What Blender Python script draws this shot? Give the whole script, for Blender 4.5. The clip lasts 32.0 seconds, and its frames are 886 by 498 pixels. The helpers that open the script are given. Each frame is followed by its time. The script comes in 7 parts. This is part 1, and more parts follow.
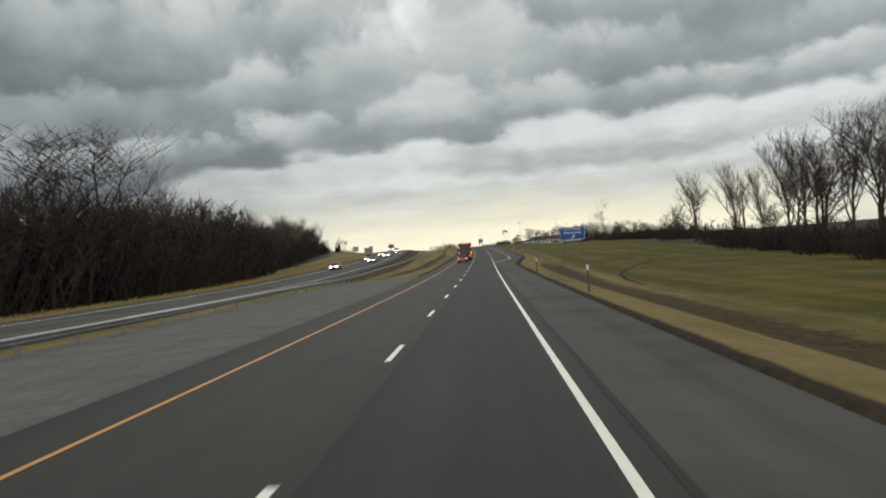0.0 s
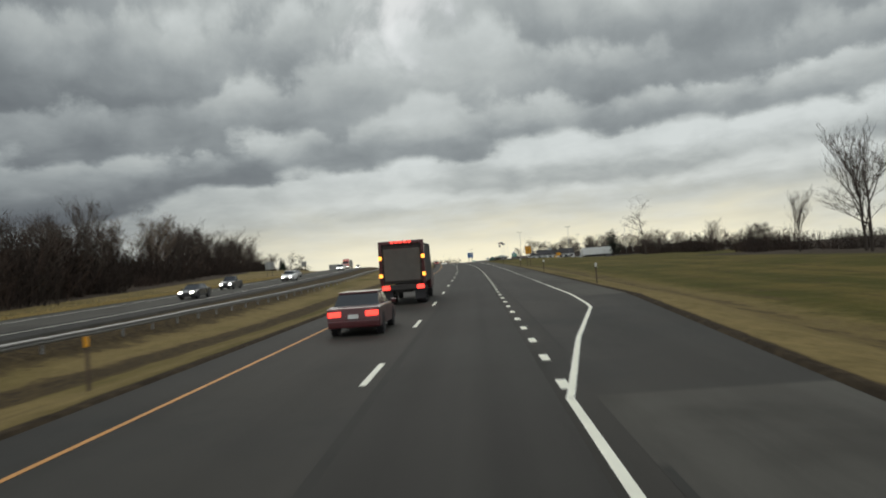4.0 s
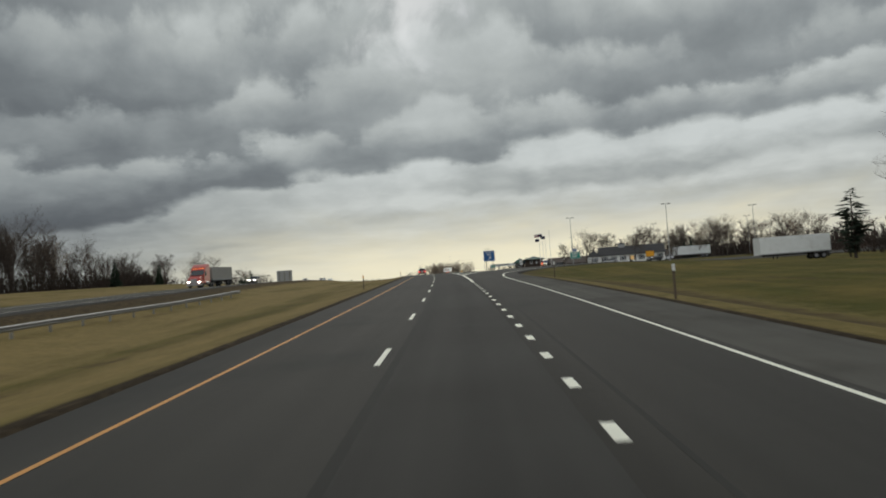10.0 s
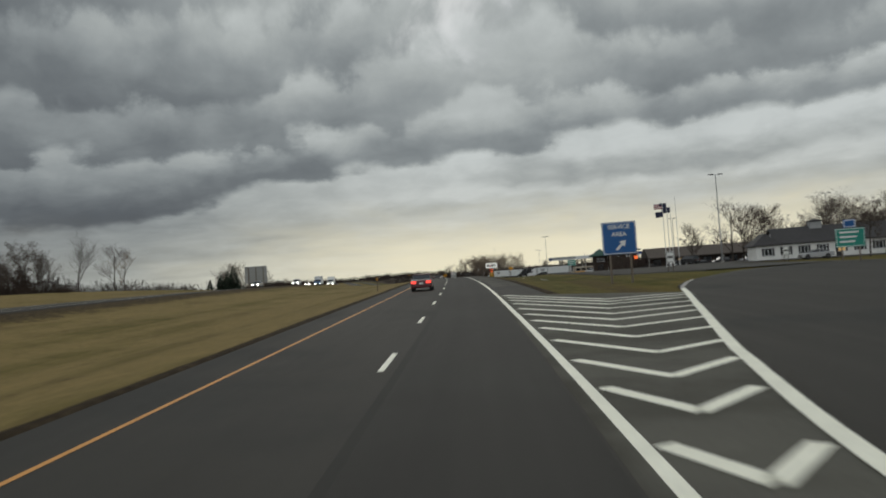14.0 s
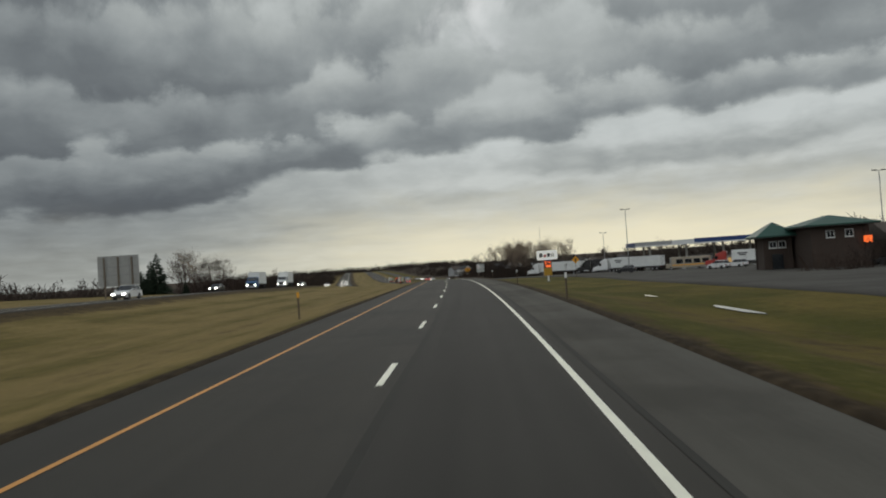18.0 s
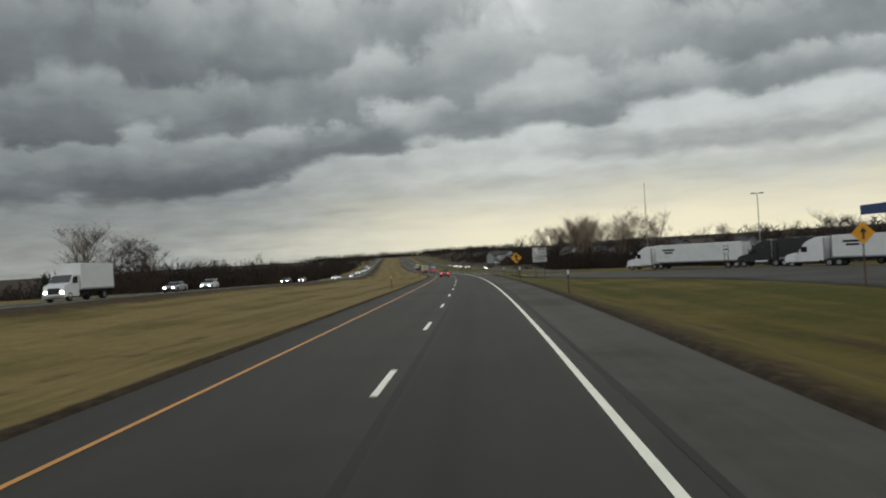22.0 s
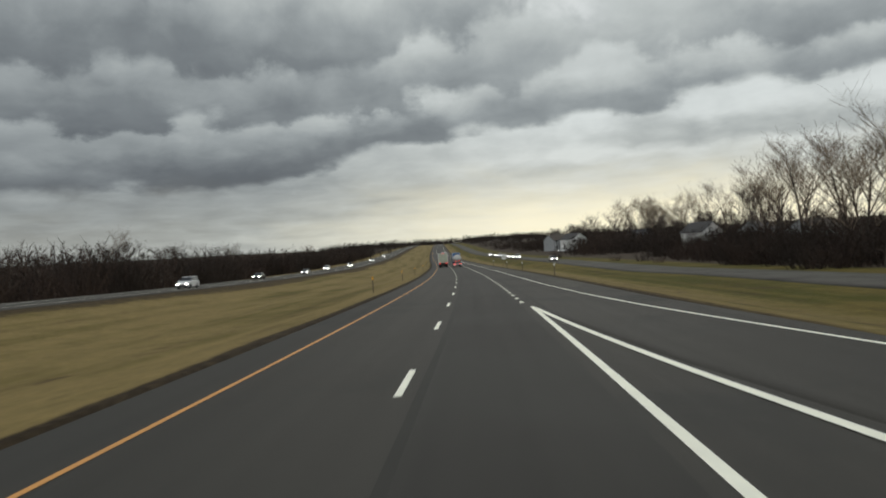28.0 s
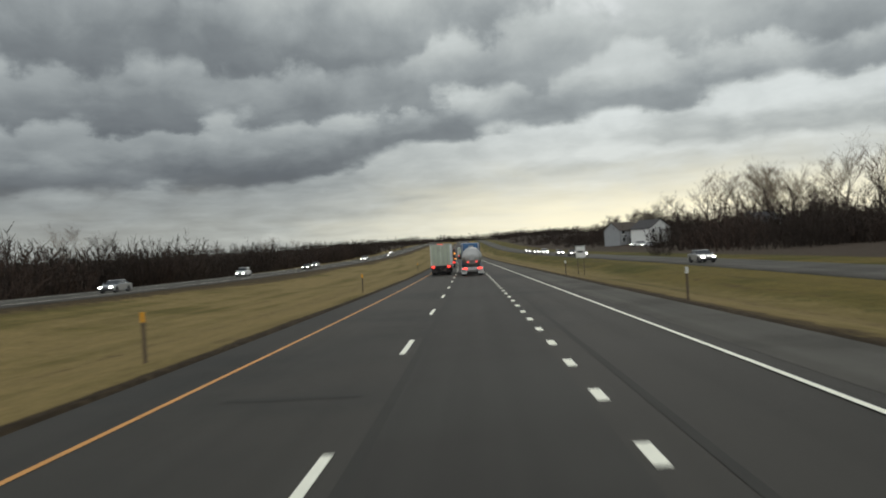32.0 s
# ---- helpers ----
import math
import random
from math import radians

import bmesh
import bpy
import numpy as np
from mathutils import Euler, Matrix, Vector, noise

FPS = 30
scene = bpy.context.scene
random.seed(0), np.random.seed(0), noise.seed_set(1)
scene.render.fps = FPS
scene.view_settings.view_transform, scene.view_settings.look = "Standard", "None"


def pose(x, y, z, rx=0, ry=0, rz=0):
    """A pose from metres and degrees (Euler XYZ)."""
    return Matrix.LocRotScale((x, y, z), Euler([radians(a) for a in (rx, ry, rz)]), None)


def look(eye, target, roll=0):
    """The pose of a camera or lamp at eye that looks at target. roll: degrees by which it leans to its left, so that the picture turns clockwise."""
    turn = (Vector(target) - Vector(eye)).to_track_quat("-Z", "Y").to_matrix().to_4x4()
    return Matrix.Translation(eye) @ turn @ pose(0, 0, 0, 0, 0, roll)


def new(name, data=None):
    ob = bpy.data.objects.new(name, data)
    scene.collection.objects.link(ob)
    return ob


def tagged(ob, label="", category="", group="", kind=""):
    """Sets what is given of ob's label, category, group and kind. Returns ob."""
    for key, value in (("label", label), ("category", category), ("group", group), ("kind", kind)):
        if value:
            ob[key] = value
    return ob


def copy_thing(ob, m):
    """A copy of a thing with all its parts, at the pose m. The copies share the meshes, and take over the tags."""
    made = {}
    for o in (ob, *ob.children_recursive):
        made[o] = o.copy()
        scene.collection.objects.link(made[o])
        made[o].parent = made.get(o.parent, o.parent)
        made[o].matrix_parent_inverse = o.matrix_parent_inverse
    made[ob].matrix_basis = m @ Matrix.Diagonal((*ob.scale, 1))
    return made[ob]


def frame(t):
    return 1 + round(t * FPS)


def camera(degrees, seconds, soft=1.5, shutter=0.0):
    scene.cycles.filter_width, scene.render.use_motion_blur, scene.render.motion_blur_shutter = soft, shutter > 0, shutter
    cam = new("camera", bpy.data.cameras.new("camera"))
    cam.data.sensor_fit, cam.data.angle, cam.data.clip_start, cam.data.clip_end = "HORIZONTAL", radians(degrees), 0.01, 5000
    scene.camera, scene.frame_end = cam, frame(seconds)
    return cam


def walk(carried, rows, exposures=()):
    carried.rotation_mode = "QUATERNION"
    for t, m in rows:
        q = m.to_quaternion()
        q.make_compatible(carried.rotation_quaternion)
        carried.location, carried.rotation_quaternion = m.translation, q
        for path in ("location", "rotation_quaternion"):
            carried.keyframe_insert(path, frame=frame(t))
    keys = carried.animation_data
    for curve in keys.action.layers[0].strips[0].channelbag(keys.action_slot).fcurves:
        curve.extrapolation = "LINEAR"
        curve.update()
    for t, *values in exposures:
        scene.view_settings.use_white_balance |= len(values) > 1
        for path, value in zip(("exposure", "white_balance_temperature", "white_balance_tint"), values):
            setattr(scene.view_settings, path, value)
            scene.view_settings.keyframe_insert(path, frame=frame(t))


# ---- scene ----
# ---- camera and path ----
cam = camera(62.7, 32.0, soft=1.9, shutter=0.3)
# seconds, x, y, z, tilt, lean, turn
PATH = [
    (0.0, 2.43, -0.02, 2.300, 90.97, 4.05, 3.36),
    (0.5, 2.42, 13.80, 2.361, 91.15, 3.65, 3.45),
    (1.0, 2.41, 27.65, 2.438, 91.42, 3.85, 3.56),
    (1.5, 2.31, 41.64, 2.535, 91.38, 3.85, 3.39),
    (2.0, 2.21, 55.65, 2.655, 91.53, 3.96, 3.39),
    (2.5, 2.19, 69.86, 2.804, 91.70, 3.95, 3.49),
    (3.0, 2.17, 84.07, 2.990, 91.75, 3.96, 3.05),
    (3.5, 2.27, 98.12, 3.213, 92.02, 3.96, 2.75),
    (5.5, 2.60, 154.33, 4.454, 92.66, 4.46, 2.62),
    (6.0, 2.65, 168.37, 4.834, 92.56, 4.15, 3.29),
    (6.5, 2.42, 182.64, 5.239, 92.55, 4.14, 3.92),
    (7.0, 2.17, 196.89, 5.653, 92.58, 3.84, 3.93),
    (7.5, 1.87, 210.90, 6.066, 92.83, 3.94, 4.05),
    (8.0, 1.51, 224.90, 6.482, 92.71, 3.85, 3.89),
    (8.5, 1.22, 239.03, 6.906, 92.90, 3.95, 3.91),
    (9.0, 0.85, 253.14, 7.334, 92.73, 4.15, 3.93),
    (9.5, 0.46, 266.99, 7.758, 92.71, 4.15, 3.86),
    (10.0, -0.00, 280.83, 8.185, 92.51, 4.15, 3.70),
    (10.5, -0.43, 294.85, 8.618, 92.63, 4.64, 4.27),
    (11.0, -0.94, 308.86, 9.047, 92.60, 4.52, 5.09),
    (11.5, -1.51, 322.57, 9.454, 92.57, 4.31, 5.87),
    (12.0, -2.15, 336.27, 9.842, 92.44, 4.50, 6.49),
    (12.5, -3.09, 350.00, 10.211, 92.55, 4.20, 6.81),
    (13.0, -4.09, 363.71, 10.559, 92.37, 3.99, 6.95),
    (13.5, -5.13, 377.40, 10.885, 92.24, 3.79, 7.04),
    (14.0, -6.24, 391.08, 11.189, 92.10, 3.99, 7.13),
    (14.5, -7.39, 404.94, 11.474, 91.97, 4.48, 7.42),
    (16.5, -12.76, 460.35, 12.365, 91.45, 4.05, 8.35),
    (17.0, -14.28, 474.20, 12.525, 91.43, 3.63, 8.89),
    (17.5, -15.92, 488.11, 12.658, 91.26, 3.62, 9.32),
    (18.0, -17.64, 502.01, 12.763, 91.34, 3.82, 9.41),
    (18.5, -19.28, 515.69, 12.837, 91.03, 3.71, 10.06),
    (19.0, -20.99, 529.37, 12.881, 90.87, 4.01, 10.37),
    (19.5, -22.91, 543.10, 12.898, 91.07, 3.69, 10.88),
    (20.0, -24.90, 556.83, 12.885, 90.90, 3.69, 10.96),
    (20.5, -26.88, 570.60, 12.845, 90.77, 3.88, 11.27),
    (21.0, -28.94, 584.36, 12.779, 90.40, 3.56, 11.74),
    (21.5, -31.14, 598.20, 12.686, 90.58, 3.66, 11.82),
    (22.0, -33.42, 612.04, 12.567, 90.36, 3.54, 12.60),
    (22.5, -35.87, 626.02, 12.420, 90.24, 3.43, 12.79),
    (23.0, -38.39, 640.01, 12.247, 90.20, 3.83, 12.91),
    (23.5, -40.93, 653.90, 12.052, 90.17, 3.72, 13.48),
    (24.0, -43.55, 667.78, 11.836, 90.04, 3.81, 13.70),
    (24.5, -46.29, 681.84, 11.596, 90.06, 3.60, 13.90),
    (25.0, -49.12, 695.89, 11.336, 89.91, 3.89, 14.02),
    (25.5, -51.98, 709.84, 11.061, 89.86, 3.88, 14.37),
    (27.5, -64.20, 765.60, 9.841, 89.56, 3.23, 15.93),
    (28.0, -67.46, 779.53, 9.512, 89.67, 3.22, 16.10),
    (28.5, -70.85, 793.55, 9.180, 89.18, 3.42, 16.21),
    (29.0, -74.31, 807.56, 8.850, 89.49, 3.01, 16.39),
    (29.5, -77.82, 821.72, 8.523, 89.30, 3.19, 16.91),
    (30.0, -81.42, 835.88, 8.202, 89.47, 3.38, 17.35),
    (30.5, -85.02, 849.98, 7.888, 89.48, 3.57, 17.49),
    (31.0, -88.70, 864.07, 7.580, 89.58, 3.66, 17.72),
    (31.5, -92.46, 878.34, 7.274, 89.46, 3.77, 17.69),
    (32.0, -96.30, 892.62, 6.976, 89.64, 3.15, 18.25),
]
EXPOSURES = [(0, .06), (3, -.02), (6, -.12), (10, -.22), (13, -.29), (18, -.3), (21, -.24), (24, -.12), (26, -.02), (30, .02), (32, .06)]
walk(cam, [(r[0], pose(*r[1:])) for r in PATH], EXPOSURES)

# ---- the road's line: station (m), heading (deg) and grade (deg) ----
HEADING = [(-400, 0), (130, 0), (210, .55), (901, 15.8), (1100, 17.5), (1500, 16.5), (5000, 16.5)]
GRADE = [(-400, 0.0), (0, .2), (60, .55), (110, 1.15), (170, 1.65), (300, 1.8), (380, 1.3), (475, .6), (555, -.1),
         (640, -.75), (700, -1.1), (780, -1.35), (901, -1.15), (1100, -.5), (1300, .4), (1500, .9), (1800, .6), (2400, 0), (5000, 0)]
STEP = 2.0
ST = np.arange(-400, 4001, STEP)


def eased(knots, width):
    a = np.interp(ST, [k[0] for k in knots], [k[1] for k in knots])
    n = int(width / STEP)
    w = np.hanning(2 * n + 1)
    return np.convolve(np.pad(a, n, "edge"), w / w.sum(), "valid")


HD = np.radians(eased(HEADING, 40))
GR = np.tan(np.radians(eased(GRADE, 40)))
RX = np.concatenate([[0], np.cumsum(-np.sin(HD[:-1]) * STEP)])
RY = np.concatenate([[0], np.cumsum(np.cos(HD[:-1]) * STEP)])
RZ = np.concatenate([[0], np.cumsum(GR[:-1] * STEP)])
_i = int(np.argmin(abs(ST)))
RX -= RX[_i]
RY -= RY[_i]
RZ -= RZ[_i]


def lerp(v, knots):
    return float(np.interp(v, [k[0] for k in knots], [k[1] for k in knots]))


def road_point(s, o, dz=0.0):
    """World place at station s, o metres right of the lane line, dz above the carriageway's level."""
    h = np.interp(s, ST, HD)
    return (float(np.interp(s, ST, RX) + math.cos(h) * o), float(np.interp(s, ST, RY) + math.sin(h) * o),
            float(np.interp(s, ST, RZ) + dz))


def heading(s):
    return math.degrees(np.interp(s, ST, HD))


# right edge of the through pavement, and the opposite carriageway's middle and level
EDGE_R = [(-400, 6.9), (112, 6.9), (150, 10.1), (352, 10.1), (372, 9.5), (388, 6.6), (735, 6.6), (742, 6.7), (792, 10.2), (5000, 10.2)]
OPP_O = [(-400, -24), (60, -24.5), (160, -27), (300, -33.5), (400, -38), (500, -41), (900, -42), (1300, -40), (5000, -40)]
OPP_Z = [(-400, -.1), (100, -.1), (200, .25), (300, .6), (400, .85), (700, .8), (900, .3), (1000, .3), (1200, .8), (5000, .5)]
LOT_Z = [(-400, -1.2), (60, -1.3), (200, -.9), (350, -1.0), (470, -.5), (540, -.7), (600, -1.5), (660, -1.5), (720, -.85), (760, -.75),
         (820, -.9), (900, -.9), (1000, .1), (1150, .6), (5000, .5)]
FAR_R = [(-400, -2.2), (200, -1.6), (330, -2.4), (430, -1.6), (540, -.6), (600, -1.6), (700, -1.6), (800, -2), (900, -1.2), (1000, .5), (1200, 2.5), (1500, 4), (5000, 3)]
FAR_L = [(-400, -.5), (150, -.4), (260, 1.6), (400, 2.2), (520, 2.6), (650, 1.4), (800, .4), (950, -1.2), (1100, -1.5), (1300, 0), (5000, 0)]


def bump2(a, b, v):
    t = min(max((v - a) / (b - a), 0.0), 1.0)
    return t * t * (3 - 2 * t)


def rel(s, o):
    """Ground level beside the carriageway, relative to it."""
    er = lerp(s, EDGE_R)
    oo = lerp(s, OPP_O)
    oz = lerp(s, OPP_Z)
    if -5.3 <= o <= er:
        return -0.3
    if o > er:
        d = o - er
        lot = lerp(s, LOT_Z)
        dip = min(-0.85, lot)
        z = -0.03 - 0.05 * min(d, .6) + (dip + .06) * bump2(0.6, 6.5, d)
        z += (lot - dip) * bump2(6.5, 12, d)
        z += (lerp(s, FAR_R) - lot) * bump2(36, 62, d)
        # the gore and the ramp's mouth lie nearly level with the carriageway
        z *= 1 - .82 * bump2(368, 388, s) * (1 - bump2(455, 482, s)) * (1 - bump2(26, 44, d))
        if d > 4:
            z += .12 * noise.noise((s * .03, o * .06, 1.7)) * bump2(4, 14, d)
        if d > 80:
            z += 7 * bump2(80, 700, d) * (.6 + .6 * noise.noise((s * .003, o * .003, .3)))
        return z
    d = -5.3 - o
    in_r = oo + 7.0
    in_l = oo - 7.0
    if o > in_r:
        w = -5.3 - in_r
        pave = 1 - bump2(66, 100, s)
        f = d / max(w, .1)
        ditch = -1.0 * math.sin(math.pi * min(max(f, 0), 1)) * bump2(0.2, 3.0, d) * bump2(0, 4, o - in_r)
        ditch *= .25 + .75 * bump2(90, 160, s)
        z = -0.03 + (oz - .0) * bump2(0, w, d) + ditch * (1 - .8 * pave)
        z += .1 * noise.noise((s * .04, o * .1, 4.7)) * bump2(1, 4, d) * bump2(0, 3, o - in_r)
        return z
    if o >= in_l:
        return oz - 0.3
    d = in_l - o
    z = oz - .03 - .35 * bump2(.5, 5, d) + (lerp(s, FAR_L) - oz + .35) * bump2(5, 26, d)
    if d > 60:
        z += 5 * bump2(60, 700, d) * (.4 + .8 * noise.noise((s * .003, o * .003, 5.3)))
    return z


def spot(s, o, dz=0.0):
    """A place on the ground."""
    return road_point(s, o, rel(s, o) + dz)


# ---- world, sun ----
world = bpy.data.worlds.new("overcast_sky")
scene.world = world
world.use_nodes = True
WT = world.node_tree
WT.nodes.clear()


class Nodes:
    """Short hand for shader arithmetic."""

    def __init__(self, tree):
        self.tree = tree

    def add(self, kind):
        return self.tree.nodes.new(kind)

    def link(self, a, b):
        self.tree.links.new(a, b)

    def put(self, socket, v):
        if isinstance(v, (int, float, tuple)):
            socket.default_value = v
        else:
            self.tree.links.new(v, socket)

    def m(self, op, *args):
        n = self.add("ShaderNodeMath")
        n.operation = op
        for i, a in enumerate(args):
            self.put(n.inputs[i], a)
        return n.outputs[0]

    def step(self, v, a, b, lo=0.0, hi=1.0):
        n = self.add("ShaderNodeMapRange")
        n.interpolation_type = "SMOOTHSTEP"
        self.put(n.inputs[0], v)
        for i, q in enumerate((a, b, lo, hi)):
            self.put(n.inputs[i + 1], q)
        return n.outputs[0]

    def xyz(self, x, y, z=0.0):
        n = self.add("ShaderNodeCombineXYZ")
        for i, q in enumerate((x, y, z)):
            self.put(n.inputs[i], q)
        return n.outputs[0]

    def noise(self, vec, scale, detail=4.0, rough=.55, color=False):
        n = self.add("ShaderNodeTexNoise")
        if vec is not None:
            self.put(n.inputs["Vector"], vec)
        n.inputs["Scale"].default_value, n.inputs["Detail"].default_value, n.inputs["Roughness"].default_value = scale, detail, rough
        return n.outputs["Color" if color else "Fac"]

    def ramp(self, v, stops):
        n = self.add("ShaderNodeValToRGB")
        el = n.color_ramp.elements
        while len(el) < len(stops):
            el.new(.5)
        for e, (p, c) in zip(el, stops):
            e.position = p
            e.color = (*c, 1) if len(c) == 3 else c
        self.put(n.inputs[0], v)
        return n.outputs[0]

    def mix(self, f, a, b, blend="MIX"):
        n = self.add("ShaderNodeMix")
        n.data_type, n.blend_type = "RGBA", blend
        self.put(n.inputs[0], f)
        self.put(n.inputs[6], a if not isinstance(a, tuple) else (*a, 1))
        self.put(n.inputs[7], b if not isinstance(b, tuple) else (*b, 1))
        return n.outputs[2]


def build_sky():
    N = Nodes(WT)
    tc = N.add("ShaderNodeTexCoord")
    sp = N.add("ShaderNodeSeparateXYZ")
    N.link(tc.outputs["Generated"], sp.inputs[0])
    x, y, z = sp.outputs
    az = N.m("MULTIPLY", N.m("ARCTAN2", x, y), 57.2958)
    el = N.m("MULTIPLY", N.m("ARCSINE", z), 57.2958)

    def curve(v, knots, lo, hi):
        """Straight-line table of (degrees, value) with degrees between lo and hi."""
        return N.ramp(N.m("DIVIDE", N.m("SUBTRACT", v, lo), hi - lo), [((k - lo) / (hi - lo), (q, q, q)) for k, q in knots])

    # round the horizon and up the cloud sheet, whose rows shrink towards the horizon
    u, w = N.m("MULTIPLY", az, .055), N.m("DIVIDE", 1.9, N.m("ADD", z, .25))

    def sheet(su, sw, seed, detail, rough, distort=0.0):
        """Noise on the sheet, -.5 to .5."""
        n = N.add("ShaderNodeTexNoise")
        N.put(n.inputs["Vector"], N.xyz(N.m("MULTIPLY", u, su), N.m("MULTIPLY", w, sw), seed))
        n.inputs["Scale"].default_value, n.inputs["Detail"].default_value = 1.0, detail
        n.inputs["Roughness"].default_value, n.inputs["Distortion"].default_value = rough, distort
        return N.m("SUBTRACT", n.outputs["Fac"], .5)

    def heads(su, sw, seed):
        """Rounded cloud heads with creases between them, 0 to 1."""
        jag_u, jag_w = sheet(su * 1.7, sw * 1.7, seed + 3.0, 4.0, .6), sheet(su * 1.7, sw * 1.7, seed + 7.0, 4.0, .6)
        n = N.add("ShaderNodeTexVoronoi")
        n.feature, n.inputs["Smoothness"].default_value = "SMOOTH_F1", .25
        n.inputs["Scale"].default_value = 1.0
        N.put(n.inputs["Vector"], N.xyz(N.m("ADD", N.m("MULTIPLY", u, su), N.m("MULTIPLY", jag_u, 1.1)), N.m("ADD", N.m("MULTIPLY", w, sw), N.m("MULTIPLY", jag_w, 1.1)), seed))
        d = n.outputs["Distance"]
        return N.m("SUBTRACT", 1.0, N.m("MULTIPLY", N.m("MULTIPLY", d, d), 1.3))

    wide = sheet(.55, .45, 2.0, 3.0, .5)
    lumps = sheet(1.7, 1.1, 5.0, 5.0, .52, .3)
    fluff = sheet(5.0, 2.6, 9.0, 6.0, .54, .3)
    wisp = sheet(2.0, 2.6, 21.0, 6.0, .55, .2)
    big_heads, small_heads = heads(3.0, 1.3, 31.0), heads(6.6, 2.8, 44.0)
    bulge = N.m("ADD", N.m("MULTIPLY", N.m("SUBTRACT", big_heads, .6), .62), N.m("MULTIPLY", N.m("SUBTRACT", small_heads, .6), .40))
    v = N.m("ADD", .79, N.m("ADD", N.m("MULTIPLY", wide, .35), N.m("ADD", N.m("MULTIPLY", wisp, .28), N.m("MULTIPLY", fluff, .35))))
    # cloud rows from the far, low one to the near, high one: base line, edge, height, dark, light, lumpiness, extent
    layers = [
        ([(-60, 3.4), (-30, 3.8), (-8, 4.6), (10, 4.8), (60, 5.4)], 1.6, 1.9, .70, .86, 1.2, [(-60, .9), (-14, .75), (4, .6), (60, .8)]),
        ([(-60, 4.0), (-20, 5.4), (-4, 6.8), (4, 6.5), (14, 6.6), (22, 7.1), (60, 9.0)], 1.0, 2.8, .60, .85, 1.2, [(-60, .35), (-10, .12), (-3, .75), (9, .95), (26, .85), (60, .6)]),
        ([(-60, 4.0), (-43, 5.0), (-30, 5.6), (-25, 6.6), (-20, 7.9), (-14, 8.7), (-4, 9.4), (4, 10.1), (16, 10.3), (29, 10.2), (60, 13)], .9, 3.6, .50, .78, 1.5, [(-60, .9), (-20, 1), (30, .97), (60, .9)]),
        ([(-60, 9.0), (-32, 9.6), (-16, 11.4), (-6, 13.4), (2, 13.6), (14, 12.9), (30, 12.8), (60, 15)], 1.0, 5.4, .50, .77, 3.2, [(-60, .95), (-14, .9), (-6, .5), (3, .55), (10, .95), (60, .95)]),
        ([(-60, 13.2), (-24, 14.0), (-10, 16.4), (-4, 19.5), (3, 19.2), (9, 16.4), (20, 15.4), (60, 17)], 1.4, 6.8, .50, .80, 4.0, [(-60, .95), (-12, .9), (-5, .3), (0, .3), (6, .9), (60, .95)]),
        ([(-60, 19), (-10, 20.5), (0, 24), (12, 21), (60, 22)], 2.0, 12.0, .50, .76, 5.0, [(-60, .9), (0, .5), (60, .9)]),
    ]
    for base, edge, height, dark, light, lump, extent in layers:
        b = curve(az, base, -60, 60)
        b = N.m("ADD", b, N.m("ADD", N.m("MULTIPLY", bulge, lump), N.m("MULTIPLY", lumps, lump * 1.1)))
        q = N.m("ADD", N.m("SUBTRACT", el, b), N.m("MULTIPLY", fluff, edge * 1.2))
        mask = N.m("MULTIPLY", N.step(q, -edge * .5, edge * .7), curve(az, extent, -60, 60))
        rise = N.step(N.m("ADD", q, N.m("ADD", N.m("MULTIPLY", lumps, height * 1.2), N.m("MULTIPLY", bulge, height * .6))), height * .05, height)
        tone = N.m("ADD", dark, N.m("MULTIPLY", rise, light - dark))
        tone = N.m("ADD", tone, N.m("ADD", N.m("ADD", N.m("MULTIPLY", fluff, .17), N.m("MULTIPLY", bulge, .07)), N.m("ADD", N.m("MULTIPLY", wide, .26), N.m("MULTIPLY", wisp, .16))))
        v = N.m("ADD", v, N.m("MULTIPLY", mask, N.m("SUBTRACT", tone, v)))
    # darker towards the left: lens fall-off put into the sky's colour
    v = N.m("SUBTRACT", v, N.m("ADD", N.step(az, -44.0, -14.0, .20, 0.0), N.m("MULTIPLY", N.step(az, -20.0, -7.0, .12, 0.0), N.step(el, 8.0, 11.0, 1.0, 0.0))))
    col = N.ramp(v, [(.0, (.066, .073, .082)), (.22, (.120, .131, .143)), (.40, (.198, .214, .223)), (.55, (.31, .330, .333)), (.70, (.46, .480, .468)), (.88, (.66, .68, .66))])
    # the light strip under the clouds, towards the hidden sun
    d = N.m("ADD", N.m("ABSOLUTE", N.m("SUBTRACT", az, 4.0)), N.m("MULTIPLY", lumps, 14.0))
    low = N.step(N.m("ADD", el, N.m("ADD", N.m("MULTIPLY", lumps, 4.0), N.m("MULTIPLY", fluff, 2.0))), .4, 6.6, 1.0, 0.0)
    low = N.m("MULTIPLY", low, N.step(d, 8.0, 36.0, 1.0, .14))
    col = N.mix(N.m("MULTIPLY", low, .88), col, (1.02, .935, .69))
    # air near the horizon warms what is seen through it
    haze = N.m("MULTIPLY", N.step(el, 3.0, 10.0, 1.0, 0.0), N.step(N.m("ABSOLUTE", N.m("SUBTRACT", az, 6.0)), 14.0, 45.0, 1.0, .2))
    col = N.mix(haze, col, N.mix(1.0, col, (1.03, 1.0, .955), "MULTIPLY"))
    # a small opening to the clear sky above
    clear = N.add("ShaderNodeTexSky")
    clear.sky_type, clear.sun_disc, clear.sun_elevation, clear.sun_rotation = "NISHITA", False, radians(30), radians(351.5)
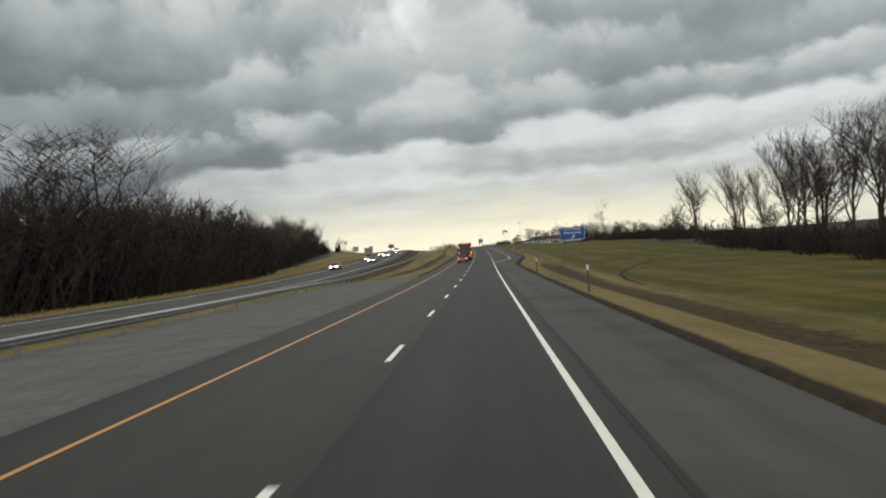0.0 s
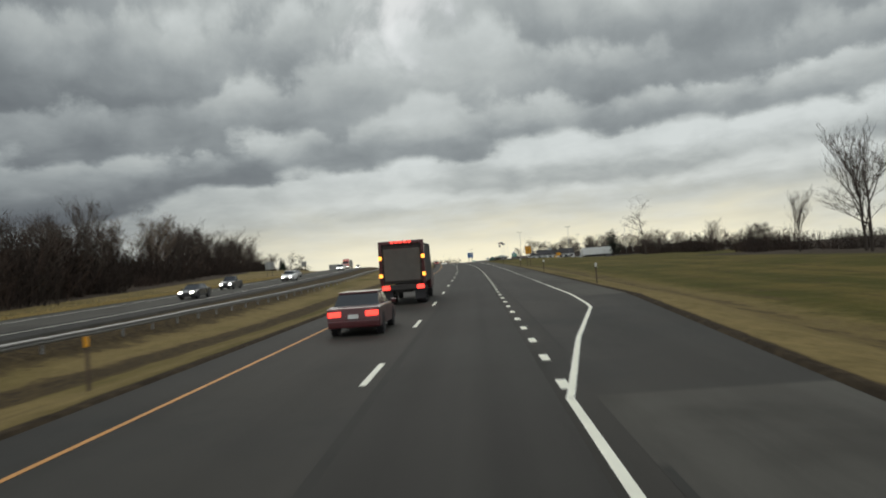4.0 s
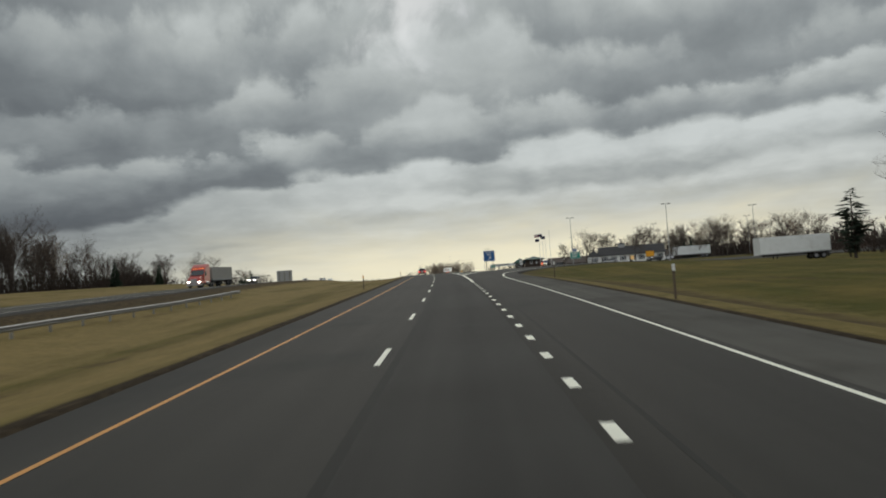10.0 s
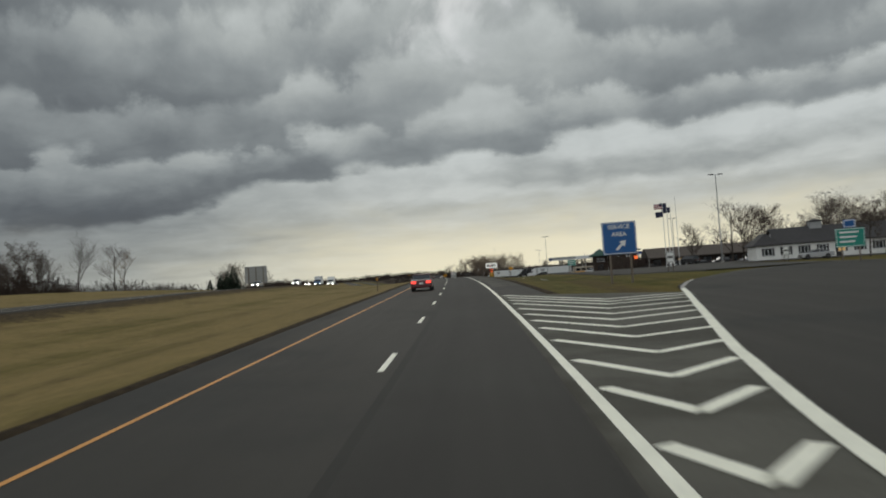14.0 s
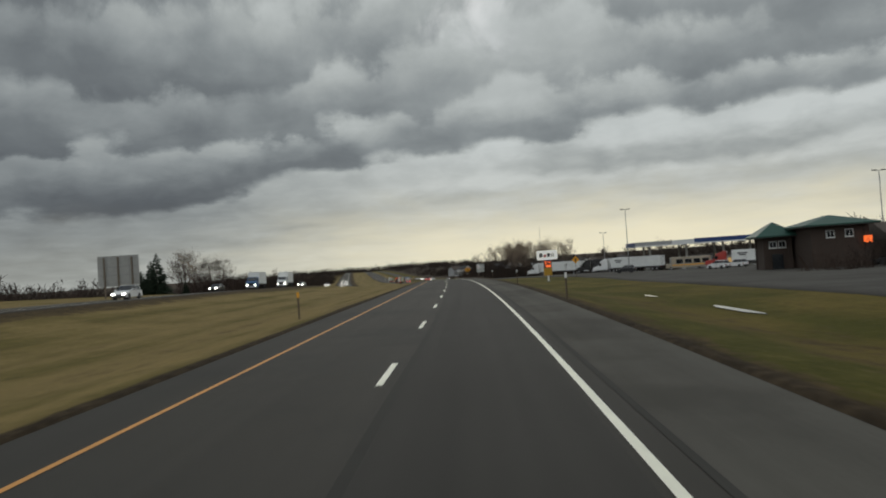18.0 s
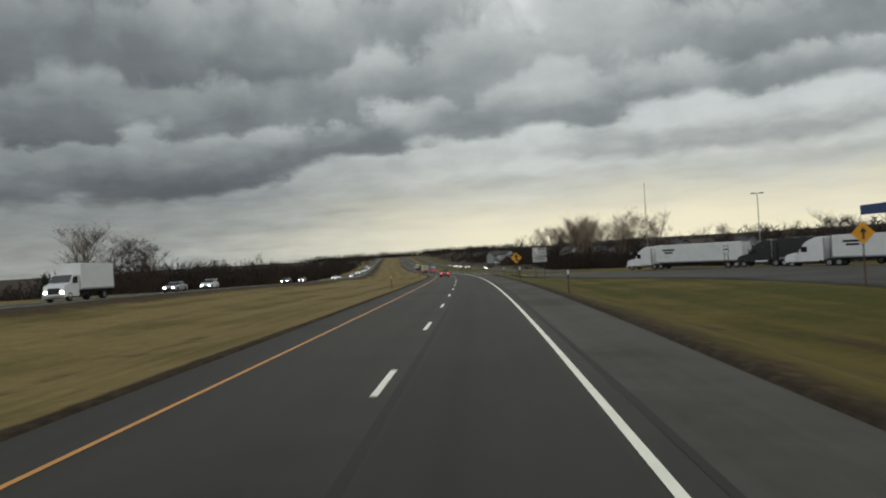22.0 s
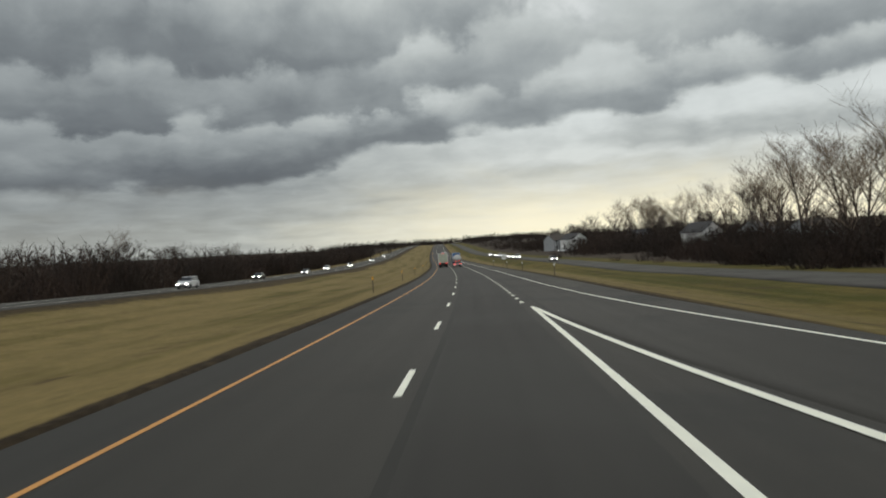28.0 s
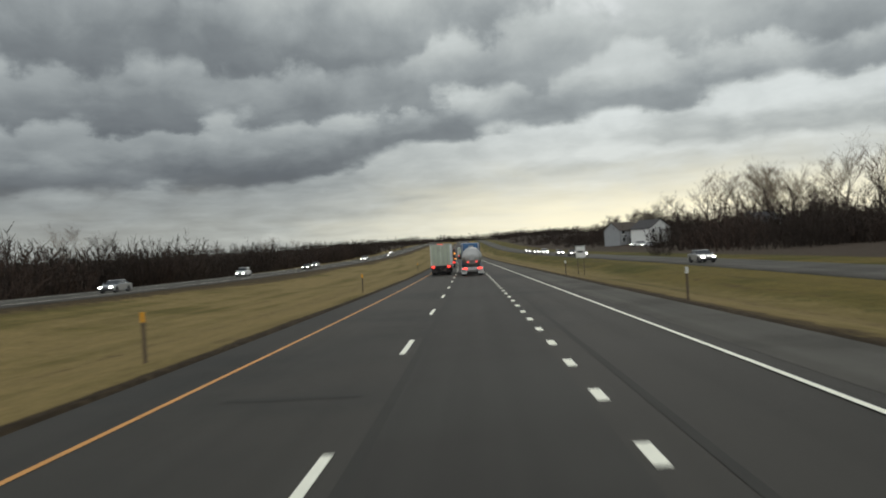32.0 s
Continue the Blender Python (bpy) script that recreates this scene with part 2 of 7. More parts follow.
    gap = N.m("MULTIPLY", N.step(N.m("ABSOLUTE", N.m("ADD", N.m("ADD", az, 4.5), N.m("MULTIPLY", fluff, 16.0))), .2, 5.0, 1.0, 0.0),
              N.step(N.m("ABSOLUTE", N.m("SUBTRACT", N.m("ADD", el, N.m("MULTIPLY", lumps, 12.0)), 20.5)), .2, 4.2, 1.0, 0.0))
    open_sky = N.mix(1.0, clear.outputs[0], (.10, .10, .10), "MULTIPLY")
    col = N.mix(N.m("MULTIPLY", gap, .40), col, N.mix(.6, open_sky, (.66, .70, .74)))
    # overhead, an even overcast sheet with a little clear sky through it
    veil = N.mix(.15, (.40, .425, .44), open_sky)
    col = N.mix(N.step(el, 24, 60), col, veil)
    # unseen sky at the sides and behind, brightened to light surfaces facing back
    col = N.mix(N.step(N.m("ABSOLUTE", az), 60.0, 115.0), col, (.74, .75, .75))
    col = N.mix(N.step(el, -3.0, -.5, 1.0, 0.0), col, (.10, .10, .085))
    col = N.mix(1.0, col, (1.015, 1.05, 1.07), "MULTIPLY")
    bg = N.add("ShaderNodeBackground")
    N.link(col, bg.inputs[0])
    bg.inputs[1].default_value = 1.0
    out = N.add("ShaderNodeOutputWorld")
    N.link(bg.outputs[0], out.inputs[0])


build_sky()
sun_data = bpy.data.lights.new("sun", "SUN")
sun_data.energy, sun_data.angle, sun_data.color = .5, radians(25), (1.0, .95, .86)
sun = new("sun", sun_data)
sun.matrix_world = look((0, 0, 233), (60, -400, 0))

# ---- materials ----
MATS = {}


def along_noise(N, across, along, detail=3.0, seed=0.0):
    """Noise drawn out along the road, by the sheet's own offset and station."""
    uv = N.add("ShaderNodeUVMap")
    sp = N.add("ShaderNodeSeparateXYZ")
    N.link(uv.outputs[0], sp.inputs[0])
    return N.noise(N.xyz(N.m("MULTIPLY", sp.outputs[0], across), N.m("MULTIPLY", sp.outputs[1], along), seed), 1.0, detail)


def material(name, base, rough=.8, metal=0.0, spread=.15, scale=3.0, fine=40.0, bump=.0, bump_scale=60.0, emit=None, power=0.0, island=False,
             second=None, second_scale=.4, second_at=(.45, .62), spec=.5, coat=0.0, streak=0.0):
    """A surface: base colour with variation at two scales, an optional second colour in patches, fine relief."""
    if name in MATS:
        return MATS[name]
    mat = bpy.data.materials.new(name)
    mat.use_nodes = True
    N = Nodes(mat.node_tree)
    p = mat.node_tree.nodes["Principled BSDF"]
    geo = N.add("ShaderNodeNewGeometry")
    pos = geo.outputs["Position"]
    a = N.noise(pos, scale, 3.0)
    b = N.noise(pos, fine, 2.0)
    col = (*base, 1)
    n = N.add("ShaderNodeRGB")
    n.outputs[0].default_value = col
    c = n.outputs[0]
    if second:
        patch = N.step(N.noise(pos, second_scale, 5.0, .62), second_at[0], second_at[1])
        c = N.mix(patch, c, second)
    f = N.m("ADD", N.m("MULTIPLY", N.m("SUBTRACT", a, .5), spread * 2.4), N.m("MULTIPLY", N.m("SUBTRACT", b, .5), spread * 2.0))
    if island:
        info = N.add("ShaderNodeObjectInfo")
        f = N.m("ADD", f, N.m("MULTIPLY", N.m("SUBTRACT", info.outputs["Random"], .5), .35))
    if streak:
        f = N.m("ADD", f, N.m("MULTIPLY", N.m("SUBTRACT", along_noise(N, 1.1, .012, 4.0), .5), streak * 2))
    f = N.m("ADD", f, 1.0)
    c = N.mix(1.0, c, N.xyz(f, f, f), "MULTIPLY")
    N.link(c, p.inputs["Base Color"])
    N.put(p.inputs["Roughness"], N.m("ADD", rough, N.m("MULTIPLY", N.m("SUBTRACT", a, .5), .15)))
    p.inputs["Metallic"].default_value = metal
    p.inputs["Specular IOR Level"].default_value = spec
    p.inputs["Coat Weight"].default_value = coat
    if bump:
        bn = N.add("ShaderNodeBump")
        bn.inputs["Strength"].default_value = bump
        bn.inputs["Distance"].default_value = .05
        N.link(N.noise(pos, bump_scale, 3.0), bn.inputs["Height"])
        N.link(bn.outputs[0], p.inputs["Normal"])
    if emit:
        p.inputs["Emission Color"].default_value = (*emit, 1)
        p.inputs["Emission Strength"].default_value = power
    MATS[name] = mat
    return mat


ASPHALT = material("asphalt", (.049, .046, .039), .82, streak=.34, spread=.13, scale=.25, fine=30, bump=.25, bump_scale=90, second=(.033, .033, .029), second_scale=.10, second_at=(.50, .70), spec=.2)
LANE_ASPHALT = material("dark_lane_asphalt", (.041, .039, .034), .84, streak=.42, spread=.12, scale=.25, fine=30, bump=.25, bump_scale=90, second=(.046, .045, .039), second_scale=.12, spec=.2)
SHOULDER = material("shoulder_asphalt", (.095, .090, .077), .92, streak=.45, spread=.2, scale=.3, fine=24, bump=.3, bump_scale=70, second=(.070, .066, .056), second_scale=.16, spec=.15)
LOT_ASPHALT = material("lot_asphalt", (.088, .084, .075), .95, spread=.2, scale=.2, fine=20, bump=.2, second=(.067, .063, .056), second_scale=.08, spec=.12)
GORE_ASPHALT = material("gore_asphalt", (.125, .120, .100), .93, spread=.2, scale=.4, fine=20, bump=.3, second=(.090, .086, .070), second_scale=.25, spec=.15)
SEAM = material("tar_seam", (.041, .040, .035), .9, spread=.3, scale=.6, spec=.2)
PATCH = material("asphalt_patch", (.053, .052, .047), .9, spread=.2, scale=.8, spec=.1)
WHITE_LINE = material("white_road_paint", (.90, .89, .74), .7, spread=.12, scale=1.2, fine=14, second=(.64, .63, .52), second_scale=2.5, second_at=(.62, .78))
WORN_LINE = material("worn_white_road_paint", (.80, .79, .66), .75, spread=.15, scale=1.2, fine=14, second=(.09, .088, .08), second_scale=.55, second_at=(.47, .56))
YELLOW_LINE = material("yellow_road_paint", (.64, .30, .075), .7, spread=.16, scale=1.2, fine=14, second=(.35, .2, .08), second_scale=2.5, second_at=(.58, .75))


def ground_material():
    """Winter verge: olive and tan grass, dirt, gravel and leaf litter, mixed by the sheet's cover shares."""
    mat = bpy.data.materials.new("winter_verge")
    mat.use_nodes = True
    N = Nodes(mat.node_tree)
    p = mat.node_tree.nodes["Principled BSDF"]
    pos = N.add("ShaderNodeNewGeometry").outputs["Position"]
    broad, mid, fine, grain = N.noise(pos, .10, 5.0, .6), N.noise(pos, .55, 4.0, .6), N.noise(pos, 3.0, 4.0, .65), N.noise(pos, 13.0, 3.0, .6)
    rows = along_noise(N, .30, .010, 5.0, 3.0)

    def share_of(name, ragged):
        a = N.add("ShaderNodeAttribute")
        a.attribute_name = name
        q = N.m("ADD", a.outputs["Fac"], N.m("MULTIPLY", N.m("SUBTRACT", N.m("ADD", N.m("MULTIPLY", mid, .5), N.m("MULTIPLY", fine, .5)), .5), ragged))
        return N.step(q, .34, .66)

    def blend(a, b, f):
        return N.mix(f, a, b)

    wisps = along_noise(N, .55, .035, 4.0, 11.0)
    tanness = N.step(N.m("ADD", N.m("MULTIPLY", broad, .5), N.m("MULTIPLY", rows, .5)), .42, .60)
    dead = N.step(N.m("ADD", N.m("MULTIPLY", mid, .45), N.m("MULTIPLY", wisps, .55)), .53, .66)
    olive = blend(blend((.070, .067, .011), (.136, .103, .026), tanness), (.060, .042, .016), dead)
    tan = blend((.218, .162, .064), (.112, .093, .026), N.step(N.m("ADD", N.m("MULTIPLY", broad, .4), N.m("MULTIPLY", rows, .6)), .46, .64))
    tan = blend(tan, (.095, .068, .030), N.m("MULTIPLY", dead, .6))
    c = blend(olive, tan, share_of("tan", .5))
    c = blend(c, blend((.040, .028, .014), (.085, .060, .026), N.step(fine, .35, .65)), share_of("brown", 1.9))
    c = blend(c, (.150, .145, .128), share_of("gravel", .7))
    c = blend(c, (.060, .045, .032), share_of("litter", .9))
    c = blend(c, blend((.033, .024, .014), (.062, .045, .026), N.step(fine, .4, .7)), share_of("dirt", 1.1))
    f = N.m("ADD", 1.0, N.m("ADD", N.m("MULTIPLY", N.m("SUBTRACT", fine, .5), .9), N.m("ADD", N.m("MULTIPLY", N.m("SUBTRACT", grain, .5), .8), N.m("MULTIPLY", N.m("SUBTRACT", mid, .5), .7))))
    N.link(N.mix(1.0, c, N.xyz(f, f, f), "MULTIPLY"), p.inputs["Base Color"])
    p.inputs["Roughness"].default_value = .95
    p.inputs["Specular IOR Level"].default_value = .1
    bn = N.add("ShaderNodeBump")
    bn.inputs["Strength"].default_value, bn.inputs["Distance"].default_value = .8, .06
    N.link(grain, bn.inputs["Height"])
    N.link(bn.outputs[0], p.inputs["Normal"])
    return mat


GROUND = ground_material()
BARK = material("grey_brown_bark", (.075, .062, .052), .95, spread=.3, scale=2, fine=12, bump=.6, bump_scale=20, spec=.1, island=True)
TWIG = material("bare_twigs", (.085, .068, .056), .95, spread=.25, scale=1, fine=6, spec=.1, island=True)
TWIG_PALE = material("pale_bare_twigs", (.20, .155, .115), .95, spread=.25, scale=1, fine=6, spec=.1, island=True)
NEEDLE = material("dark_needles", (.022, .034, .020), .9, spread=.35, scale=2, fine=10, spec=.15, island=True)
RAIL_STEEL = material("weathered_rail_steel", (.24, .24, .23), .55, .45, spread=.25, scale=1.5, fine=10)
GALV = material("galvanised_steel", (.30, .31, .31), .5, .6, spread=.2, scale=2, fine=12)
POST_BROWN = material("brown_post", (.095, .07, .05), .9, spread=.25, scale=4)
WOOD_POST = material("weathered_timber", (.16, .13, .10), .9, spread=.25, scale=3, fine=20)
SIGN_BLUE = material("blue_sign_sheeting", (.010, .10, .30), .5, spread=.08, scale=2)
SIGN_GREEN = material("green_sign_sheeting", (.01, .24, .18), .5, spread=.08, scale=2)
SIGN_ORANGE = material("amber_sign_sheeting", (.78, .35, .01), .5, spread=.06, scale=2)
SIGN_WHITE = material("white_sign_sheeting", (.74, .75, .72), .5, spread=.05, scale=2)
SIGN_BLACK = material("black_sign_paint", (.02, .02, .02), .6, spread=.1)
SIGN_RED = material("red_sign_paint", (.35, .04, .05), .6, spread=.1)
SIGN_BACK = material("bare_aluminium_back", (.34, .35, .34), .55, .4, spread=.12, scale=1.5)
SOFFIT = material("dark_soffit", (.06, .055, .05), .8, spread=.2)
LED_RED = material("price_display_glow", (.5, .08, .02), .5, emit=(1.0, .16, .03), power=1.3)
WARM_WIN = material("lit_window_glow", (.5, .35, .15), .4, emit=(1.0, .62, .22), power=.4)
TAIL = material("tail_light_lit", (.4, .02, .02), .3, emit=(1.0, .06, .04), power=2.5)
TAIL_OFF = material("tail_light_lens", (.22, .015, .015), .25, spread=.05)
AMBER = material("amber_lamp_lit", (.5, .2, .02), .3, emit=(1.0, .38, .05), power=3.0)
HEAD = material("head_light_lit", (.8, .8, .75), .2, emit=(1.0, .95, .82), power=14.0)
GLASS = material("dark_vehicle_glass", (.014, .017, .02), .08, spread=.05, spec=.8)
TYRE = material("tyre_rubber", (.02, .02, .02), .85, spread=.2, scale=6)
RIM = material("alloy_rim", (.33, .33, .34), .4, .8, spread=.15, scale=6)
DARK_TRIM = material("black_plastic_trim", (.025, .025, .027), .6, spread=.2, scale=4)
CHASSIS = material("dirty_chassis", (.05, .046, .042), .85, spread=.3, scale=3)
CHROME = material("dull_chrome", (.5, .5, .5), .3, 1.0, spread=.1)
PAINT_WHITE = material("white_vehicle_paint", (.80, .81, .80), .35, spread=.08, scale=1, second=(.66, .66, .64), second_scale=.7, second_at=(.5, .8), coat=.3)
PAINT_TRAILER = material("white_trailer_skin", (.76, .78, .76), .5, spread=.08, scale=.8, second=(.62, .62, .59), second_scale=.6, second_at=(.5, .8))
PAINT_GREENISH = material("pale_green_trailer_doors", (.47, .52, .40), .55, spread=.1, scale=.8, second=(.36, .38, .30), second_scale=.8, second_at=(.5, .8))
PAINT_RED = material("dark_red_vehicle_paint", (.075, .010, .012), .3, spread=.1, scale=1, coat=.4)
PAINT_BRIGHT_RED = material("red_truck_paint", (.42, .04, .03), .35, spread=.1, scale=1, coat=.4)
PAINT_BLACK = material("black_vehicle_paint", (.016, .017, .019), .28, spread=.1, scale=1, coat=.4)
PAINT_SILVER = material("silver_vehicle_paint", (.40, .41, .42), .32, .5, spread=.08, scale=1, coat=.4)
PAINT_BLUE = material("blue_truck_paint", (.03, .12, .28), .35, spread=.1, scale=1, coat=.4)
PAINT_TAN = material("tan_vehicle_paint", (.38, .33, .25), .4, spread=.1, scale=1, coat=.2)
STEEL_TANK = material("brushed_tank_steel", (.45, .45, .43), .35, .8, spread=.12, scale=1.2)
SIDING = material("white_clapboard", (.80, .80, .76), .75, spread=.08, scale=1.0)
SIDING_GREY = material("grey_clapboard", (.34, .35, .35), .8, spread=.1, scale=1.0)
SIDING_DARK = material("dark_brown_clapboard", (.075, .06, .05), .85, spread=.15, scale=1.0)
SIDING_TAN = material("tan_clapboard", (.42, .37, .28), .8, spread=.1, scale=1.0)
BRICK_WALL = material("brown_brickwork", (.058, .041, .032), .9, spread=.3, scale=3, fine=22, bump=.4)
ROOF_DARK = material("dark_shingles", (.05, .048, .048), .9, spread=.3, scale=2, fine=14, bump=.4, bump_scale=12)
ROOF_BROWN = material("brown_shingles", (.085, .068, .055), .9, spread=.3, scale=2, fine=14, bump=.4, bump_scale=12)
ROOF_GREEN = material("green_metal_roof", (.02, .075, .055), .55, spread=.2, scale=1, fine=6)
CANOPY_BLUE = material("blue_fascia", (.012, .045, .17), .45, spread=.1, scale=1)
CANOPY_WHITE = material("white_fascia", (.68, .70, .70), .5, spread=.06, scale=1)
CONCRETE = material("pale_concrete", (.34, .33, .30), .9, spread=.2, scale=1, fine=12)
WIN_DARK = material("dark_window_pane", (.02, .024, .028), .08, spread=.05, spec=.9)
FLAG_RED = material("red_flag_cloth", (.35, .03, .04), .9, spread=.15)
FLAG_DARK = material("dark_flag_cloth", (.03, .035, .07), .9, spread=.15)


# ---- mesh helpers ----
def part(name, bm, mat, parent=None, label="", m=None):
    """Links a bmesh as one mesh object under a thing or a part."""
    me = bpy.data.meshes.new(name)
    bm.to_mesh(me)
    bm.free()
    me.materials.append(mat)
    ob = new(name, me)
    if m is not None:
        ob.matrix_basis = m
    if parent is not None:
        ob.parent = parent
    if label:
        tagged(ob, label)
    return ob


def share(name, me, parent, m):
    ob = new(name, me)
    ob.parent = parent
    ob.matrix_basis = m
    return ob


def thing(name, label, category, m=None, group="", kind=""):
    ob = new(name)
    ob.empty_display_size = .3
    if m is not None:
        ob.matrix_basis = m
    return tagged(ob, label, category, group, kind)


def box(bm, x0, x1, y0, y1, z0, z1, bevel=0.0, taper=None):
    """A box; taper=(dx, dy) draws its top in by so much at each side."""
    dx, dy = taper or (0, 0)
    vs = [bm.verts.new(c) for c in ((x0, y0, z0), (x1, y0, z0), (x1, y1, z0), (x0, y1, z0), (x0 + dx, y0 + dy, z1), (x1 - dx, y0 + dy, z1),
                                    (x1 - dx, y1 - dy, z1), (x0 + dx, y1 - dy, z1))]
    fs = [bm.faces.new([vs[i] for i in f]) for f in ((3, 2, 1, 0), (4, 5, 6, 7), (0, 1, 5, 4), (1, 2, 6, 5), (2, 3, 7, 6), (3, 0, 4, 7))]
    if bevel:
        es = list({e for f in fs for e in f.edges})
        bmesh.ops.bevel(bm, geom=es, offset=bevel, segments=2, profile=.6, affect="EDGES")
    return bm


def B(*args, **kw):
    return box(bmesh.new(), *args, **kw)


def tube(bm, p, q, r0, r1=None, n=8, caps=True):
    p, q = Vector(p), Vector(q)
    r1 = r0 if r1 is None else r1
    d = (q - p).normalized()
    a = d.orthogonal().normalized()
    b = d.cross(a)
    rings = []
    for c, r in ((p, r0), (q, r1)):
        rings.append([bm.verts.new(c + (a * math.cos(k * math.tau / n) + b * math.sin(k * math.tau / n)) * r) for k in range(n)])
    for k in range(n):
        bm.faces.new((rings[0][k], rings[0][(k + 1) % n], rings[1][(k + 1) % n], rings[1][k]))
    if caps:
        bm.faces.new(rings[0][::-1])
        bm.faces.new(rings[1])
    return bm


def Tb(*args, **kw):
    return tube(bmesh.new(), *args, **kw)


def prism(bm, outline, x0, x1, bevel=0.0):
    """A side outline of (y, z) drawn out from x0 to x1."""
    a = [bm.verts.new((x0, y, z)) for y, z in outline]
    b = [bm.verts.new((x1, y, z)) for y, z in outline]
    fs = [bm.faces.new(a), bm.faces.new(b[::-1])]
    n = len(outline)
    for k in range(n):
        fs.append(bm.faces.new((a[k], b[k], b[(k + 1) % n], a[(k + 1) % n])))
    bmesh.ops.recalc_face_normals(bm, faces=fs)
    if bevel:
        bmesh.ops.bevel(bm, geom=list({e for f in fs for e in f.edges}), offset=bevel, segments=2, profile=.6, affect="EDGES")
    return bm


def Pr(*args, **kw):
    return prism(bmesh.new(), *args, **kw)


def grid_mesh(name, rows, mats, index=None, parent=None, uv=None):
    """A sheet from rows of places; index(i, j) chooses the material of a cell."""
    n, k = len(rows), len(rows[0])
    verts = [p for r in rows for p in r]
    faces, slots = [], []
    for i in range(n - 1):
        for j in range(k - 1):
            faces.append((i * k + j, i * k + j + 1, (i + 1) * k + j + 1, (i + 1) * k + j))
            slots.append(index(i, j) if index else 0)
    me = bpy.data.meshes.new(name)
    me.from_pydata(verts, [], faces)
    for mt in mats:
        me.materials.append(mt)
    me.polygons.foreach_set("material_index", slots)
    me.polygons.foreach_set("use_smooth", [True] * len(faces))
    if uv:
        flat = [c for r in uv for c in r]
        lay = me.uv_layers.new(name="along")
        lay.data.foreach_set("uv", [q for f in faces for v in f for q in flat[v]])
    me.update()
    ob = new(name, me)
    if parent:
        ob.parent = parent
    return ob


def stand(s, o, dz=0.0, turn=0.0, ground=True):
    """A pose on the ground (or at the carriageway's level), turned from the road's heading."""
    p = spot(s, o, dz) if ground else road_point(s, o, dz)
    return pose(*p, 0, 0, heading(s) + turn)


# ---- ground ----
S_LINE = [*range(-300, -40, 20), *[v * 5.0 for v in range(-8, 240)], *range(1200, 1600, 20), *range(1600, 4001, 100)]


def columns(s):
    er, oo = lerp(s, EDGE_R), lerp(s, OPP_O)
    right = [er - .3, er, er + .35, er + .9, er + 1.5] + [er + d for d in (2.2, 3.1, 4.2, 5.5, 7, 9, 11, 14, 18, 23, 30, 38, 46, 56, 68, 85, 110, 150, 220, 350, 600, 1000, 1700)]
    a, b = -5.3, oo + 7.0
    med = [a, a - .35, a - .9, a - 1.5] + [a + (b - a) * f for f in (.14, .2, .28, .36, .44, .52, .6, .68, .76, .84, .92)] + [b + .5, b]
    left = [oo - 7.0, oo - 7.4] + [oo - 7.0 - d for d in (2, 4, 7, 10, 14, 18, 23, 30, 40, 55, 75, 100, 150, 220, 350, 600, 1000, 1700)]
    return left[::-1] + [oo] + med[::-1] + [0.0] + right


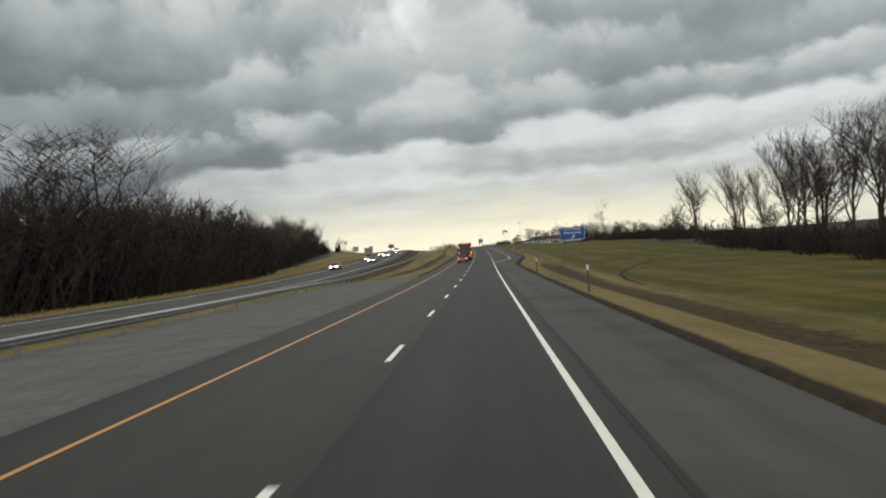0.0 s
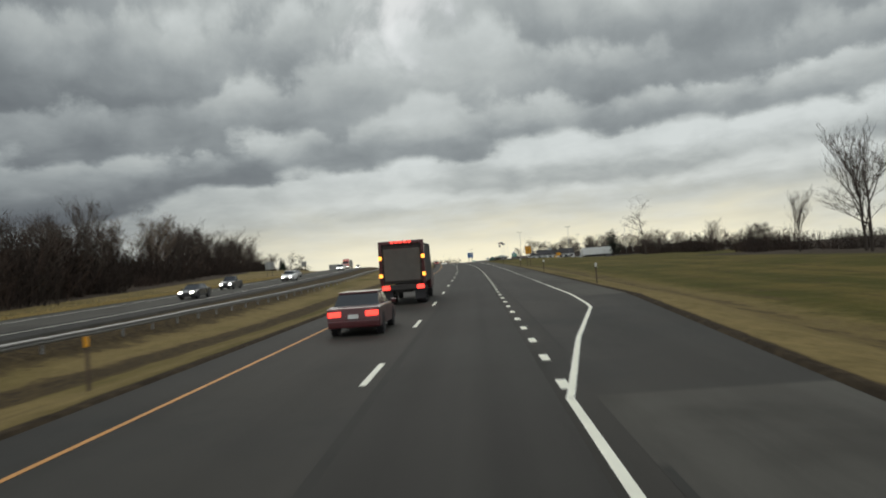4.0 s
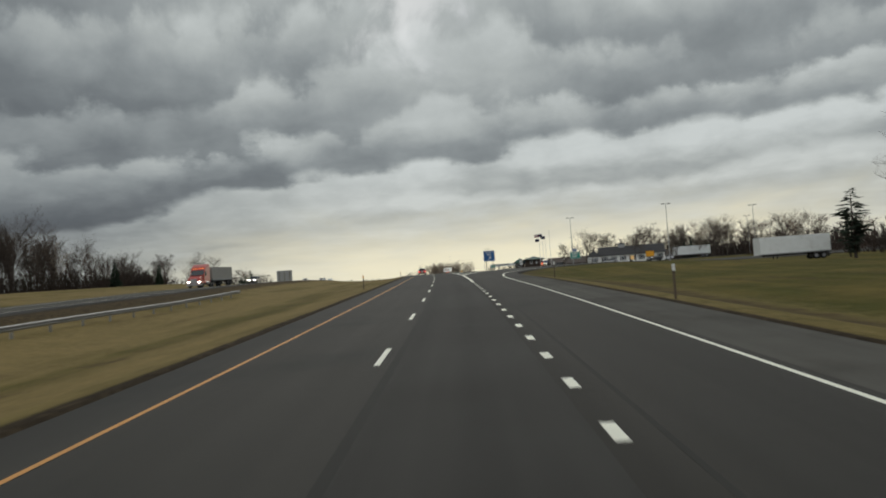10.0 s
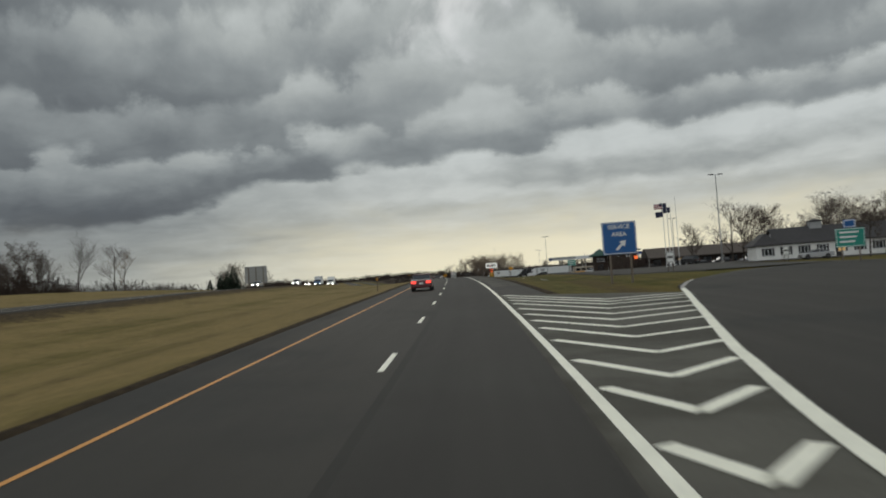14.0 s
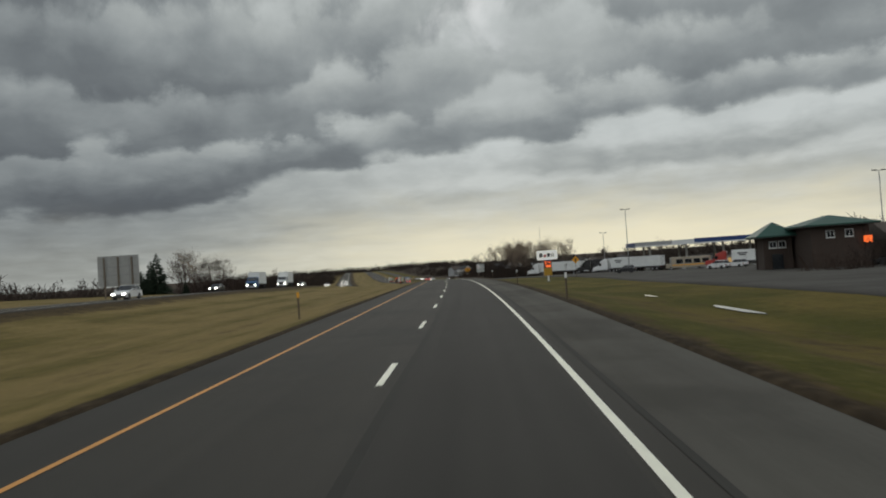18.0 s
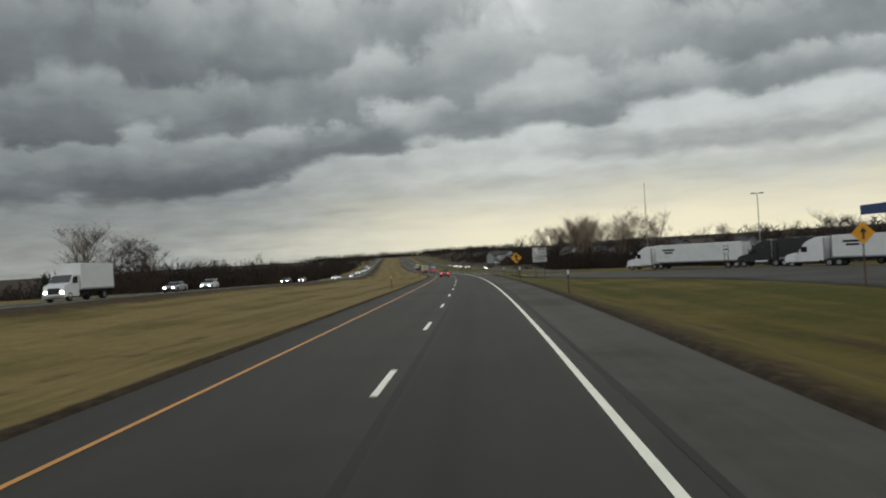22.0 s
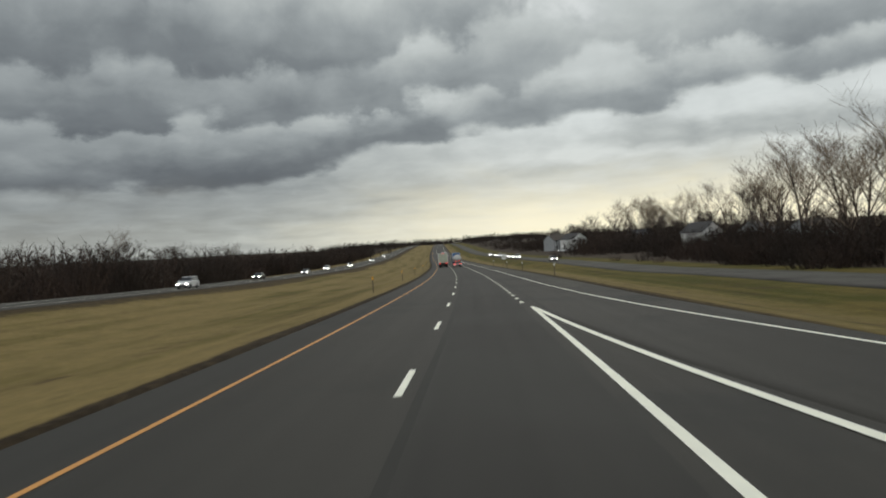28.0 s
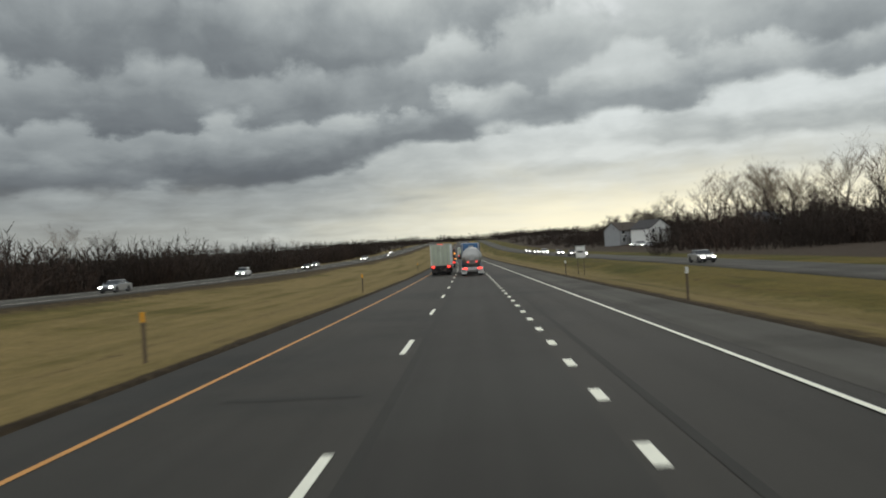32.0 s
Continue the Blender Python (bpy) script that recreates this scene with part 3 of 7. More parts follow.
def build_ground():
    rows, cols = [], []
    for s in S_LINE:
        c = columns(s)
        rows.append([road_point(s, o, rel(s, o)) for o in c])
        cols.append(c)
    k = len(cols[0])

    def cover(s, o):
        """Shares of tan grass, gravel, leaf litter, dirt and dead brown growth in the ditches."""
        er, oo = lerp(s, EDGE_R), lerp(s, OPP_O)
        if o > er:
            d = o - er
            litter = (bump2(44, 58, d) if s < 330 else bump2(30, 37, d) if s > 745 else bump2(90, 110, d)) * (1 - bump2(1500, 1700, d))
            sway = 1.4 * noise.noise((s * .018, 6.0, .4))
            brown = .80 * bump2(2.2, 4.2, d + sway) * (1 - bump2(6.2, 8.6, d + sway)) * lerp(s, [(0, 1), (110, 1), (135, .6), (340, .75), (470, .58), (740, .55), (900, .5)])
            brown = max(brown, .7 * (1 - bump2(.9, 2.2, d + .5 * sway)) * bump2(440, 480, s))
            return (.85 - .6 * bump2(6.0, 12, d + sway)) * lerp(s, [(90, 1), (130, .72), (330, .62), (400, .5), (560, .42), (740, .5), (850, .75)]), .0, litter, 1 - bump2(.3, lerp(s, [(100, 1.0), (150, .8), (350, .8), (400, 1.0), (5000, 1.0)]) + .6 * noise.noise((s * .04, 3.0, .0)), d), brown
        if -5.3 >= o > oo:
            d = -5.3 - o
            inner = o - (oo + 7.0)
            sway = 1.6 * noise.noise((s * .016, 2.0, .9))
            brown = .8 * bump2(3.4, 5.0, d + sway) * (1 - bump2(6.4, 8.4, d + sway)) * lerp(s, [(95, .3), (120, 1.1), (230, 1), (300, .55), (600, .5), (5000, .5)])
            brown = max(brown, .8 * (1 - bump2(2.5, 7.0, inner + sway)))
            return 1.0, (1 - bump2(80, 100, s)) * (1 - bump2(-15.5, -14.0, -o - 30.0)) if o > -15 else .0, .0, max(1 - bump2(.3, 1.15 + .6 * noise.noise((s * .05, 8.0, .0)), d), .7 * (1 - bump2(.3, 1.6, inner))) * bump2(70, 100, s), brown * bump2(70, 100, s)
        if o < oo - 7.0:
            d = oo - 7.0 - o
            w = lerp(s, [(-400, 12), (100, 12), (300, 18), (500, 40), (700, 36), (800, 16), (1000, 14), (5000, 14)])
            return .85, .0, bump2(w - 3, w + 3, d) * (1 - bump2(w + 60, w + 110, d) * (1 - bump2(640, 720, s))), .6 * (1 - bump2(.2, 1.4, d)), .0
        return .0, .0, .0, 1.0, .0

    uv = [[(o, s) for o in c] for s, c in zip(S_LINE, cols)]
    ob = grid_mesh("ground", rows, [GROUND], None, None, uv)
    shares = [cover(s, o) for s, c in zip(S_LINE, cols) for o in c]
    for k, name in enumerate(("tan", "gravel", "litter", "dirt", "brown")):
        ob.data.attributes.new(name, "FLOAT", "POINT").data.foreach_set("value", [q[k] for q in shares])
    tagged(ob, "rolling winter grass and dirt verges beside the highway", "ground", kind="structure")


def ribbon(name, s0, s1, left, right, dz, mat, step=5.0, cols=4, thick=0.0, parent=None, level=None):
    """A strip of pavement between two offsets, which may be functions of the station."""
    rows, uv, s = [], [], s0
    n = max(1, int(round((s1 - s0) / step)))
    for i in range(n + 1):
        s = s0 + (s1 - s0) * i / n
        a = left(s) if callable(left) else left
        b = right(s) if callable(right) else right
        row = [a + (b - a) * j / cols for j in range(cols + 1)]
        base = [road_point(s, o, (level(s, o) if level else 0.0) + dz) for o in row]
        if thick:
            base = [road_point(s, a, (level(s, a) if level else 0.0) + dz - thick)] + base + [road_point(s, b, (level(s, b) if level else 0.0) + dz - thick)]
            row = [a] + row + [b]
        rows.append(base)
        uv.append([(o, s) for o in row])
    return grid_mesh(name, rows, [mat], None, parent, uv)


build_ground()
road = ribbon("road", -300, 3600, -5.3, lambda s: min(lerp(s, EDGE_R), 7.2) if s < 740 else lerp(s, EDGE_R), 0.0, ASPHALT, 5, 8, .25)
tagged(road, "worn dark grey asphalt highway carriageway", "road", kind="structure")
tagged(ribbon("road_lane", -300, 1600, .42, 3.55, .0035, LANE_ASPHALT, 5, 4), "slightly darker asphalt of the resurfaced lane", "road", kind="structure")
shoulder = ribbon("road_shoulder", -300, 124, 4.15, lambda s: lerp(s, EDGE_R) - .02, .006, SHOULDER, 5, 3)
tagged(shoulder, "paler asphalt hard shoulder beside the edge line", "shoulder", kind="structure")
tagged(ribbon("road_shoulder", 452, 735, 4.15, 6.58, .006, SHOULDER, 5, 3), "paler asphalt hard shoulder beside the edge line", "shoulder", kind="structure")
tagged(ribbon("road_shoulder", 150, 352, 7.7, 10.08, .006, SHOULDER, 5, 3), "paler asphalt shoulder beside the exit lane", "shoulder", kind="structure")
tagged(ribbon("road_shoulder", 836, 1500, 7.7, 10.18, .006, SHOULDER, 5, 3), "paler asphalt shoulder beside the joining lane", "shoulder", kind="structure")
road_b = ribbon("opposite_road", -300, 3600, lambda s: lerp(s, OPP_O) - 6.6, lambda s: lerp(s, OPP_O) + 6.6, 0.0, SHOULDER, 5, 6, .25, None, lambda s, o: lerp(s, OPP_Z))
tagged(road_b, "grey asphalt opposite carriageway", "road", kind="structure")
# a darker strip along the inner side of the opposite carriageway
tagged(ribbon("opposite_lane", 110, 470, lambda s: lerp(s, OPP_O) + 2.6, lambda s: lerp(s, OPP_O) + 6.55, .006, LANE_ASPHALT, 5, 3, 0, None, lambda s, o: lerp(s, OPP_Z)), "dark strip along the inner side of the opposite carriageway", "road", kind="structure")
decel = ribbon("exit_lane", 112, 392, 3.5, lambda s: max(lerp(s, EDGE_R), 3.6), .003, ASPHALT, 5, 4, .2)
tagged(decel, "dark asphalt exit lane", "road", kind="structure")


# exit ramp, car park, entry ramp, laid on the ground
def draped(name, outline_l, outline_r, mat, n, k, dz, label, cat="pavement"):
    """A pavement between two edge lines of (station, offset) knots."""
    def along(line, f):
        d = [0.0]
        for a, b in zip(line, line[1:]):
            d.append(d[-1] + math.hypot(b[0] - a[0], b[1] - a[1]))
        return (float(np.interp(f * d[-1], d, [p[0] for p in line])), float(np.interp(f * d[-1], d, [p[1] for p in line])))
    rows, uv = [], []
    for i in range(n + 1):
        a, b = along(outline_l, i / n), along(outline_r, i / n)
        row = []
        for j in range(k + 1):
            s, o = a[0] + (b[0] - a[0]) * j / k, a[1] + (b[1] - a[1]) * j / k
            h = rel(s, o) if o > lerp(s, EDGE_R) else 0.0
            # the ramps start level with the carriageway and sink into the ground's level
            f = bump2(6.0, 16.0, o) if s > 480 else bump2(10.0, 22.0, o)
            row.append(road_point(s, o, (1 - f) * .004 + f * (h + dz)))
        skirt = [(p[0], p[1], p[2] - .35) for p in (row[0], row[-1])]
        rows.append([skirt[0]] + row + [skirt[1]])
        uv.append([(a[1] + (b[1] - a[1]) * min(max(j, 0), k) / k, a[0]) for j in range(-1, k + 2)])
    ob = grid_mesh(name, rows, [mat], None, None, uv)
    return tagged(ob, label, cat, kind="structure")


draped("exit_ramp", [(384, 4.0), (400, 6.1), (412, 8.7), (420, 10.6), (427, 12.6), (434, 14.2), (440, 16.8), (452, 25), (459, 38), (462, 60), (463, 120)],
       [(350, 9.9), (372, 10.4), (384, 12.6), (397, 16.5), (407, 22), (416, 31), (423, 42), (428, 60), (431, 120)], ASPHALT, 60, 16, .10, "asphalt exit ramp curving into the service area")
draped("car_park", [(458, 24), (480, 20), (509, 20.3)], [(458, 46), (480, 44), (509, 46)], LOT_ASPHALT, 20, 10, .10, "asphalt lane at the edge of the service area")
draped("car_park", [(508, 20.3), (520, 20.5), (570, 23.5), (605, 26.5), (640, 29.5), (668, 31), (690, 28), (706, 23)], [(508, 125), (520, 125), (690, 125), (706, 125)], LOT_ASPHALT, 60, 40, .10, "wide asphalt car park of the service area")
draped("entry_ramp", [(704, 23.5), (725, 17.0), (741, 13.9), (780, 8.4), (800, 5.5), (818, 3.9)], [(704, 60), (730, 40), (752, 24), (775, 15.5), (795, 11.2), (838, 9.5)], ASPHALT, 50, 14, .06, "asphalt ramp joining the highway")
SIDE_L = [(800, 27), (850, 27), (1000, 26), (1300, 24), (2200, 22)]
side_road = ribbon("side_road", 800, 2200, lambda s: lerp(s, SIDE_L), lambda s: lerp(s, SIDE_L) + 9.0, .10, SHOULDER, 5, 4, .2, None, lambda s, o: rel(s, o))
tagged(side_road, "grey asphalt side road beyond the verge", "road", kind="structure")


# ---- road markings ----
def stripe(name, s0, s1, o, width, mat, dz=.008, step=5.0, label="", level=None):
    off = o if callable(o) else (lambda s: o)
    ob = ribbon(name, s0, s1, lambda s: off(s) - width / 2, lambda s: off(s) + width / 2, dz, mat, step, 1, 0, None, level)
    return tagged(ob, label or "painted line on the asphalt", "road marking", kind="structure")


stripe("yellow_edge_line", -300, 2200, -3.65, .12, YELLOW_LINE, label="faded orange-yellow edge line on asphalt")
stripe("white_edge_line", -300, 124, 3.73, .14, WHITE_LINE, label="white edge line on asphalt")
stripe("white_edge_line", 124, 165, lambda s: lerp(s, [(124, 3.75), (132, 5.0), (143, 7.1), (152, 7.5), (165, 7.48)]), .14, WHITE_LINE, .008, 2.0, "white edge line bending out to the exit lane")
stripe("white_edge_line", 165, 262, lambda s: lerp(s, [(165, 7.48), (250, 7.4), (262, 7.41)]), .13, WORN_LINE, label="worn white edge line of the exit lane")
stripe("white_edge_line", 262, 360, lambda s: lerp(s, [(262, 7.41), (352, 7.45), (360, 7.75)]), .12, WHITE_LINE, label="white edge line of the exit lane")
stripe("white_edge_line", 348, 389, lambda s: lerp(s, [(348, 3.78), (366, 3.93), (380, 4.03), (389, 3.98)]), .26, WHITE_LINE, label="broad white gore line on asphalt")
stripe("white_edge_line", 389, 470, lambda s: lerp(s, [(388, 3.98), (400, 3.95), (425, 3.78), (470, 3.73)]), .2, WHITE_LINE, label="white edge line on asphalt")
stripe("white_edge_line", 470, 745, 3.73, .14, WHITE_LINE, label="white edge line on asphalt")
stripe("white_edge_line", 745, 818, lambda s: lerp(s, [(745, 3.75), (785, 3.9), (818, 4.0)]), .19, WHITE_LINE, label="broad white gore line on asphalt")
stripe("white_edge_line", 825, 2200, lambda s: lerp(s, [(825, 7.75), (831, 7.5), (842, 7.13), (872, 6.85), (915, 7.1), (2200, 7.1)]), .13, WHITE_LINE, .024, label="white edge line of the joining lane")
for off in (-5.4, 5.4):
    stripe("opposite_edge_line", -300, 2200, lambda s, q=off: lerp(s, OPP_O) + q * .72, .16, WHITE_LINE, .012, 5.0, "white edge line of the opposite carriageway", lambda s, o: lerp(s, OPP_Z))
stripe("tar_seam", -300, 1500, lambda s: .40 + .06 * noise.noise((s * .05, .0, 2.0)), .17, SEAM, .005, label="dark tar seam along the lane joint")
for s0, s1 in ((-300, 120), (455, 735)):
    stripe("tar_seam", s0, s1, lambda s: 4.2 + .05 * noise.noise((s * .06, 3.0, 2.0)), .12, SEAM, .0085, label="dark tar seam between the lane and its shoulder")
stripe("tar_seam", 130, 350, 4.35, .09, SEAM, .007, label="dark tar seam along the exit lane joint")
stripe("tar_seam", 812, 1500, 4.45, .16, SEAM, .007, label="dark tar seam along the joining lane")


def curve_line(name, pts, width, mat, label):
    rows = []
    n = 40
    for i in range(n + 1):
        f = i / n * (len(pts) - 1)
        k = min(int(f), len(pts) - 2)
        t = f - k
        p0, p1, p2, p3 = (pts[max(min(q, len(pts) - 1), 0)] for q in (k - 1, k, k + 1, k + 2))
        c = [.5 * (2 * b + (c - a) * t + (2 * a - 5 * b + 4 * c - d) * t * t + (3 * b - a - 3 * c + d) * t ** 3) for a, b, c, d in zip(p0, p1, p2, p3)]
        rows.append(c)
    out = []
    for i, c in enumerate(rows):
        a, b = rows[max(i - 1, 0)], rows[min(i + 1, n)]
        d = Vector((b[0] - a[0], b[1] - a[1])).normalized()
        row = []
        for q in (-.5, .5):
            s, o = c[0] - d.y * q * width, c[1] + d.x * q * width
            h = rel(s, o) if o > lerp(s, EDGE_R) else 0.0
            f = bump2(6.0, 16.0, o) if s > 480 else bump2(10.0, 22.0, o)
            row.append(road_point(s, o, (1 - f) * .012 + f * (h + (.06 if s > 700 else .10)) + .006))
        out.append(row)
    ob = grid_mesh(name, out, [mat])
    return tagged(ob, label, "road marking", kind="structure")


curve_line("ramp_edge_line", [(378, 4.0), (382, 4.1), (387, 4.55), (394, 5.45), (399.7, 6.2), (405.3, 7.3), (408.5, 8.0), (420.3, 10.9), (427.0, 12.6), (430.3, 13.4)], .28, WHITE_LINE, "broad white line on the ramp side of the gore")
curve_line("ramp_edge_line", [(360, 7.7), (372, 8.7), (384, 10.5), (397, 14.2), (405, 18.5), (412, 25)], .2, WHITE_LINE, "white edge line curving along the exit ramp")
curve_line("ramp_edge_line", [(742, 13.4), (750, 12.1), (760, 10.6), (782, 7.45), (795, 5.8), (801, 5.15), (809, 4.5), (817, 4.05)], .22, WHITE_LINE, "white edge line of the joining ramp")
curve_line("ramp_edge_line", [(752, 20.5), (772, 14.8), (789, 11.7), (802, 9.9), (814, 8.55), (825, 7.75)], .16, WHITE_LINE, "white edge line of the joining ramp")


def dashes(name, label, length, width, stations, offs):
    owner = thing(name, label, "road marking", kind="structure")
    bm = B(-width / 2, width / 2, 0, length, -.012, .010)
    me = bpy.data.meshes.new("dash")
    bm.to_mesh(me)
    bm.free()
    me.materials.append(WHITE_LINE)
    for s in stations:
        g = math.degrees(math.atan(np.interp(s + 1.5, ST, GR)))
        share("dash", me, owner, pose(*road_point(s, offs, .0), g, 0, heading(s + 1.5)))


PHASE = 4.53
dashes("dashed_lane_line", "white dashed line between the two lanes", 3.05, .14, [PHASE + 12.192 * k for k in range(-2, 170)], 0.0)
dashes("dotted_exit_line", "short white dashes along the exit lane", .95, .19, [2.12 + 3.504 * k for k in range(35, 99)], 3.78)
dashes("dotted_entry_line", "short white dashes along the joining lane", .95, .19, [.76 + 3.506 * k for k in range(234, 400)], 3.76)


# ---- trees ----
def limb_arrays(seed, height, spread=.42, first=.22, levels=4, kids=(7, 5, 4, 3), lean=0.0, r0=None, up=.35, droop=0.0, fine=.015):
    """A bare tree as tapered limbs: rows of start, end, radii and level."""
    rnd = random.Random(seed)
    segs = []

    def grow(p, d, length, r, level):
        n = (5, 3, 2, 1, 1, 1)[level]
        pts = [p]
        q = p
        for i in range(n):
            wob = .10 if level == 0 else .20
            d = (d + Vector((rnd.uniform(-wob, wob), rnd.uniform(-wob, wob), rnd.uniform(-.05, .10) + (up * .10 if level else 0) - droop * level * .05))).normalized()
            q2 = q + d * length / n
            ra = r * (1 - .78 * i / n)
            rb = r * (1 - .78 * (i + 1) / n)
            segs.append((q, q2, max(ra, .028 if level < 3 else fine), max(rb, .018 if level < 3 else fine * .5), level))
            q = q2
            pts.append(q)
        if level >= levels:
            return
        k = kids[level]
        for j in range(k):
            f = first + (1 - first) * (j + rnd.uniform(.1, .9)) / k if level == 0 else rnd.uniform(.25, 1.0)
            a = f * n
            i = min(int(a), n - 1)
            at = pts[i].lerp(pts[i + 1], a - i)
            turn = rnd.uniform(0, math.tau)
            side = Vector((math.cos(turn), math.sin(turn), 0))
            nd = (d * rnd.uniform(.5, 1.0) + side * rnd.uniform(.6, 1.1) * (spread / .42) + Vector((0, 0, up))).normalized()
            grow(at, nd, length * (rnd.uniform(.38, .62) * (1.15 - .45 * f) if level == 0 else rnd.uniform(.45, .72)), r * (1 - .7 * f) * rnd.uniform(.45, .65) + .01, level + 1)

    grow(Vector((0, 0, -.3)), Vector((lean, lean * .4, 1)).normalized(), height * .82, r0 or height * .017, 0)
    return segs


def limb_mesh(name, segs, sides, mat):
    verts, faces = [], []
    for p, q, ra, rb, level in segs:
        n = sides(level)
        d = (q - p).normalized()
        a = d.orthogonal().normalized()
        b = d.cross(a)
        k = len(verts)
        if n == 2:
            # the finest twigs: a sliver turned about its own line
            w = (k * 2.4) % math.tau
            e = a * math.cos(w) + b * math.sin(w)
            verts += [tuple(p - e * ra), tuple(p + e * ra), tuple(q + e * rb), tuple(q - e * rb)]
            faces.append((k, k + 1, k + 2, k + 3))
            continue
        for c, r in ((p, ra), (q, rb)):
            for i in range(n):
                w = i * math.tau / n
                verts.append(tuple(c + (a * math.cos(w) + b * math.sin(w)) * r))
        for i in range(n):
            faces.append((k + i, k + (i + 1) % n, k + n + (i + 1) % n, k + n + i))
    me = bpy.data.meshes.new(name)
    me.from_pydata(verts, [], faces)
    me.materials.append(mat)
    me.update()
    return me


def bare_tree_parts(seed, height, twig=TWIG, **kw):
    segs = limb_arrays(seed, height, **kw)
    trunk = limb_mesh("trunk", [s for s in segs if s[4] <= 1], lambda l: 7 if l == 0 else 5, BARK)
    crown = limb_mesh("crown", [s for s in segs if s[4] > 1], lambda l: 3 if l == 2 else 2, twig)
    return trunk, crown


TREE_KINDS = {
    "tall": bare_tree_parts(3, 18, spread=.50, up=.45, kids=(8, 6, 5, 3)),
    "vase": bare_tree_parts(11, 17, spread=.85, first=.16, up=.55, kids=(6, 7, 6, 4)),
    "slim": bare_tree_parts(21, 16, spread=.28, up=.7, kids=(11, 6, 5, 3)),
    "broad": bare_tree_parts(35, 14, spread=.7, first=.2, up=.35, kids=(9, 7, 5, 3), fine=.03),
    "wood": bare_tree_parts(47, 13, spread=.5, first=.12, up=.45, kids=(12, 6, 5, 3), fine=.028),
    "pale": bare_tree_parts(52, 17, TWIG_PALE, spread=.56, first=.26, up=.55, kids=(8, 6, 5, 3), fine=.013),
    "snag": bare_tree_parts(64, 20, TWIG, spread=.62, first=.42, up=.25, kids=(6, 5, 4, 3), lean=.05, r0=.30),
}


FAR_TREES = {}


def bare_tree(kind, s, o, size=1.0, turn=0.0, label="", group=""):
    trunk, crown = TREE_KINDS[kind]
    if group in ("low woods", "slope woods", "service area trees"):
        # trees in far woods are noted here and joined later
        FAR_TREES.setdefault(label, []).append((kind, np.array(stand(s, o, -.05, turn)) @ np.diag((size, size, size, 1))))
        return None
    m = stand(s, o, -.05, turn) @ Matrix.Diagonal((size, size, size, 1))
    root = thing("tree", label or "leafless grey-brown deciduous tree in winter", "tree", None, group)
    root.matrix_basis = m
    share("trunk", trunk, root, Matrix())
    share("crown", crown, root, Matrix())
    return root


def bush_mesh(seed, width, height, stems, mat, thick=1.0, twigs=4):
    """A thicket of fine bare stems, domed, with many slivers of twig towards the top."""
    rnd = random.Random(seed)
    segs = []
    for i in range(stems):
        a, r = rnd.uniform(0, math.tau), width * .5 * math.sqrt(rnd.random())
        p = Vector((r * math.cos(a), r * math.sin(a), -.2))
        d = Vector((math.cos(a) * rnd.uniform(-.1, .8), math.sin(a) * rnd.uniform(-.1, .8), 1)).normalized()
        h = height * rnd.uniform(.72, 1.0) * (1 - .45 * (2 * r / width) ** 2)
        q = p
        for k in range(3):
            d = (d + Vector((rnd.uniform(-.5, .5), rnd.uniform(-.5, .5), .12))).normalized()
            q2 = q + d * h * .34
            segs.append((q, q2, (.05 - .014 * k) * thick, (.038 - .014 * k) * thick, 2 if k == 0 else 3))
            for j in range(round(twigs * (.5, .8, 1.3)[k])):
                e = (d * .8 + Vector((rnd.uniform(-1, 1), rnd.uniform(-1, 1), rnd.uniform(-.2, .6)))).normalized()
                u = q.lerp(q2, rnd.uniform(.2, 1))
                v = u + e * h * rnd.uniform(.08, .18) * (1.3 if twigs < 5 else 1)
                segs.append((u, v, .028 * thick, .008 * thick, 3))
            q = q2
    return limb_mesh("stems", segs, lambda l: 3 if l == 2 else 2, mat)


DARK_TWIG = material("dark_thicket_twigs", (.043, .034, .028), .95, spread=.35, scale=.25, fine=3, spec=.1, island=True)
RED_TWIG = material("reddish_thicket_twigs", (.064, .046, .037), .95, spread=.35, scale=.25, fine=3, spec=.1, island=True)
BUSH_KINDS = [bush_mesh(1, 5.0, 4.2, 52, DARK_TWIG, .85, 5), bush_mesh(2, 6.0, 5.4, 56, DARK_TWIG, .85, 5), bush_mesh(3, 4.0, 3.2, 50, RED_TWIG, .85, 5), bush_mesh(4, 5.5, 4.6, 54, RED_TWIG, .85, 5)]
REAR_BUSH = [bush_mesh(11, 7.4, 4.8, 34, DARK_TWIG, 1.1, 6), bush_mesh(12, 8.4, 5.2, 36, DARK_TWIG, 1.1, 6), bush_mesh(13, 7.0, 5.8, 32, RED_TWIG, 1.1, 6)]
FAR_BUSH = [bush_mesh(14, 7.4, 4.8, 16, DARK_TWIG, 2.4, 3), bush_mesh(15, 8.4, 5.2, 18, DARK_TWIG, 2.4, 3), bush_mesh(16, 7.0, 5.8, 15, DARK_TWIG, 2.2, 3)]


def bush(s, o, size=1.0, kind=0, turn=0.0, label="", group="", flat=1.0):
    root = new("shrub", BUSH_KINDS[kind % 4])
    root.matrix_basis = stand(s, o, -.05, turn) @ Matrix.Diagonal((size, size, size * flat, 1))
    return tagged(root, label or "bare dark brown thicket shrub", "shrub", group)


THICKETS = {}


def thicket(key, s, o, size, kind, turn, flat=1.0, rear=False):
    """Notes one clump of a thicket that is joined later; kinds 4 to 6 are the coarse ones for the rear."""
    kind = 4 + kind % 3 if rear else kind % 4
    m = np.array(stand(s, o, -.05, turn) @ Matrix.Diagonal((size, size, size * flat, 1)))
    THICKETS.setdefault(key, []).append((kind, m))


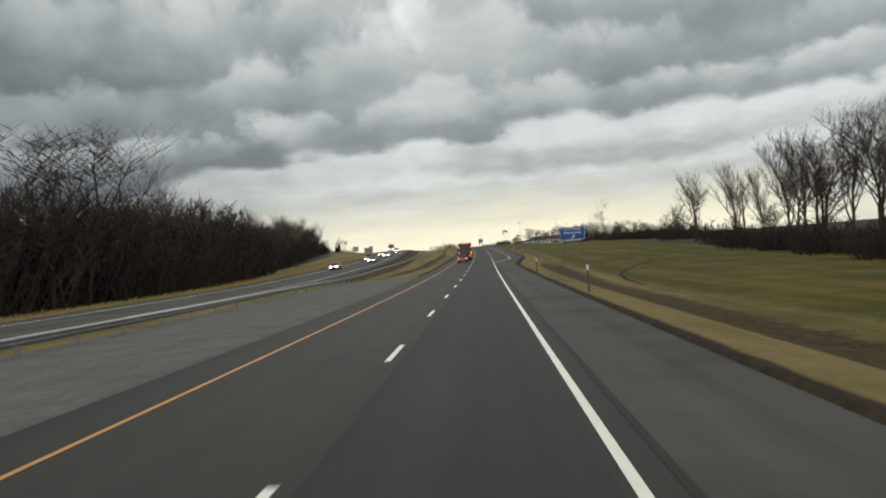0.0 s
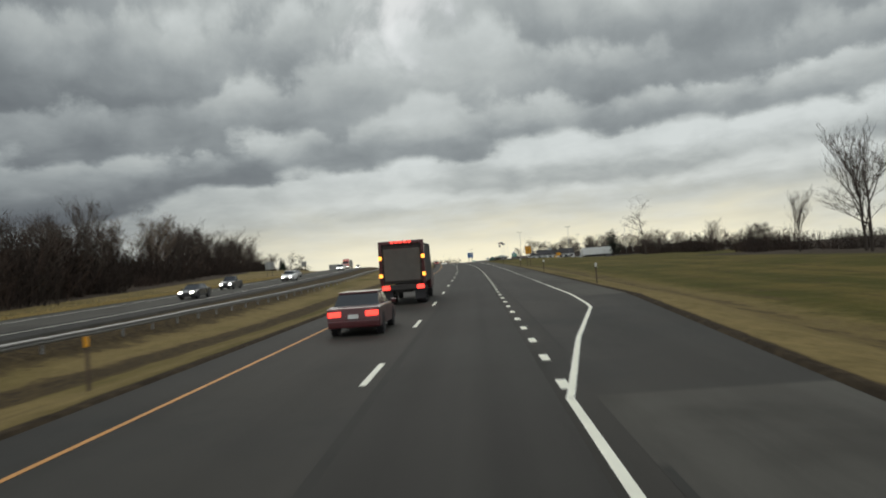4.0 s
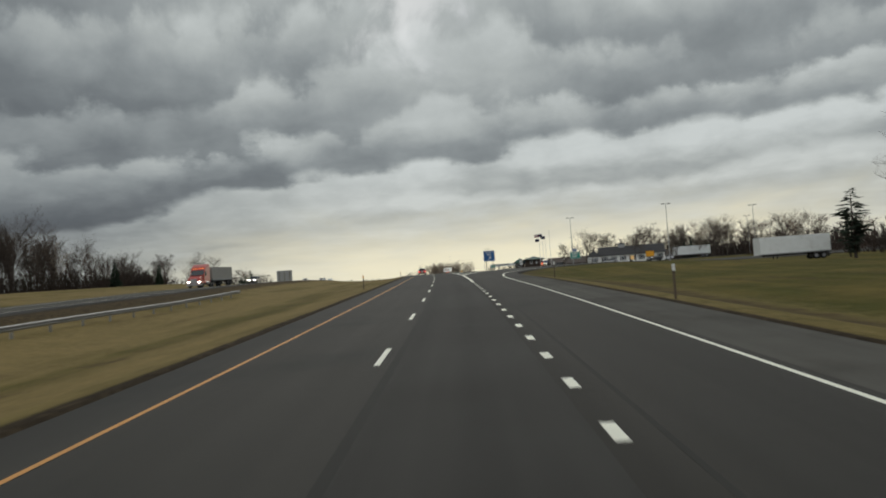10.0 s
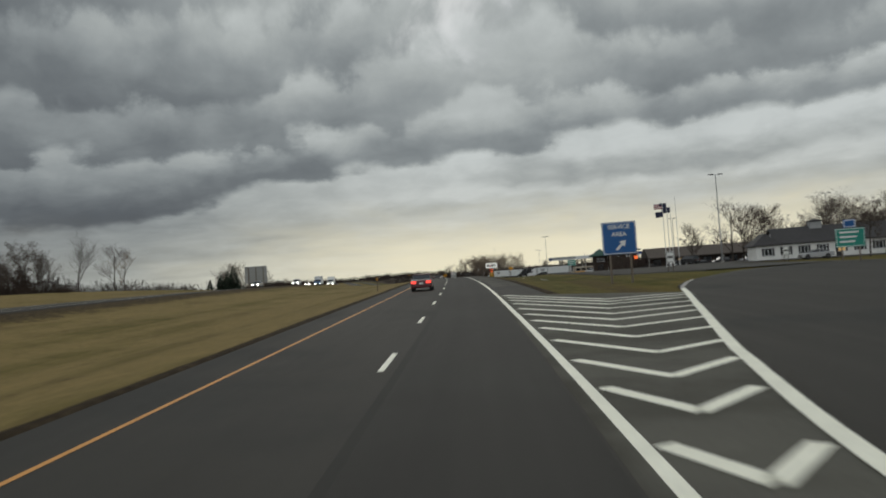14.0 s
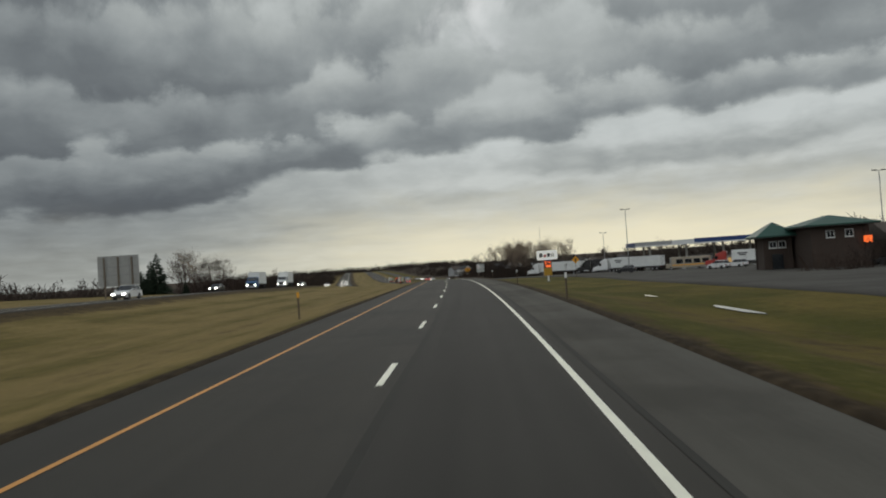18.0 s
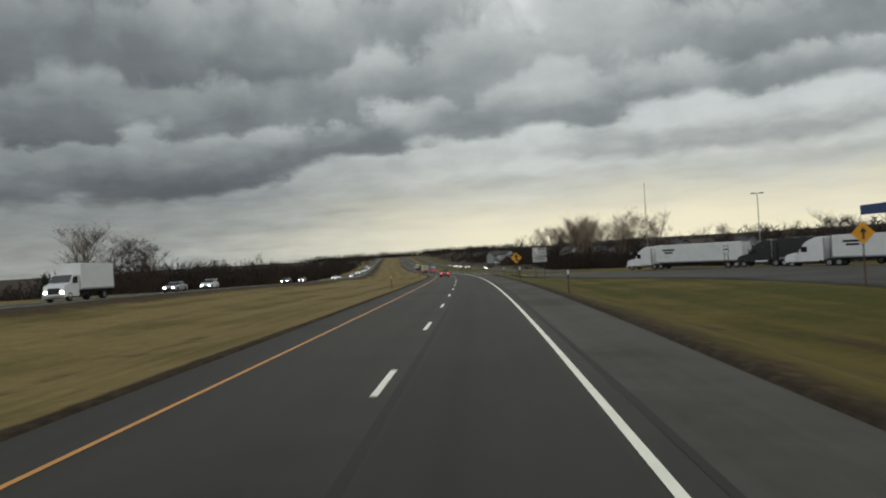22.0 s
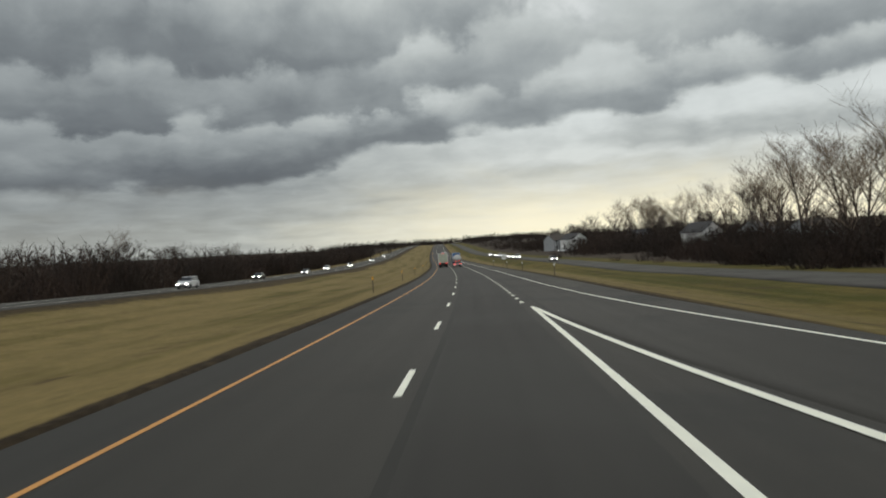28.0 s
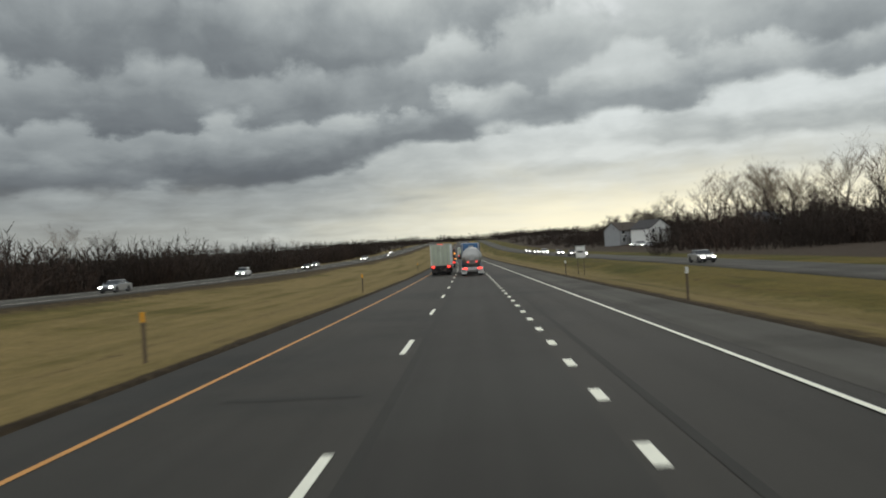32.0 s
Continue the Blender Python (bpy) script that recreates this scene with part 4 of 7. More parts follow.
def join_thickets():
    bank = []
    for me in BUSH_KINDS + REAR_BUSH:
        co = np.empty(len(me.vertices) * 3)
        me.vertices.foreach_get("co", co)
        loops = np.empty(len(me.loops), dtype=np.int64)
        me.loops.foreach_get("vertex_index", loops)
        bank.append((co.reshape(-1, 3), loops.reshape(-1, 4)))
    for label, clumps in THICKETS.items():
        V, Fc, idx, n = [], [], [], 0
        for kind, m in clumps:
            co, fc = bank[kind]
            V.append(co @ m[:3, :3].T + m[:3, 3])
            Fc.append(fc + n)
            idx.append(np.full(len(fc), 1 if kind in (2, 3, 6) else 0))
            n += len(co)
        me = quads_mesh("thicket", np.concatenate(V), np.concatenate(Fc))
        me.materials.append(DARK_TWIG)
        me.materials.append(RED_TWIG)
        me.polygons.foreach_set("material_index", np.concatenate(idx).astype(np.int32))
        tagged(new("thicket", me), label, "thicket", kind="stuff")


def mesh_arrays(me):
    co = np.empty(len(me.vertices) * 3)
    me.vertices.foreach_get("co", co)
    loops = np.empty(len(me.loops), dtype=np.int64)
    me.loops.foreach_get("vertex_index", loops)
    return co.reshape(-1, 3), loops.reshape(-1, 4)


def join_far_trees():
    bank = {k: [mesh_arrays(me) for me in pair] for k, pair in TREE_KINDS.items()}
    for label, trees in FAR_TREES.items():
        V, Fc, idx, n = [], [], [], 0
        for kind, m in trees:
            for slot, (co, fc) in enumerate(bank[kind]):
                V.append(co @ m[:3, :3].T + m[:3, 3])
                Fc.append(fc + n)
                idx.append(np.full(len(fc), slot if kind != "pale" else slot * 2))
                n += len(co)
        me = quads_mesh("far_trees", np.concatenate(V), np.concatenate(Fc))
        for mt in (BARK, TWIG, TWIG_PALE):
            me.materials.append(mt)
        me.polygons.foreach_set("material_index", np.concatenate(idx).astype(np.int32))
        tagged(new("far_trees", me), label.replace("leafless", "many leafless").replace(" tree ", " trees "), "woods", kind="stuff")


def quads_mesh(name, V, Fc):
    me = bpy.data.meshes.new(name)
    me.vertices.add(len(V))
    me.vertices.foreach_set("co", V.ravel())
    me.loops.add(Fc.size)
    me.loops.foreach_set("vertex_index", Fc.ravel())
    me.polygons.add(len(Fc))
    me.polygons.foreach_set("loop_start", np.arange(0, Fc.size, 4))
    me.polygons.foreach_set("loop_total", np.full(len(Fc), 4))
    me.update(calc_edges=True)
    return me


def conifer_mesh(seed, height, width, gaps=.0):
    rnd = random.Random(seed)
    verts, faces = [], []
    rows = int(height * 3.2)
    for i in range(rows):
        f = i / rows
        z = height * (.06 + .94 * f)
        reach = width * .5 * (1 - f) ** .8 * rnd.uniform(.75, 1.1) + .12
        if gaps > .3:
            reach = width * .5 * (.35 + .65 * abs(math.sin(i * .9 + seed))) * (1 - f) ** .45 * rnd.uniform(.6, 1.15) * min(1, f * 3) + .1
        for j in range(int(9 + 16 * (1 - f))):
            if rnd.random() < gaps:
                continue
            a = rnd.uniform(0, math.tau)
            d = Vector((math.cos(a), math.sin(a), rnd.uniform(-.35, .25)))
            side = Vector((-math.sin(a), math.cos(a), 0))
            base = Vector((0, 0, z)) + d * reach * rnd.uniform(.05, .3)
            tip = base + d * reach * rnd.uniform(.5, .85)
            w = .10 + .22 * reach * rnd.uniform(.4, .8)
            k = len(verts)
            m2 = base.lerp(tip, .55)
            verts += [tuple(base), tuple(m2 + side * w), tuple(tip), tuple(m2 - side * w), tuple(m2 + Vector((0, 0, w * .6)))]
            faces += [(k, k + 1, k + 4), (k + 1, k + 2, k + 4), (k + 2, k + 3, k + 4), (k + 3, k, k + 4)]
    me = bpy.data.meshes.new("crown")
    me.from_pydata(verts, [], faces)
    me.materials.append(NEEDLE)
    me.update()
    return me


CONIFERS = [conifer_mesh(5, 10, 6.0), conifer_mesh(6, 10, 5.0, .45), conifer_mesh(7, 10, 4.0, .1)]


def conifer(s, o, height, kind=0, width=1.0, label="", group=""):
    root = thing("conifer", label or "dark green conifer", "tree", None, group)
    k = height / 10
    root.matrix_basis = stand(s, o, -.05, 37 * s) @ Matrix.Diagonal((k * width, k * width, k, 1))
    part("trunk", Tb((0, 0, -.3), (0, 0, 9.2), .16, .03, 7), BARK, root)
    share("crown", CONIFERS[kind], root, Matrix())
    return root


R = random.Random(12)
# roadside wood across the opposite carriageway
for i in range(64):
    s = R.uniform(48, 252)
    d = abs(R.gauss(0, 1)) * 11
    o = lerp(s, [(30, -45), (150, -48), (260, -62)]) - d
    bare_tree(R.choice(("wood", "tall", "slim", "broad", "wood", "wood")), s, o, R.uniform(.78, 1.08) * lerp(s, [(60, 1.0), (170, .95), (260, .7)]), R.uniform(0, 360), "leafless brown tree at the edge of the wood", "roadside wood")
for i in range(210):
    s = R.uniform(42, 265)
    d = R.uniform(0, 20)
    o = lerp(s, [(30, -42.5), (150, -46), (260, -60)]) - d
    thicket("dense bare brown undergrowth at the wood's edge", s, o, (R.uniform(.9, 1.4) + min(d, 12) * .085) * lerp(s, [(60, 1.45), (150, 1.4), (200, 1.12), (265, .72)]), i, R.uniform(0, 360), 1.1, d > 6)
bare_tree("vase", 92, -47, 1.32, 20, "tall spreading leafless tree above the wood")
bare_tree("broad", 84, -49, 1.5, 80, "tall spreading leafless tree above the wood")
# thin tree belt further on
for i in range(64):
    s = R.uniform(262, 590)
    o = lerp(s, [(260, -62), (340, -74), (420, -82), (600, -102)]) - R.uniform(0, 14)
    bare_tree(R.choice(("slim", "tall", "wood", "slim", "pale")), s, o, R.uniform(.55, .92) * lerp(s, [(260, .9), (400, .85), (500, .8)]), R.uniform(0, 360), "slender leafless tree in a thin belt", "tree belt")
for i in range(190):
    s = R.uniform(255, 600)
    o = lerp(s, [(260, -62), (340, -72), (420, -80), (600, -100)]) - R.uniform(-1, 10)
    thicket("bare dark shrubs under the thin tree belt", s, o, R.uniform(.9, 1.4) * lerp(s, [(260, 1.5), (330, 1.3), (380, 1.0)]), i, R.uniform(0, 360), 1.0, i % 2 > 0)
for i in range(44):
    s = R.uniform(300, 500)
    o = lerp(s, [(260, -62), (340, -74), (420, -82), (600, -102)]) - R.uniform(0, 18)
    bare_tree(R.choice(("slim", "tall", "wood", "slim")), s, o, R.uniform(.62, .88), R.uniform(0, 360), "slender leafless tree in a thin belt", "tree belt")
for s, o, k, z in ((558, -83, "tall", .66), (566, -78, "vase", .66), (572, -98, "wood", .8), (552, -92, "broad", .85), (640, -104, "pale", .8), (812, -86, "broad", 1.05), (822, -92, "vase", 1.0), (806, -96, "pale", .95),
                   (824, -103, "vase", 1.2), (838, -108, "tall", 1.1), (905, -112, "vase", 1.2), (925, -122, "broad", 1.4), (880, -118, "tall", 1.0)):
    bare_tree(k, s, o, z, s * 3, "spreading leafless tree beyond the opposite carriageway")
for i in range(46):
    s = R.uniform(520, 720)
    thicket("bare dark shrubs under the thin tree belt", s, lerp(s, [(520, -70), (580, -74), (640, -84), (720, -92)]) - R.uniform(0, 12), R.uniform(.6, .95), i, R.uniform(0, 360), 1.0, i % 2 > 0)
for s, o, h, w in ((737, -88, 14.0, 1.25), (742, -91.5, 12.0, 1.3), (733, -93, 10.5, 1.3), (746, -96, 9, 1.3), (738, -99, 8, 1.3), (775, -90, 6, 1.2), (455, -74, 6.5, .9), (505, -80, 7.0, .8)):
    conifer(s, o, h, 0, w, "dense dark conifer beyond the opposite carriageway")
# low woods along the opposite carriageway after the crest
for i in range(260):
    s = R.uniform(770, 1400)
    o = lerp(s, [(760, -70), (850, -62), (1000, -58), (1330, -56)]) - i % 3 * 9 - R.uniform(0, 8)
    thicket("dense bare brown thicket beside the opposite carriageway", s, o, R.uniform(1.25, 1.6) * lerp(s, [(770, 1.2), (870, 1.35), (930, 1.5), (1100, 1.5), (1400, 1.35)]), i, R.uniform(0, 360), 1.0, i % 3 > 0)
for i in range(40):
    s = R.uniform(850, 1380)
    o = lerp(s, [(850, -72), (1000, -66), (1380, -62)]) - R.uniform(0, 40)
    bare_tree(R.choice(("wood", "broad", "wood", "pale", "vase")), s, o, R.uniform(.5, .82), R.uniform(0, 360), "small leafless tree in low brown woods", "low woods")
# right-hand field edge at the start
for s, o, k, z in ((127, 59, "vase", 1.12), (133, 63, "tall", 1.0), (121, 66, "tall", 1.05), (141, 66, "broad", 1.05), (112, 62, "tall", 1.1), (117, 60, "slim", 1.15), (124, 68, "tall", 1.15), (130, 58, "slim", 1.1), (137, 60, "tall", .95), (145, 62, "slim", 1.1), (106, 64, "tall", 1.1), (150, 71, "slim", 1.0), (192, 68, "slim", 1.1), (197, 72, "tall", 1.02), (188, 73, "slim", .95),
                   (240, 72, "vase", 1.1), (247, 75, "slim", 1.22), (274, 76, "slim", .72), (160, 64, "broad", .62), (172, 70, "broad", .55), (228, 80, "wood", .6)):
    bare_tree(k, s, o, z, s * 7, "tall leafless tree at the field's edge")
for i in range(70):
    s = R.uniform(50, 190)
    thicket("dense dark brown hedge along the field's edge", s, lerp(s, [(50, 38), (82, 44.5), (115, 48.5), (190, 56)]) + R.uniform(0, 9), R.uniform(.95, 1.2), i, R.uniform(0, 360), 1.0, i % 3 == 0)
for i in range(56):
    s = R.uniform(300, 425)
    thicket("dense dark rounded thicket beyond the field", s, lerp(s, [(300, 80), (350, 92), (425, 84)]) + R.uniform(0, 14), R.uniform(1.0, 1.5), i, R.uniform(0, 360), 1.0, i % 2 > 0)
bare_tree("snag", 388, 76, 1.0, 150, "tall pale dead tree with few branches")
for i in range(36):
    s = R.uniform(150, 330)
    o = lerp(s, [(70, 52), (150, 66), (250, 80), (330, 92)]) + R.uniform(-2, 8)
    bush(s, o, R.uniform(.75, 1.25) * lerp(s, [(70, 1.0), (250, .95), (330, .8)]), i, R.uniform(0, 360), "bare dark brown hedge shrub at the field's edge", "field hedge")
for s, o, z in ((330, 88, 1.0), (338, 94, 1.1), (347, 99, 1.05), (356, 98, .9), (372, 92, 1.0), (398, 82, .95), (408, 84, 1.0)):
    bush(s, o, z * 1.5, int(s), s, "rounded dark brown thicket at the field's edge", "field hedge")
    bare_tree("broad", s + 3, o + 4, .55 * z, s, "low rounded leafless tree at the field's edge")
conifer(390, 64, 11.0, 1, 1.6, "ragged dark pine near the trailer")
conifer(398, 68, 7.0, 1, 1.5, "small ragged dark pine")
# trees behind the service area
for i in range(30):
    s = R.uniform(430, 590)
    o = R.uniform(100, 150) if s < 500 else R.uniform(92, 150)
    bare_tree(R.choice(("vase", "broad", "wood", "tall", "pale")), s, o, R.uniform(.5, .8), R.uniform(0, 360), "leafless tree behind the service area", "service area trees")
for i in range(40):
    s = R.uniform(420, 600)
    thicket("bare dark shrubs behind the service area", s, R.uniform(95, 140), R.uniform(.9, 1.5), i, R.uniform(0, 360))
for s, o, k, z in ((546, 62, "vase", .78), (552, 72, "broad", .8), (556, 88, "vase", .85), (504, 66, "broad", .62), (503, 79, "wood", .62), (500, 92, "broad", .7), (548, 54, "wood", .62), (575, 46, "wood", .40), (536, 74, "broad", .62), (540, 82, "vase", .62), (530, 86, "broad", .6)):
    bare_tree(k, s, o, z, s * 5, "leafless tree by the service buildings")
for s, o, k, z in ((536, 60, "wood", .75), (542, 67, "broad", .8), (538, 78, "wood", .8), (544, 86, "broad", .85), (540, 96, "wood", .85), (534, 104, "vase", .8), (552, 102, "wood", .9), (528, 116, "broad", .85),
                   (548, 112, "vase", .9), (520, 124, "wood", .9), (560, 120, "broad", .95)):
    bare_tree(k, s, o, z, s * 13, "leafless dark tree behind the white building", "service area trees")
for s, o, h in ((528, 92, 6.5), (532, 96, 7.5), (530, 100, 6.0), (655, 112, 9), (668, 118, 10), (690, 130, 8)):
    conifer(s, o, h, 0, .9, "dark conifer behind the low building")
# wooded slope on the right after the ramp
for i in range(230):
    s = R.uniform(742, 1010)
    d = abs(R.gauss(0, 1)) * 22
    o = lerp(s, [(742, 58), (790, 45), (860, 40.5), (930, 48), (1010, 58)]) + d
    if 985 < s and o < 82:
        continue
    thicket("dense bare brown thicket on the slope", s, o, R.uniform(1.25, 1.6) * lerp(s, [(742, .5), (800, .55), (836, 1.0), (850, 1.0)]) * (.5 if 835 < s < 885 and o > 66 else 1), i, R.uniform(0, 360), 1.0, d > 12)
for i in range(50):
    s = R.uniform(760, 1320)
    o = lerp(s, [(760, 78), (860, 60), (960, 78), (1100, 98), (1320, 70)]) + R.uniform(0, 45)
    bare_tree(R.choice(("wood", "vase", "wood", "tall", "broad")), s, o, R.uniform(.5, .85), R.uniform(0, 360), "leafless tree on the wooded slope", "slope woods")
for s, o, k, z in ((895, 60, "pale", 1.05), (905, 58, "pale", 1.1), (914, 62, "pale", 1.0), (925, 64, "pale", 1.1), (884, 66, "pale", .9), (936, 66, "vase", 1.05), (946, 72, "vase", 1.15),
                   (1004, 92, "vase", 1.15), (1020, 100, "vase", 1.3), (1030, 107, "vase", 1.3), (1160, 112, "pale", 1.25), (1170, 116, "pale", 1.35), (1180, 118, "vase", 1.3), (1192, 120, "pale", 1.2), (1150, 118, "vase", 1.2),
                   (966, 70, "vase", 1.0), (980, 84, "tall", 1.1), (820, 98, "vase", .62), (1075, 105, "vase", .9)):
    bare_tree("pale" if k == "vase" and s < 1000 else k, s, o, z * .95, s * 11, "tall leafless tree with a pale airy crown")
for i in range(9):
    bare_tree("pale", 1085 + 12 * i, 108 - 1.5 * i + R.uniform(-4, 4), R.uniform(1.05, 1.3), i * 57, "tall leafless tree with a pale airy crown", "pale tree row")
for i in range(13):
    bare_tree("pale", 850 + R.uniform(0, 36), 45 + 2.8 * i, R.uniform(.82, .98), i * 77, "tall leafless tree with a pale airy crown", "pale tree row")
for i in range(90):
    s = R.uniform(1000, 1420)
    o = lerp(s, [(1000, 56), (1150, 62), (1420, 48)]) + R.uniform(0, 45)
    if (s < 1025 and o < 84) or (1125 < s < 1210 and o < 70):
        continue
    thicket("bare dark thicket between the houses", s, o, R.uniform(1.0, 1.6), i, R.uniform(0, 360))
for i in range(90):
    s = R.uniform(1015, 1290)
    thicket("dense bare brown woods behind the houses", s, lerp(s, [(1000, 100), (1150, 88), (1290, 78)]) + R.uniform(0, 34), R.uniform(1.9, 2.6), i, R.uniform(0, 360), 1.0, True)
for i in range(120):
    s = R.uniform(985, 1265)
    o = lerp(s, [(985, 55), (1060, 54), (1150, 58), (1265, 54)]) + R.uniform(0, 34)
    if (996 < s < 1026 and o < 84) or (1128 < s < 1180 and o < 74):
        continue
    thicket("tall dense bare brown woods on the slope", s, o, R.uniform(1.5, 2.1), i, R.uniform(0, 360), 1.0, i % 2 > 0)
for i in range(26):
    s = R.uniform(1000, 1270)
    bare_tree(R.choice(("wood", "broad", "tall")), s, lerp(s, [(1000, 94), (1150, 84), (1270, 72)]) + R.uniform(0, 20), R.uniform(.75, 1.0), R.uniform(0, 360), "leafless dark tree in the woods on the slope", "slope woods")
for s, o in ((846, 72), (850, 79), (853, 70), (857, 76), (848, 86), (876, 78), (882, 72)):
    bare_tree("wood", s, o, .55 + .01 * (s % 7), s * 17, "leafless tree in front of the houses on the slope")
for s, o in ((1037, 26 + 12), (1052, 41), (962, 40), (945, 42), (930, 41)):
    bush(s, o, .62, s, s, "small dark rounded shrub by the side road")


def far_woods(name, label, count, area, sizes, seed):
    """Distant woods, joined: many fine bare crowns and thickets."""
    rnd = random.Random(seed)
    bank = []
    for me in FAR_BUSH:
        co = np.empty(len(me.vertices) * 3)
        me.vertices.foreach_get("co", co)
        loops = np.empty(len(me.loops), dtype=np.int64)
        me.loops.foreach_get("vertex_index", loops)
        bank.append((co.reshape(-1, 3), loops.reshape(-1, 4)))
    V, Fc, n = [], [], 0
    for i in range(count):
        s, o = area(rnd)
        co, fc = bank[rnd.randrange(3)]
        z = rnd.uniform(*sizes)
        a = rnd.uniform(0, math.tau)
        m = np.array(((math.cos(a), -math.sin(a), 0), (math.sin(a), math.cos(a), 0), (0, 0, 1))) * z
        p = np.array(spot(s, o, -.1))
        V.append(co @ m.T * (1.25, 1.25, 1.0) + p)
        Fc.append(fc + n)
        n += len(co)
    me = quads_mesh(name, np.concatenate(V), np.concatenate(Fc))
    me.materials.append(DARK_TWIG)
    return tagged(new(name, me), label, "woods", kind="stuff")


join_thickets()
join_far_trees()
far_woods("far_woods", "distant bare brown woods along the horizon", 230, lambda r: (r.uniform(1350, 2300), r.choice((-1, 1)) * r.uniform(50, 150)), (1.4, 2.1), 5)
far_woods("far_woods", "distant bare brown woods on the low ridge", 200, lambda r: (r.uniform(1000, 1500), r.uniform(115, 260)), (1.3, 2.0), 6)
far_woods("far_woods", "distant bare brown woods behind the fields", 150, lambda r: (r.uniform(700, 1400), -r.uniform(100, 260)), (1.2, 1.9), 7)
far_woods("far_woods", "distant bare brown woods at the highway's far end", 220, lambda r: (r.uniform(2200, 2800), r.uniform(-230, 260)), (2.2, 3.4), 8)
far_woods("far_woods", "bare brown woods high on the ridge", 200, lambda r: (r.uniform(640, 1350), r.uniform(230, 430)), (1.5, 2.3), 10)
far_woods("far_woods", "bare brown woods on the ridge behind the service area", 190, lambda r: (r.uniform(560, 1010), r.uniform(128, 240)), (2.0, 2.9), 9)


# ---- vehicles: local x right, y ahead, z up, origin on the ground ----
def wheel(parent, x, y, r, w, rim=RIM, name="wheel"):
    """A tyre with its rim as a sub-part; x is the wheel's middle."""
    bm = bmesh.new()
    n = 18
    prof = [(-w / 2, r * .62), (-w / 2, r * .93), (-w * .36, r), (w * .36, r), (w / 2, r * .93), (w / 2, r * .62)]
    rings = [[bm.verts.new((px, math.cos(k * math.tau / n) * pr, math.sin(k * math.tau / n) * pr)) for k in range(n)] for px, pr in prof]
    for a, b in zip(rings, rings[1:]):
        for k in range(n):
            bm.faces.new((a[k], a[(k + 1) % n], b[(k + 1) % n], b[k]))
    ob = part(name, bm, TYRE, parent, "", pose(x, y, r))
    bm = Tb((-w * .38, 0, 0), (w * .38, 0, 0), r * .63, r * .63, 14)
    tube(bm, (-w * .44, 0, 0), (w * .44, 0, 0), r * .2, r * .2, 10)
    part("rim", bm, rim, ob)
    return ob


def lamp_pair(parent, name, x, y, z, w, h, mat, label="", depth=.06):
    for sx in (-1, 1):
        part(name, B(sx * x - w / 2, sx * x + w / 2, y - depth, y + depth, z - h / 2, z + h / 2, bevel=.012), mat, parent, label)


